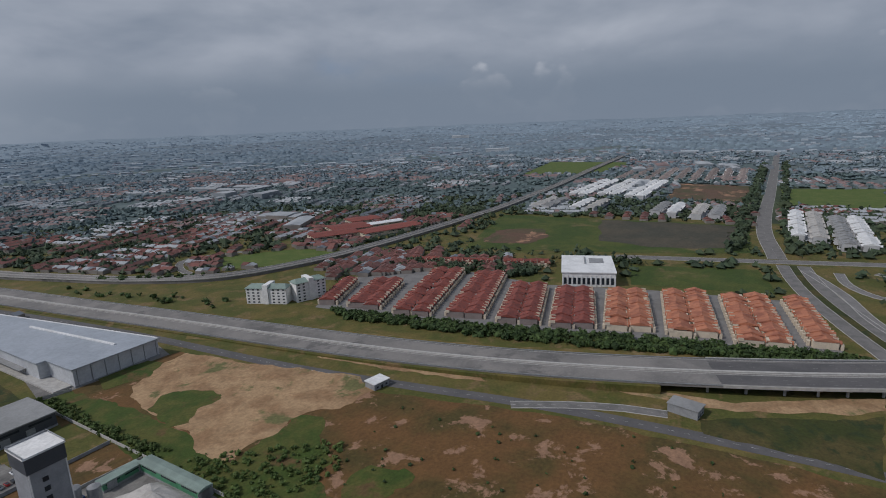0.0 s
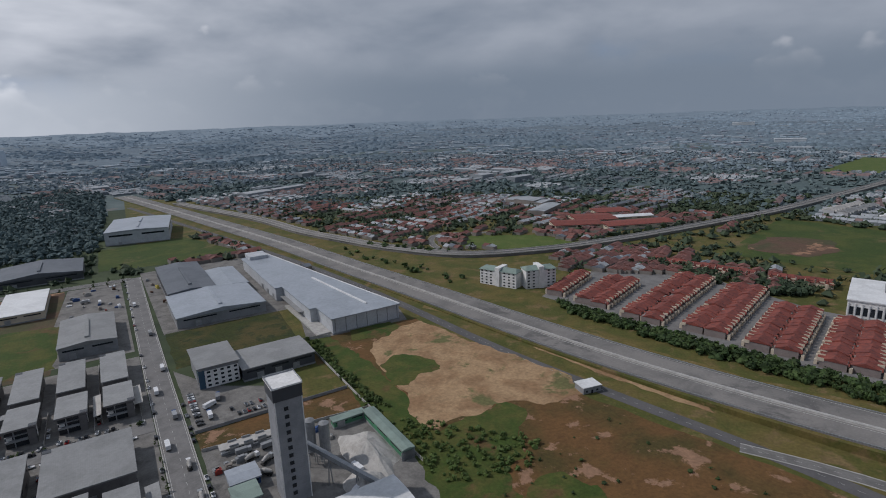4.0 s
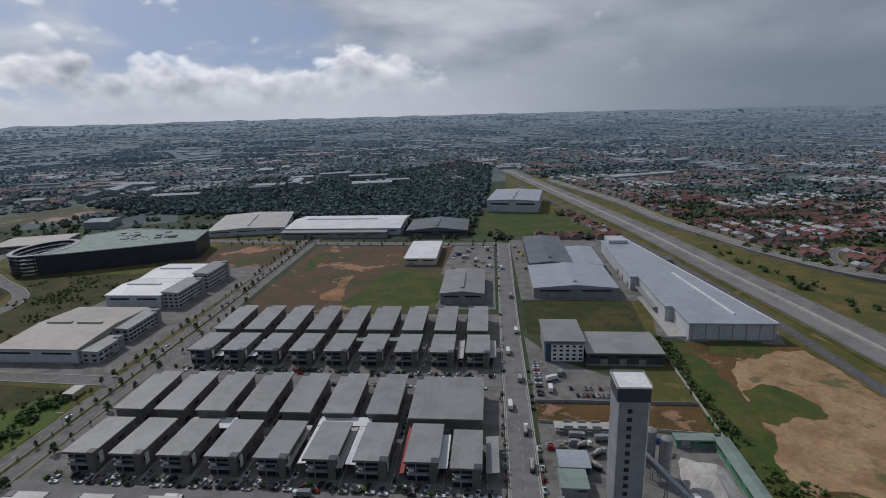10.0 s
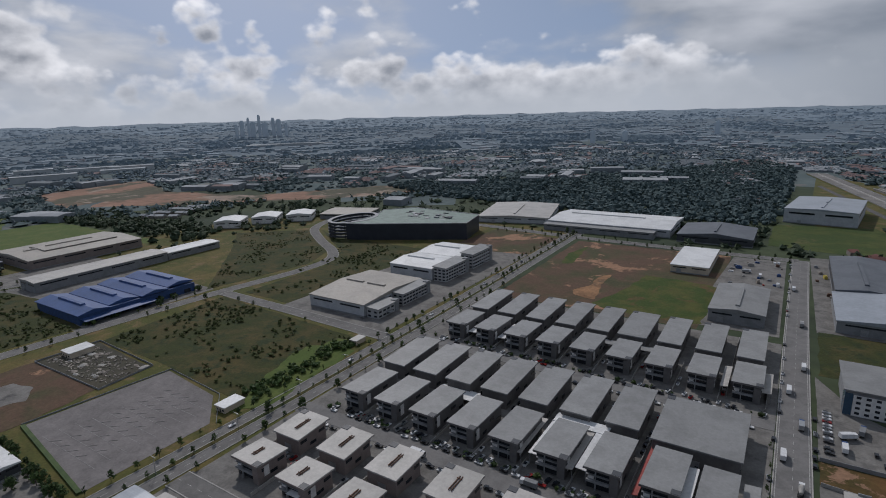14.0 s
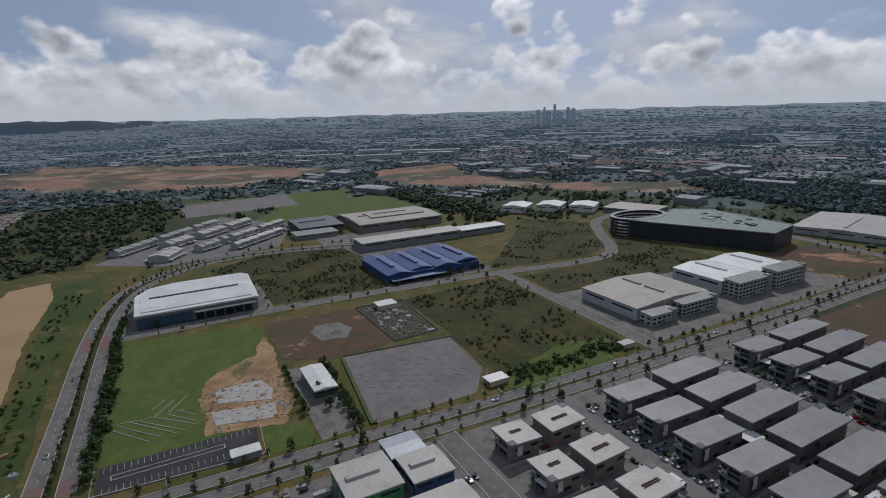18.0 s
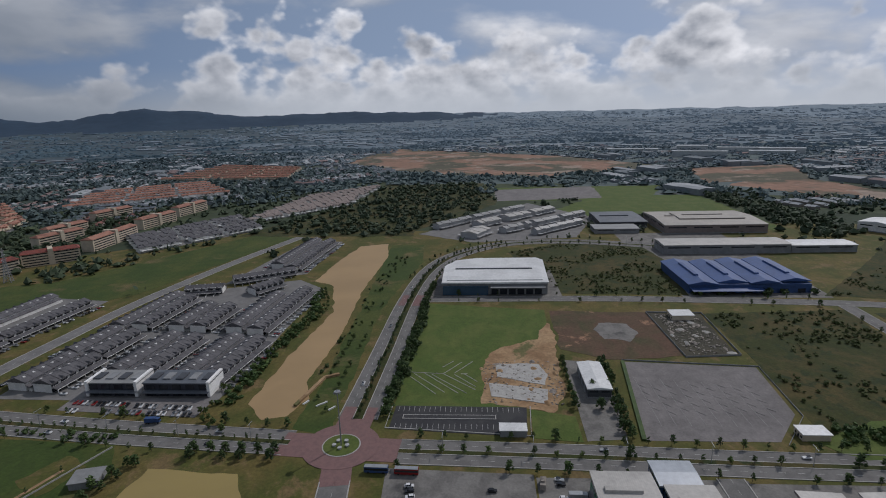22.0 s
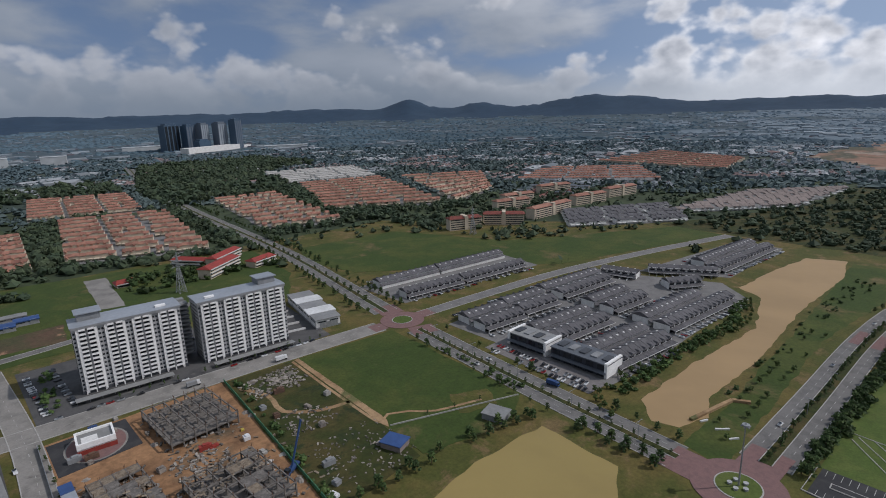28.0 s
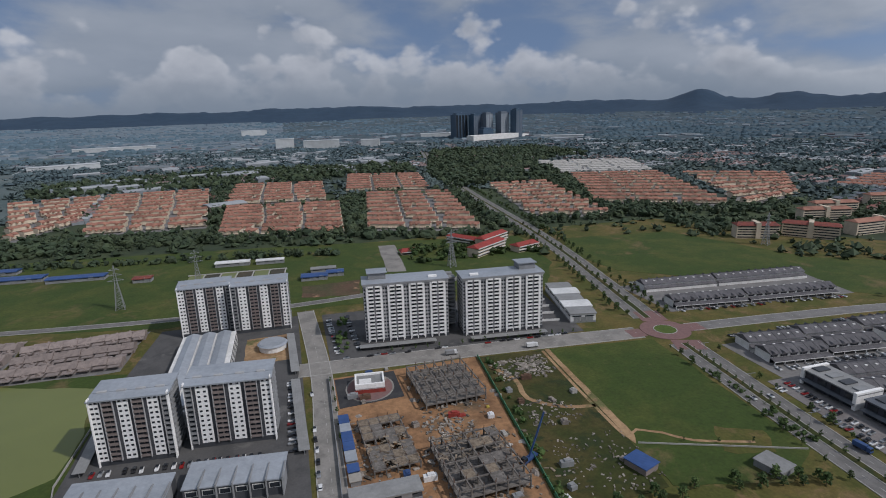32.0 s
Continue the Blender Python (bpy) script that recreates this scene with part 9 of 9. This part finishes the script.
def truck(x, y, turn, load, cab, label, long=8.0, mixer=False):
    ob = thing("truck", place(x, y, turn, 0.3), label, "truck", "trucks and mixers")
    part("chassis", Solid().box(-long / 2, -1.0, 0.7, long / 2, 1.0, 1.0), BLACK, ob)
    part("cab", Solid().faces([(long / 2 - 2, -1.15, 1), (long / 2, -1.15, 1), (long / 2, 1.15, 1), (long / 2 - 2, 1.15, 1), (long / 2 - 2, -1.1, 3), (long / 2 - 0.3, -1.1, 3), (long / 2 - 0.3, 1.1, 3), (long / 2 - 2, 1.1, 3)],
                              [(3, 2, 1, 0), (4, 5, 6, 7), (0, 1, 5, 4), (1, 2, 6, 5), (2, 3, 7, 6), (3, 0, 4, 7)]), cab, ob)
    part("windscreen", Solid().box(long / 2 - 0.35, -1.0, 1.9, long / 2 - 0.02, 1.0, 2.8), GLASS, ob)
    if mixer:
        part("drum", Solid().tube(0, 0, -2.6, 0.4, 0.7, 1.25, 12).tube(0, 0, 0.4, 2.2, 1.25, 0.8, 12), load, ob, "pale mixer drum").matrix_basis = Matrix.Translation((-0.9, 0, 2.5)) @ pose(0, 0, 0, 0, 80, 0)
    else:
        part("box", Solid().box(-long / 2, -1.2, 1.0, long / 2 - 2.2, 1.2, 3.3), load, ob)
    for k in (-long / 2 + 0.9, -long / 2 + 2.1, long / 2 - 1.1):
        for s in (-1, 1):
            part("wheel", Solid().tube(0, 0, -0.15, 0.15, 0.5, n=10), BLACK, ob).matrix_basis = pose(k, s * 1.0, 0.5, 90)


for i, (x, y, t, m) in enumerate(((34, 233, 90, 1), (33, 262, 88, 1), (26, 286, 91, 0), (33, 318, 90, 0), (27, 356, 90, 0), (34, 392, 90, 0), (33, 470, 90, 0), (27, 560, 90, 0), (60, 250, 20, 1), (66, 244, 35, 1), (74, 240, 10, 1), (62, 234, 150, 1), (78, 232, 80, 0), (58, 258, 0, 0), (70, 256, 5, 0), (52, 318, 30, 0), (58, 326, 80, 0), (50, 306, 90, 0),
                                  (-120, 203, 0, 0), (-66, 209, 180, 0), (-20, 202, 0, 0), (-190, 66, 90, 0), (-180, 62, 92, 0), (-150, 66, 90, 0), (-244, -150, 95, 0), (-96, -306, 175, 0), (-150, -299, 175, 0), (92, 196, 40, 0), (100, 212, 100, 0), (-8, 470, 90, 0), (0, 590, 90, 0), (-12, 600, 20, 0), (-90, 309, 0, 0))):
    truck(x, y, t, (SAND if m else car_rnd.choice((CARWHITE, CARSILVER, CARWHITE, GREYWALL, BLUEPAINT))), car_rnd.choice((CARWHITE, CARSILVER, CARWHITE, BLUEPAINT)), "concrete mixer truck with a pale drum" if m else "box truck standing on the asphalt", mixer=bool(m))

# ---------------------------------------------------------------- yard clutter
clut = random.Random(4)


def crates(x0, y0, x1, y1, count, label):
    """Containers, stacks and bins strewn over a yard."""
    for i in range(count):
        x, y = clut.uniform(x0, x1), clut.uniform(y0, y1)
        a, b, h = clut.choice(((3.0, 1.25, 2.6), (1.2, 1.0, 1.4), (2.2, 1.1, 1.2), (0.8, 0.8, 1.0), (1.6, 1.6, 2.0)))
        mat = clut.choice((CARWHITE, RUBBLE, GREYWALL, RUSTY, CONCRETE, RUBBLE, BLUEPAINT, RED, YELLOWPAINT))
        whole("crate", Solid().box(-a, -b, 0, a, b, h).box(-a * 0.6, -b * 0.8, h, a * 0.4, b * 0.7, h * 1.25), mat, label, "crate", "crates in the yards", m=place(x, y, clut.choice((0, 90)) + clut.uniform(-12, 12), 0.1))


crates(-26, 530, 18, 655, 30, "stacked goods in the storage yard")
crates(42, 170, 62, 210, 6, "stacked goods by the batching plant")
crates(82, 244, 104, 258, 6, "stacked bins by the batching plant")
crates(42, 246, 58, 270, 6, "stacked goods by the site cabins")
crates(-200, 52, -135, 70, 10, "stacked goods on the concrete yard")
crates(-108, -242, -18, -160, 24, "building materials on the orange clay")
crates(-150, -284, -112, -170, 10, "salvaged goods among the weeds")
crates(-60, -300, -22, -262, 8, "building materials beside the station")
crates(-730, 200, -690, 260, 5, "stacked goods behind the warehouse")
crates(44, 548, 54, 655, 6, "stacked goods beside the dark factory")

# ---------------------------------------------------------------- fences, lines, lamps, pylons
def fence(points, h, material, label, thick=0.25, name="boundary_wall"):
    s = ribbon([Vector((*p, 0)) for p in points], -thick / 2, thick / 2, h, h + 0.3)
    return whole(name, s, material, label, "wall")


fence([(129, 200), (129.5, 384), (150, 378)], 2.0, PAVING, "pale concrete boundary wall beside the thicket")
fence([(40, 272), (128, 262)], 1.8, PAVING, "pale boundary wall of the brown plot")
fence([(40, 292), (128, 292)], 2.0, GREYWALL, "grey boundary wall of the truck yard")
fence([(-322, 117), (-313, 198), (-256, 193), (-230, 172)], 0.8, GREYWALL, "dark low wall round the bleached car park")
fence([(-407, 157), (-326, 159), (-329, 195), (-405, 199), (-407, 157)], 1.2, GREYWALL, "dark fence round the rubble yard")
fence([(-111, -298), (-97, -150)], 2.2, GREENPAINT, "green site hoarding beside the clay")
fence([(-17, -298), (-13, -150)], 2.2, METAL, "grey site hoarding along the street")
fence([(-152, -186), (-222, -158)], 0.9, PAVING, "low pale sheet fence along the meadow", 0.3)
fence([(104, -330), (106, -236), (96, -196)], 1.4, PAVING, "pale wall above the pond bank")
fence([(-265, -23), (-242, -24), (-236, 51), (-264, 53)], 0.4, PAVING, "pale kerb round the black car park", 0.5)
fence([(-320, 117), (-233, 105.5)], 1.0, LEAF, "clipped dark hedge beside the car park", 2.2, "hedge")
whole("path_sand", ribbon(smooth([(-154, -292), (-151, -240), (-150, -192), (-158, -196), (-168, -190), (-178, -180), (-204, -170)], 6), -0.9, 0.9, 0.2), EARTH, "sandy path along the meadow", "path", kind="structure")
whole("path_loop", ribbon(smooth([(-114, -282), (-122, -262), (-120, -240), (-135, -226), (-151, -222)], 6), -1.5, 1.5, 0.2), EARTH, "sandy loop path through weeds", "path", kind="structure")
bays = thing("parking_bays", None, "painted white bays of the black car park", "road marking")
for i in range(24):
    y = -19 + 2.85 * i
    for x0, x1 in ((-263, -258), (-246, -241.5)):
        part("bay_line", Solid().box(x0 + 0.07 * (y + 19) * 0.1, y - 0.09, 0.22, x1 + 0.07 * (y + 19) * 0.1, y + 0.09, 0.25), LINE, bays)
part("bay_island", Solid().box(-254.5, -16, 0.2, -250.5, 34, 0.45), PAVING, bays, "long pale kerbed island")
part("bay_island_bed", Solid().box(-254, -15.5, 0.4, -251, 33.5, 0.5), DARKROAD, bays)
old = thing("faded_bays", None, "faded bay lines on the bleached car park", "road marking")
for i in range(9):
    y = 118 + 7.5 * i
    part("faded_line", Solid().box(-300 + 1.5 * i, y - 0.15, 0.19, -246, y + 0.15, 0.21), LOTLINE if i % 2 else LOTLINE, old)
    for k in range(4):
        x = -290 + 8.5 * k + (i % 2) * 4
        part("faded_line", Solid().bar((x, y, 0.2), (x + 4, y + 3.5, 0.2), 0.09), LOTLINE, old)
trench = thing("trench_lines", None, "white herringbone lines on the green field", "field marking")
for x0, y0, x1, y1 in ((-311, 2, -320, 9), (-302, 3, -318, 14), (-303, 10, -319, 21), (-298, -17, -277, 0), (-302, -15, -279, 5), (-303, -9, -278, 13), (-301, -4, -278, 18), (-302, 3, -282, 23), (-301, 10, -286, 23), (-302, 16, -292, 24), (-304, -17, -302, 3), (-302, 14, -302, 18)):
    part("trench_line", Solid().bar((x0, y0, 0.22), (x1, y1, 0.22), 0.17), PAVING, trench)
for x, y, t, m, nm in ((-206, -22, 88, BLUEPAINT, "blue"), (-205, -8, 88, CARRED, "dark red")):
    ob = thing("bus", place(x, y, t, 0.2), nm + " coach parked beside the boulevard", "bus", "parked coaches")
    part("body", Solid().box(-5.5, -1.25, 0.5, 5.5, 1.25, 3.1), m, ob)
    part("roof", Solid().box(-5.3, -1.15, 3.1, 5.3, 1.15, 3.3), CARSILVER, ob, "pale coach roof")
    part("windows", Solid().box(-5.2, -1.28, 1.6, 5.53, 1.28, 2.6), GLASS, ob)
    for k in (-3.6, 3.4):
        for e in (-1, 1):
            part("wheel", Solid().tube(0, 0, -0.15, 0.15, 0.5, n=10), BLACK, ob).matrix_basis = pose(k, e * 1.15, 0.5, 90)
jetty = thing("jetty", None, "pale pond outlet with white arms", "jetty")
part("deck", Solid().bar((-262, -78, 0.5), (-296, -70, 0.5), 1.0).bar((-296, -70, 0.5), (-300, -62, 0.5), 1.0), EARTH, jetty)
part("arm", Solid().bar((-262, -66, 0.5), (-267, -61, 0.5), 0.4), WHITEWALL, jetty)
part("arm", Solid().bar((-258, -58, 0.5), (-262, -55, 0.5), 0.4), WHITEWALL, jetty)
part("arm", Solid().bar((-264, -74, 0.5), (-268, -72, 0.5), 0.4), WHITEWALL, jetty)

POLE = Solid().tube(0, 0, 0, 9, 0.16, 0.09, 6).mesh("pole", METAL)
ARM = Solid().bar((-2.2, 0, 9.1), (2.2, 0, 9.1), 0.09).mesh("arm", METAL)
HEAD = Solid().box(-2.6, -0.2, 9.0, -1.8, 0.2, 9.2).mesh("lamp_head", GREYWALL)
for line, gap in ((blvd_north, 4), (blvd_south, 4), (blvd_west, 4)):
    for k in range(2, len(line) - 1, gap):
        d = (line[k + 1] - line[k])
        ob = thing("street_lamp", place(line[k].x, line[k].y, math.degrees(math.atan2(d.y, d.x)) + 90, 0.3), "tall double armed street lamp on the median", "street lamp", "street lamps")
        part("pole", POLE, METAL, ob)
        part("arm", ARM, METAL, ob)
        part("lamp_head", HEAD, GREYWALL, ob)


def pylon(x, y, h, turn):
    ob = thing("pylon", place(x, y, turn), "grey lattice power pylon on the grass", "pylon", "power pylons")
    w = h * 0.09
    c = [(1, 1), (1, -1), (-1, -1), (-1, 1)]
    for a, b in c:
        part("leg", Solid().bar((a * w, b * w, 0), (a * w * 0.28, b * w * 0.28, h * 0.62), 0.22).bar((a * w * 0.28, b * w * 0.28, h * 0.62), (a * 0.2, b * 0.2, h), 0.16), METAL, ob)
    for k in range(7):
        z0, z1 = h * 0.62 * k / 7, h * 0.62 * (k + 1) / 7
        r0, r1 = w * (1 - 0.72 * k / 7), w * (1 - 0.72 * (k + 1) / 7)
        s = Solid()
        for (a, b), (e, f) in zip(c, c[1:] + c[:1]):
            s.bar((a * r0, b * r0, z0), (e * r1, f * r1, z1), 0.1).bar((e * r0, f * r0, z0), (a * r1, b * r1, z1), 0.1)
        part("brace", s, METAL, ob)
    for z, r in ((0.66, 6), (0.78, 5), (0.9, 4)):
        part("cross_arm", Solid().bar((-r, 0, h * z), (r, 0, h * z), 0.2).bar((-r, 0, h * z), (0, 0, h * (z + 0.05)), 0.12).bar((r, 0, h * z), (0, 0, h * (z + 0.05)), 0.12), METAL, ob)


pylon(140, -480, 38, 10)
pylon(86, -530, 34, 10)
pylon(-155, -500, 38, 10)
pylon(-500, -455, 36, 20)
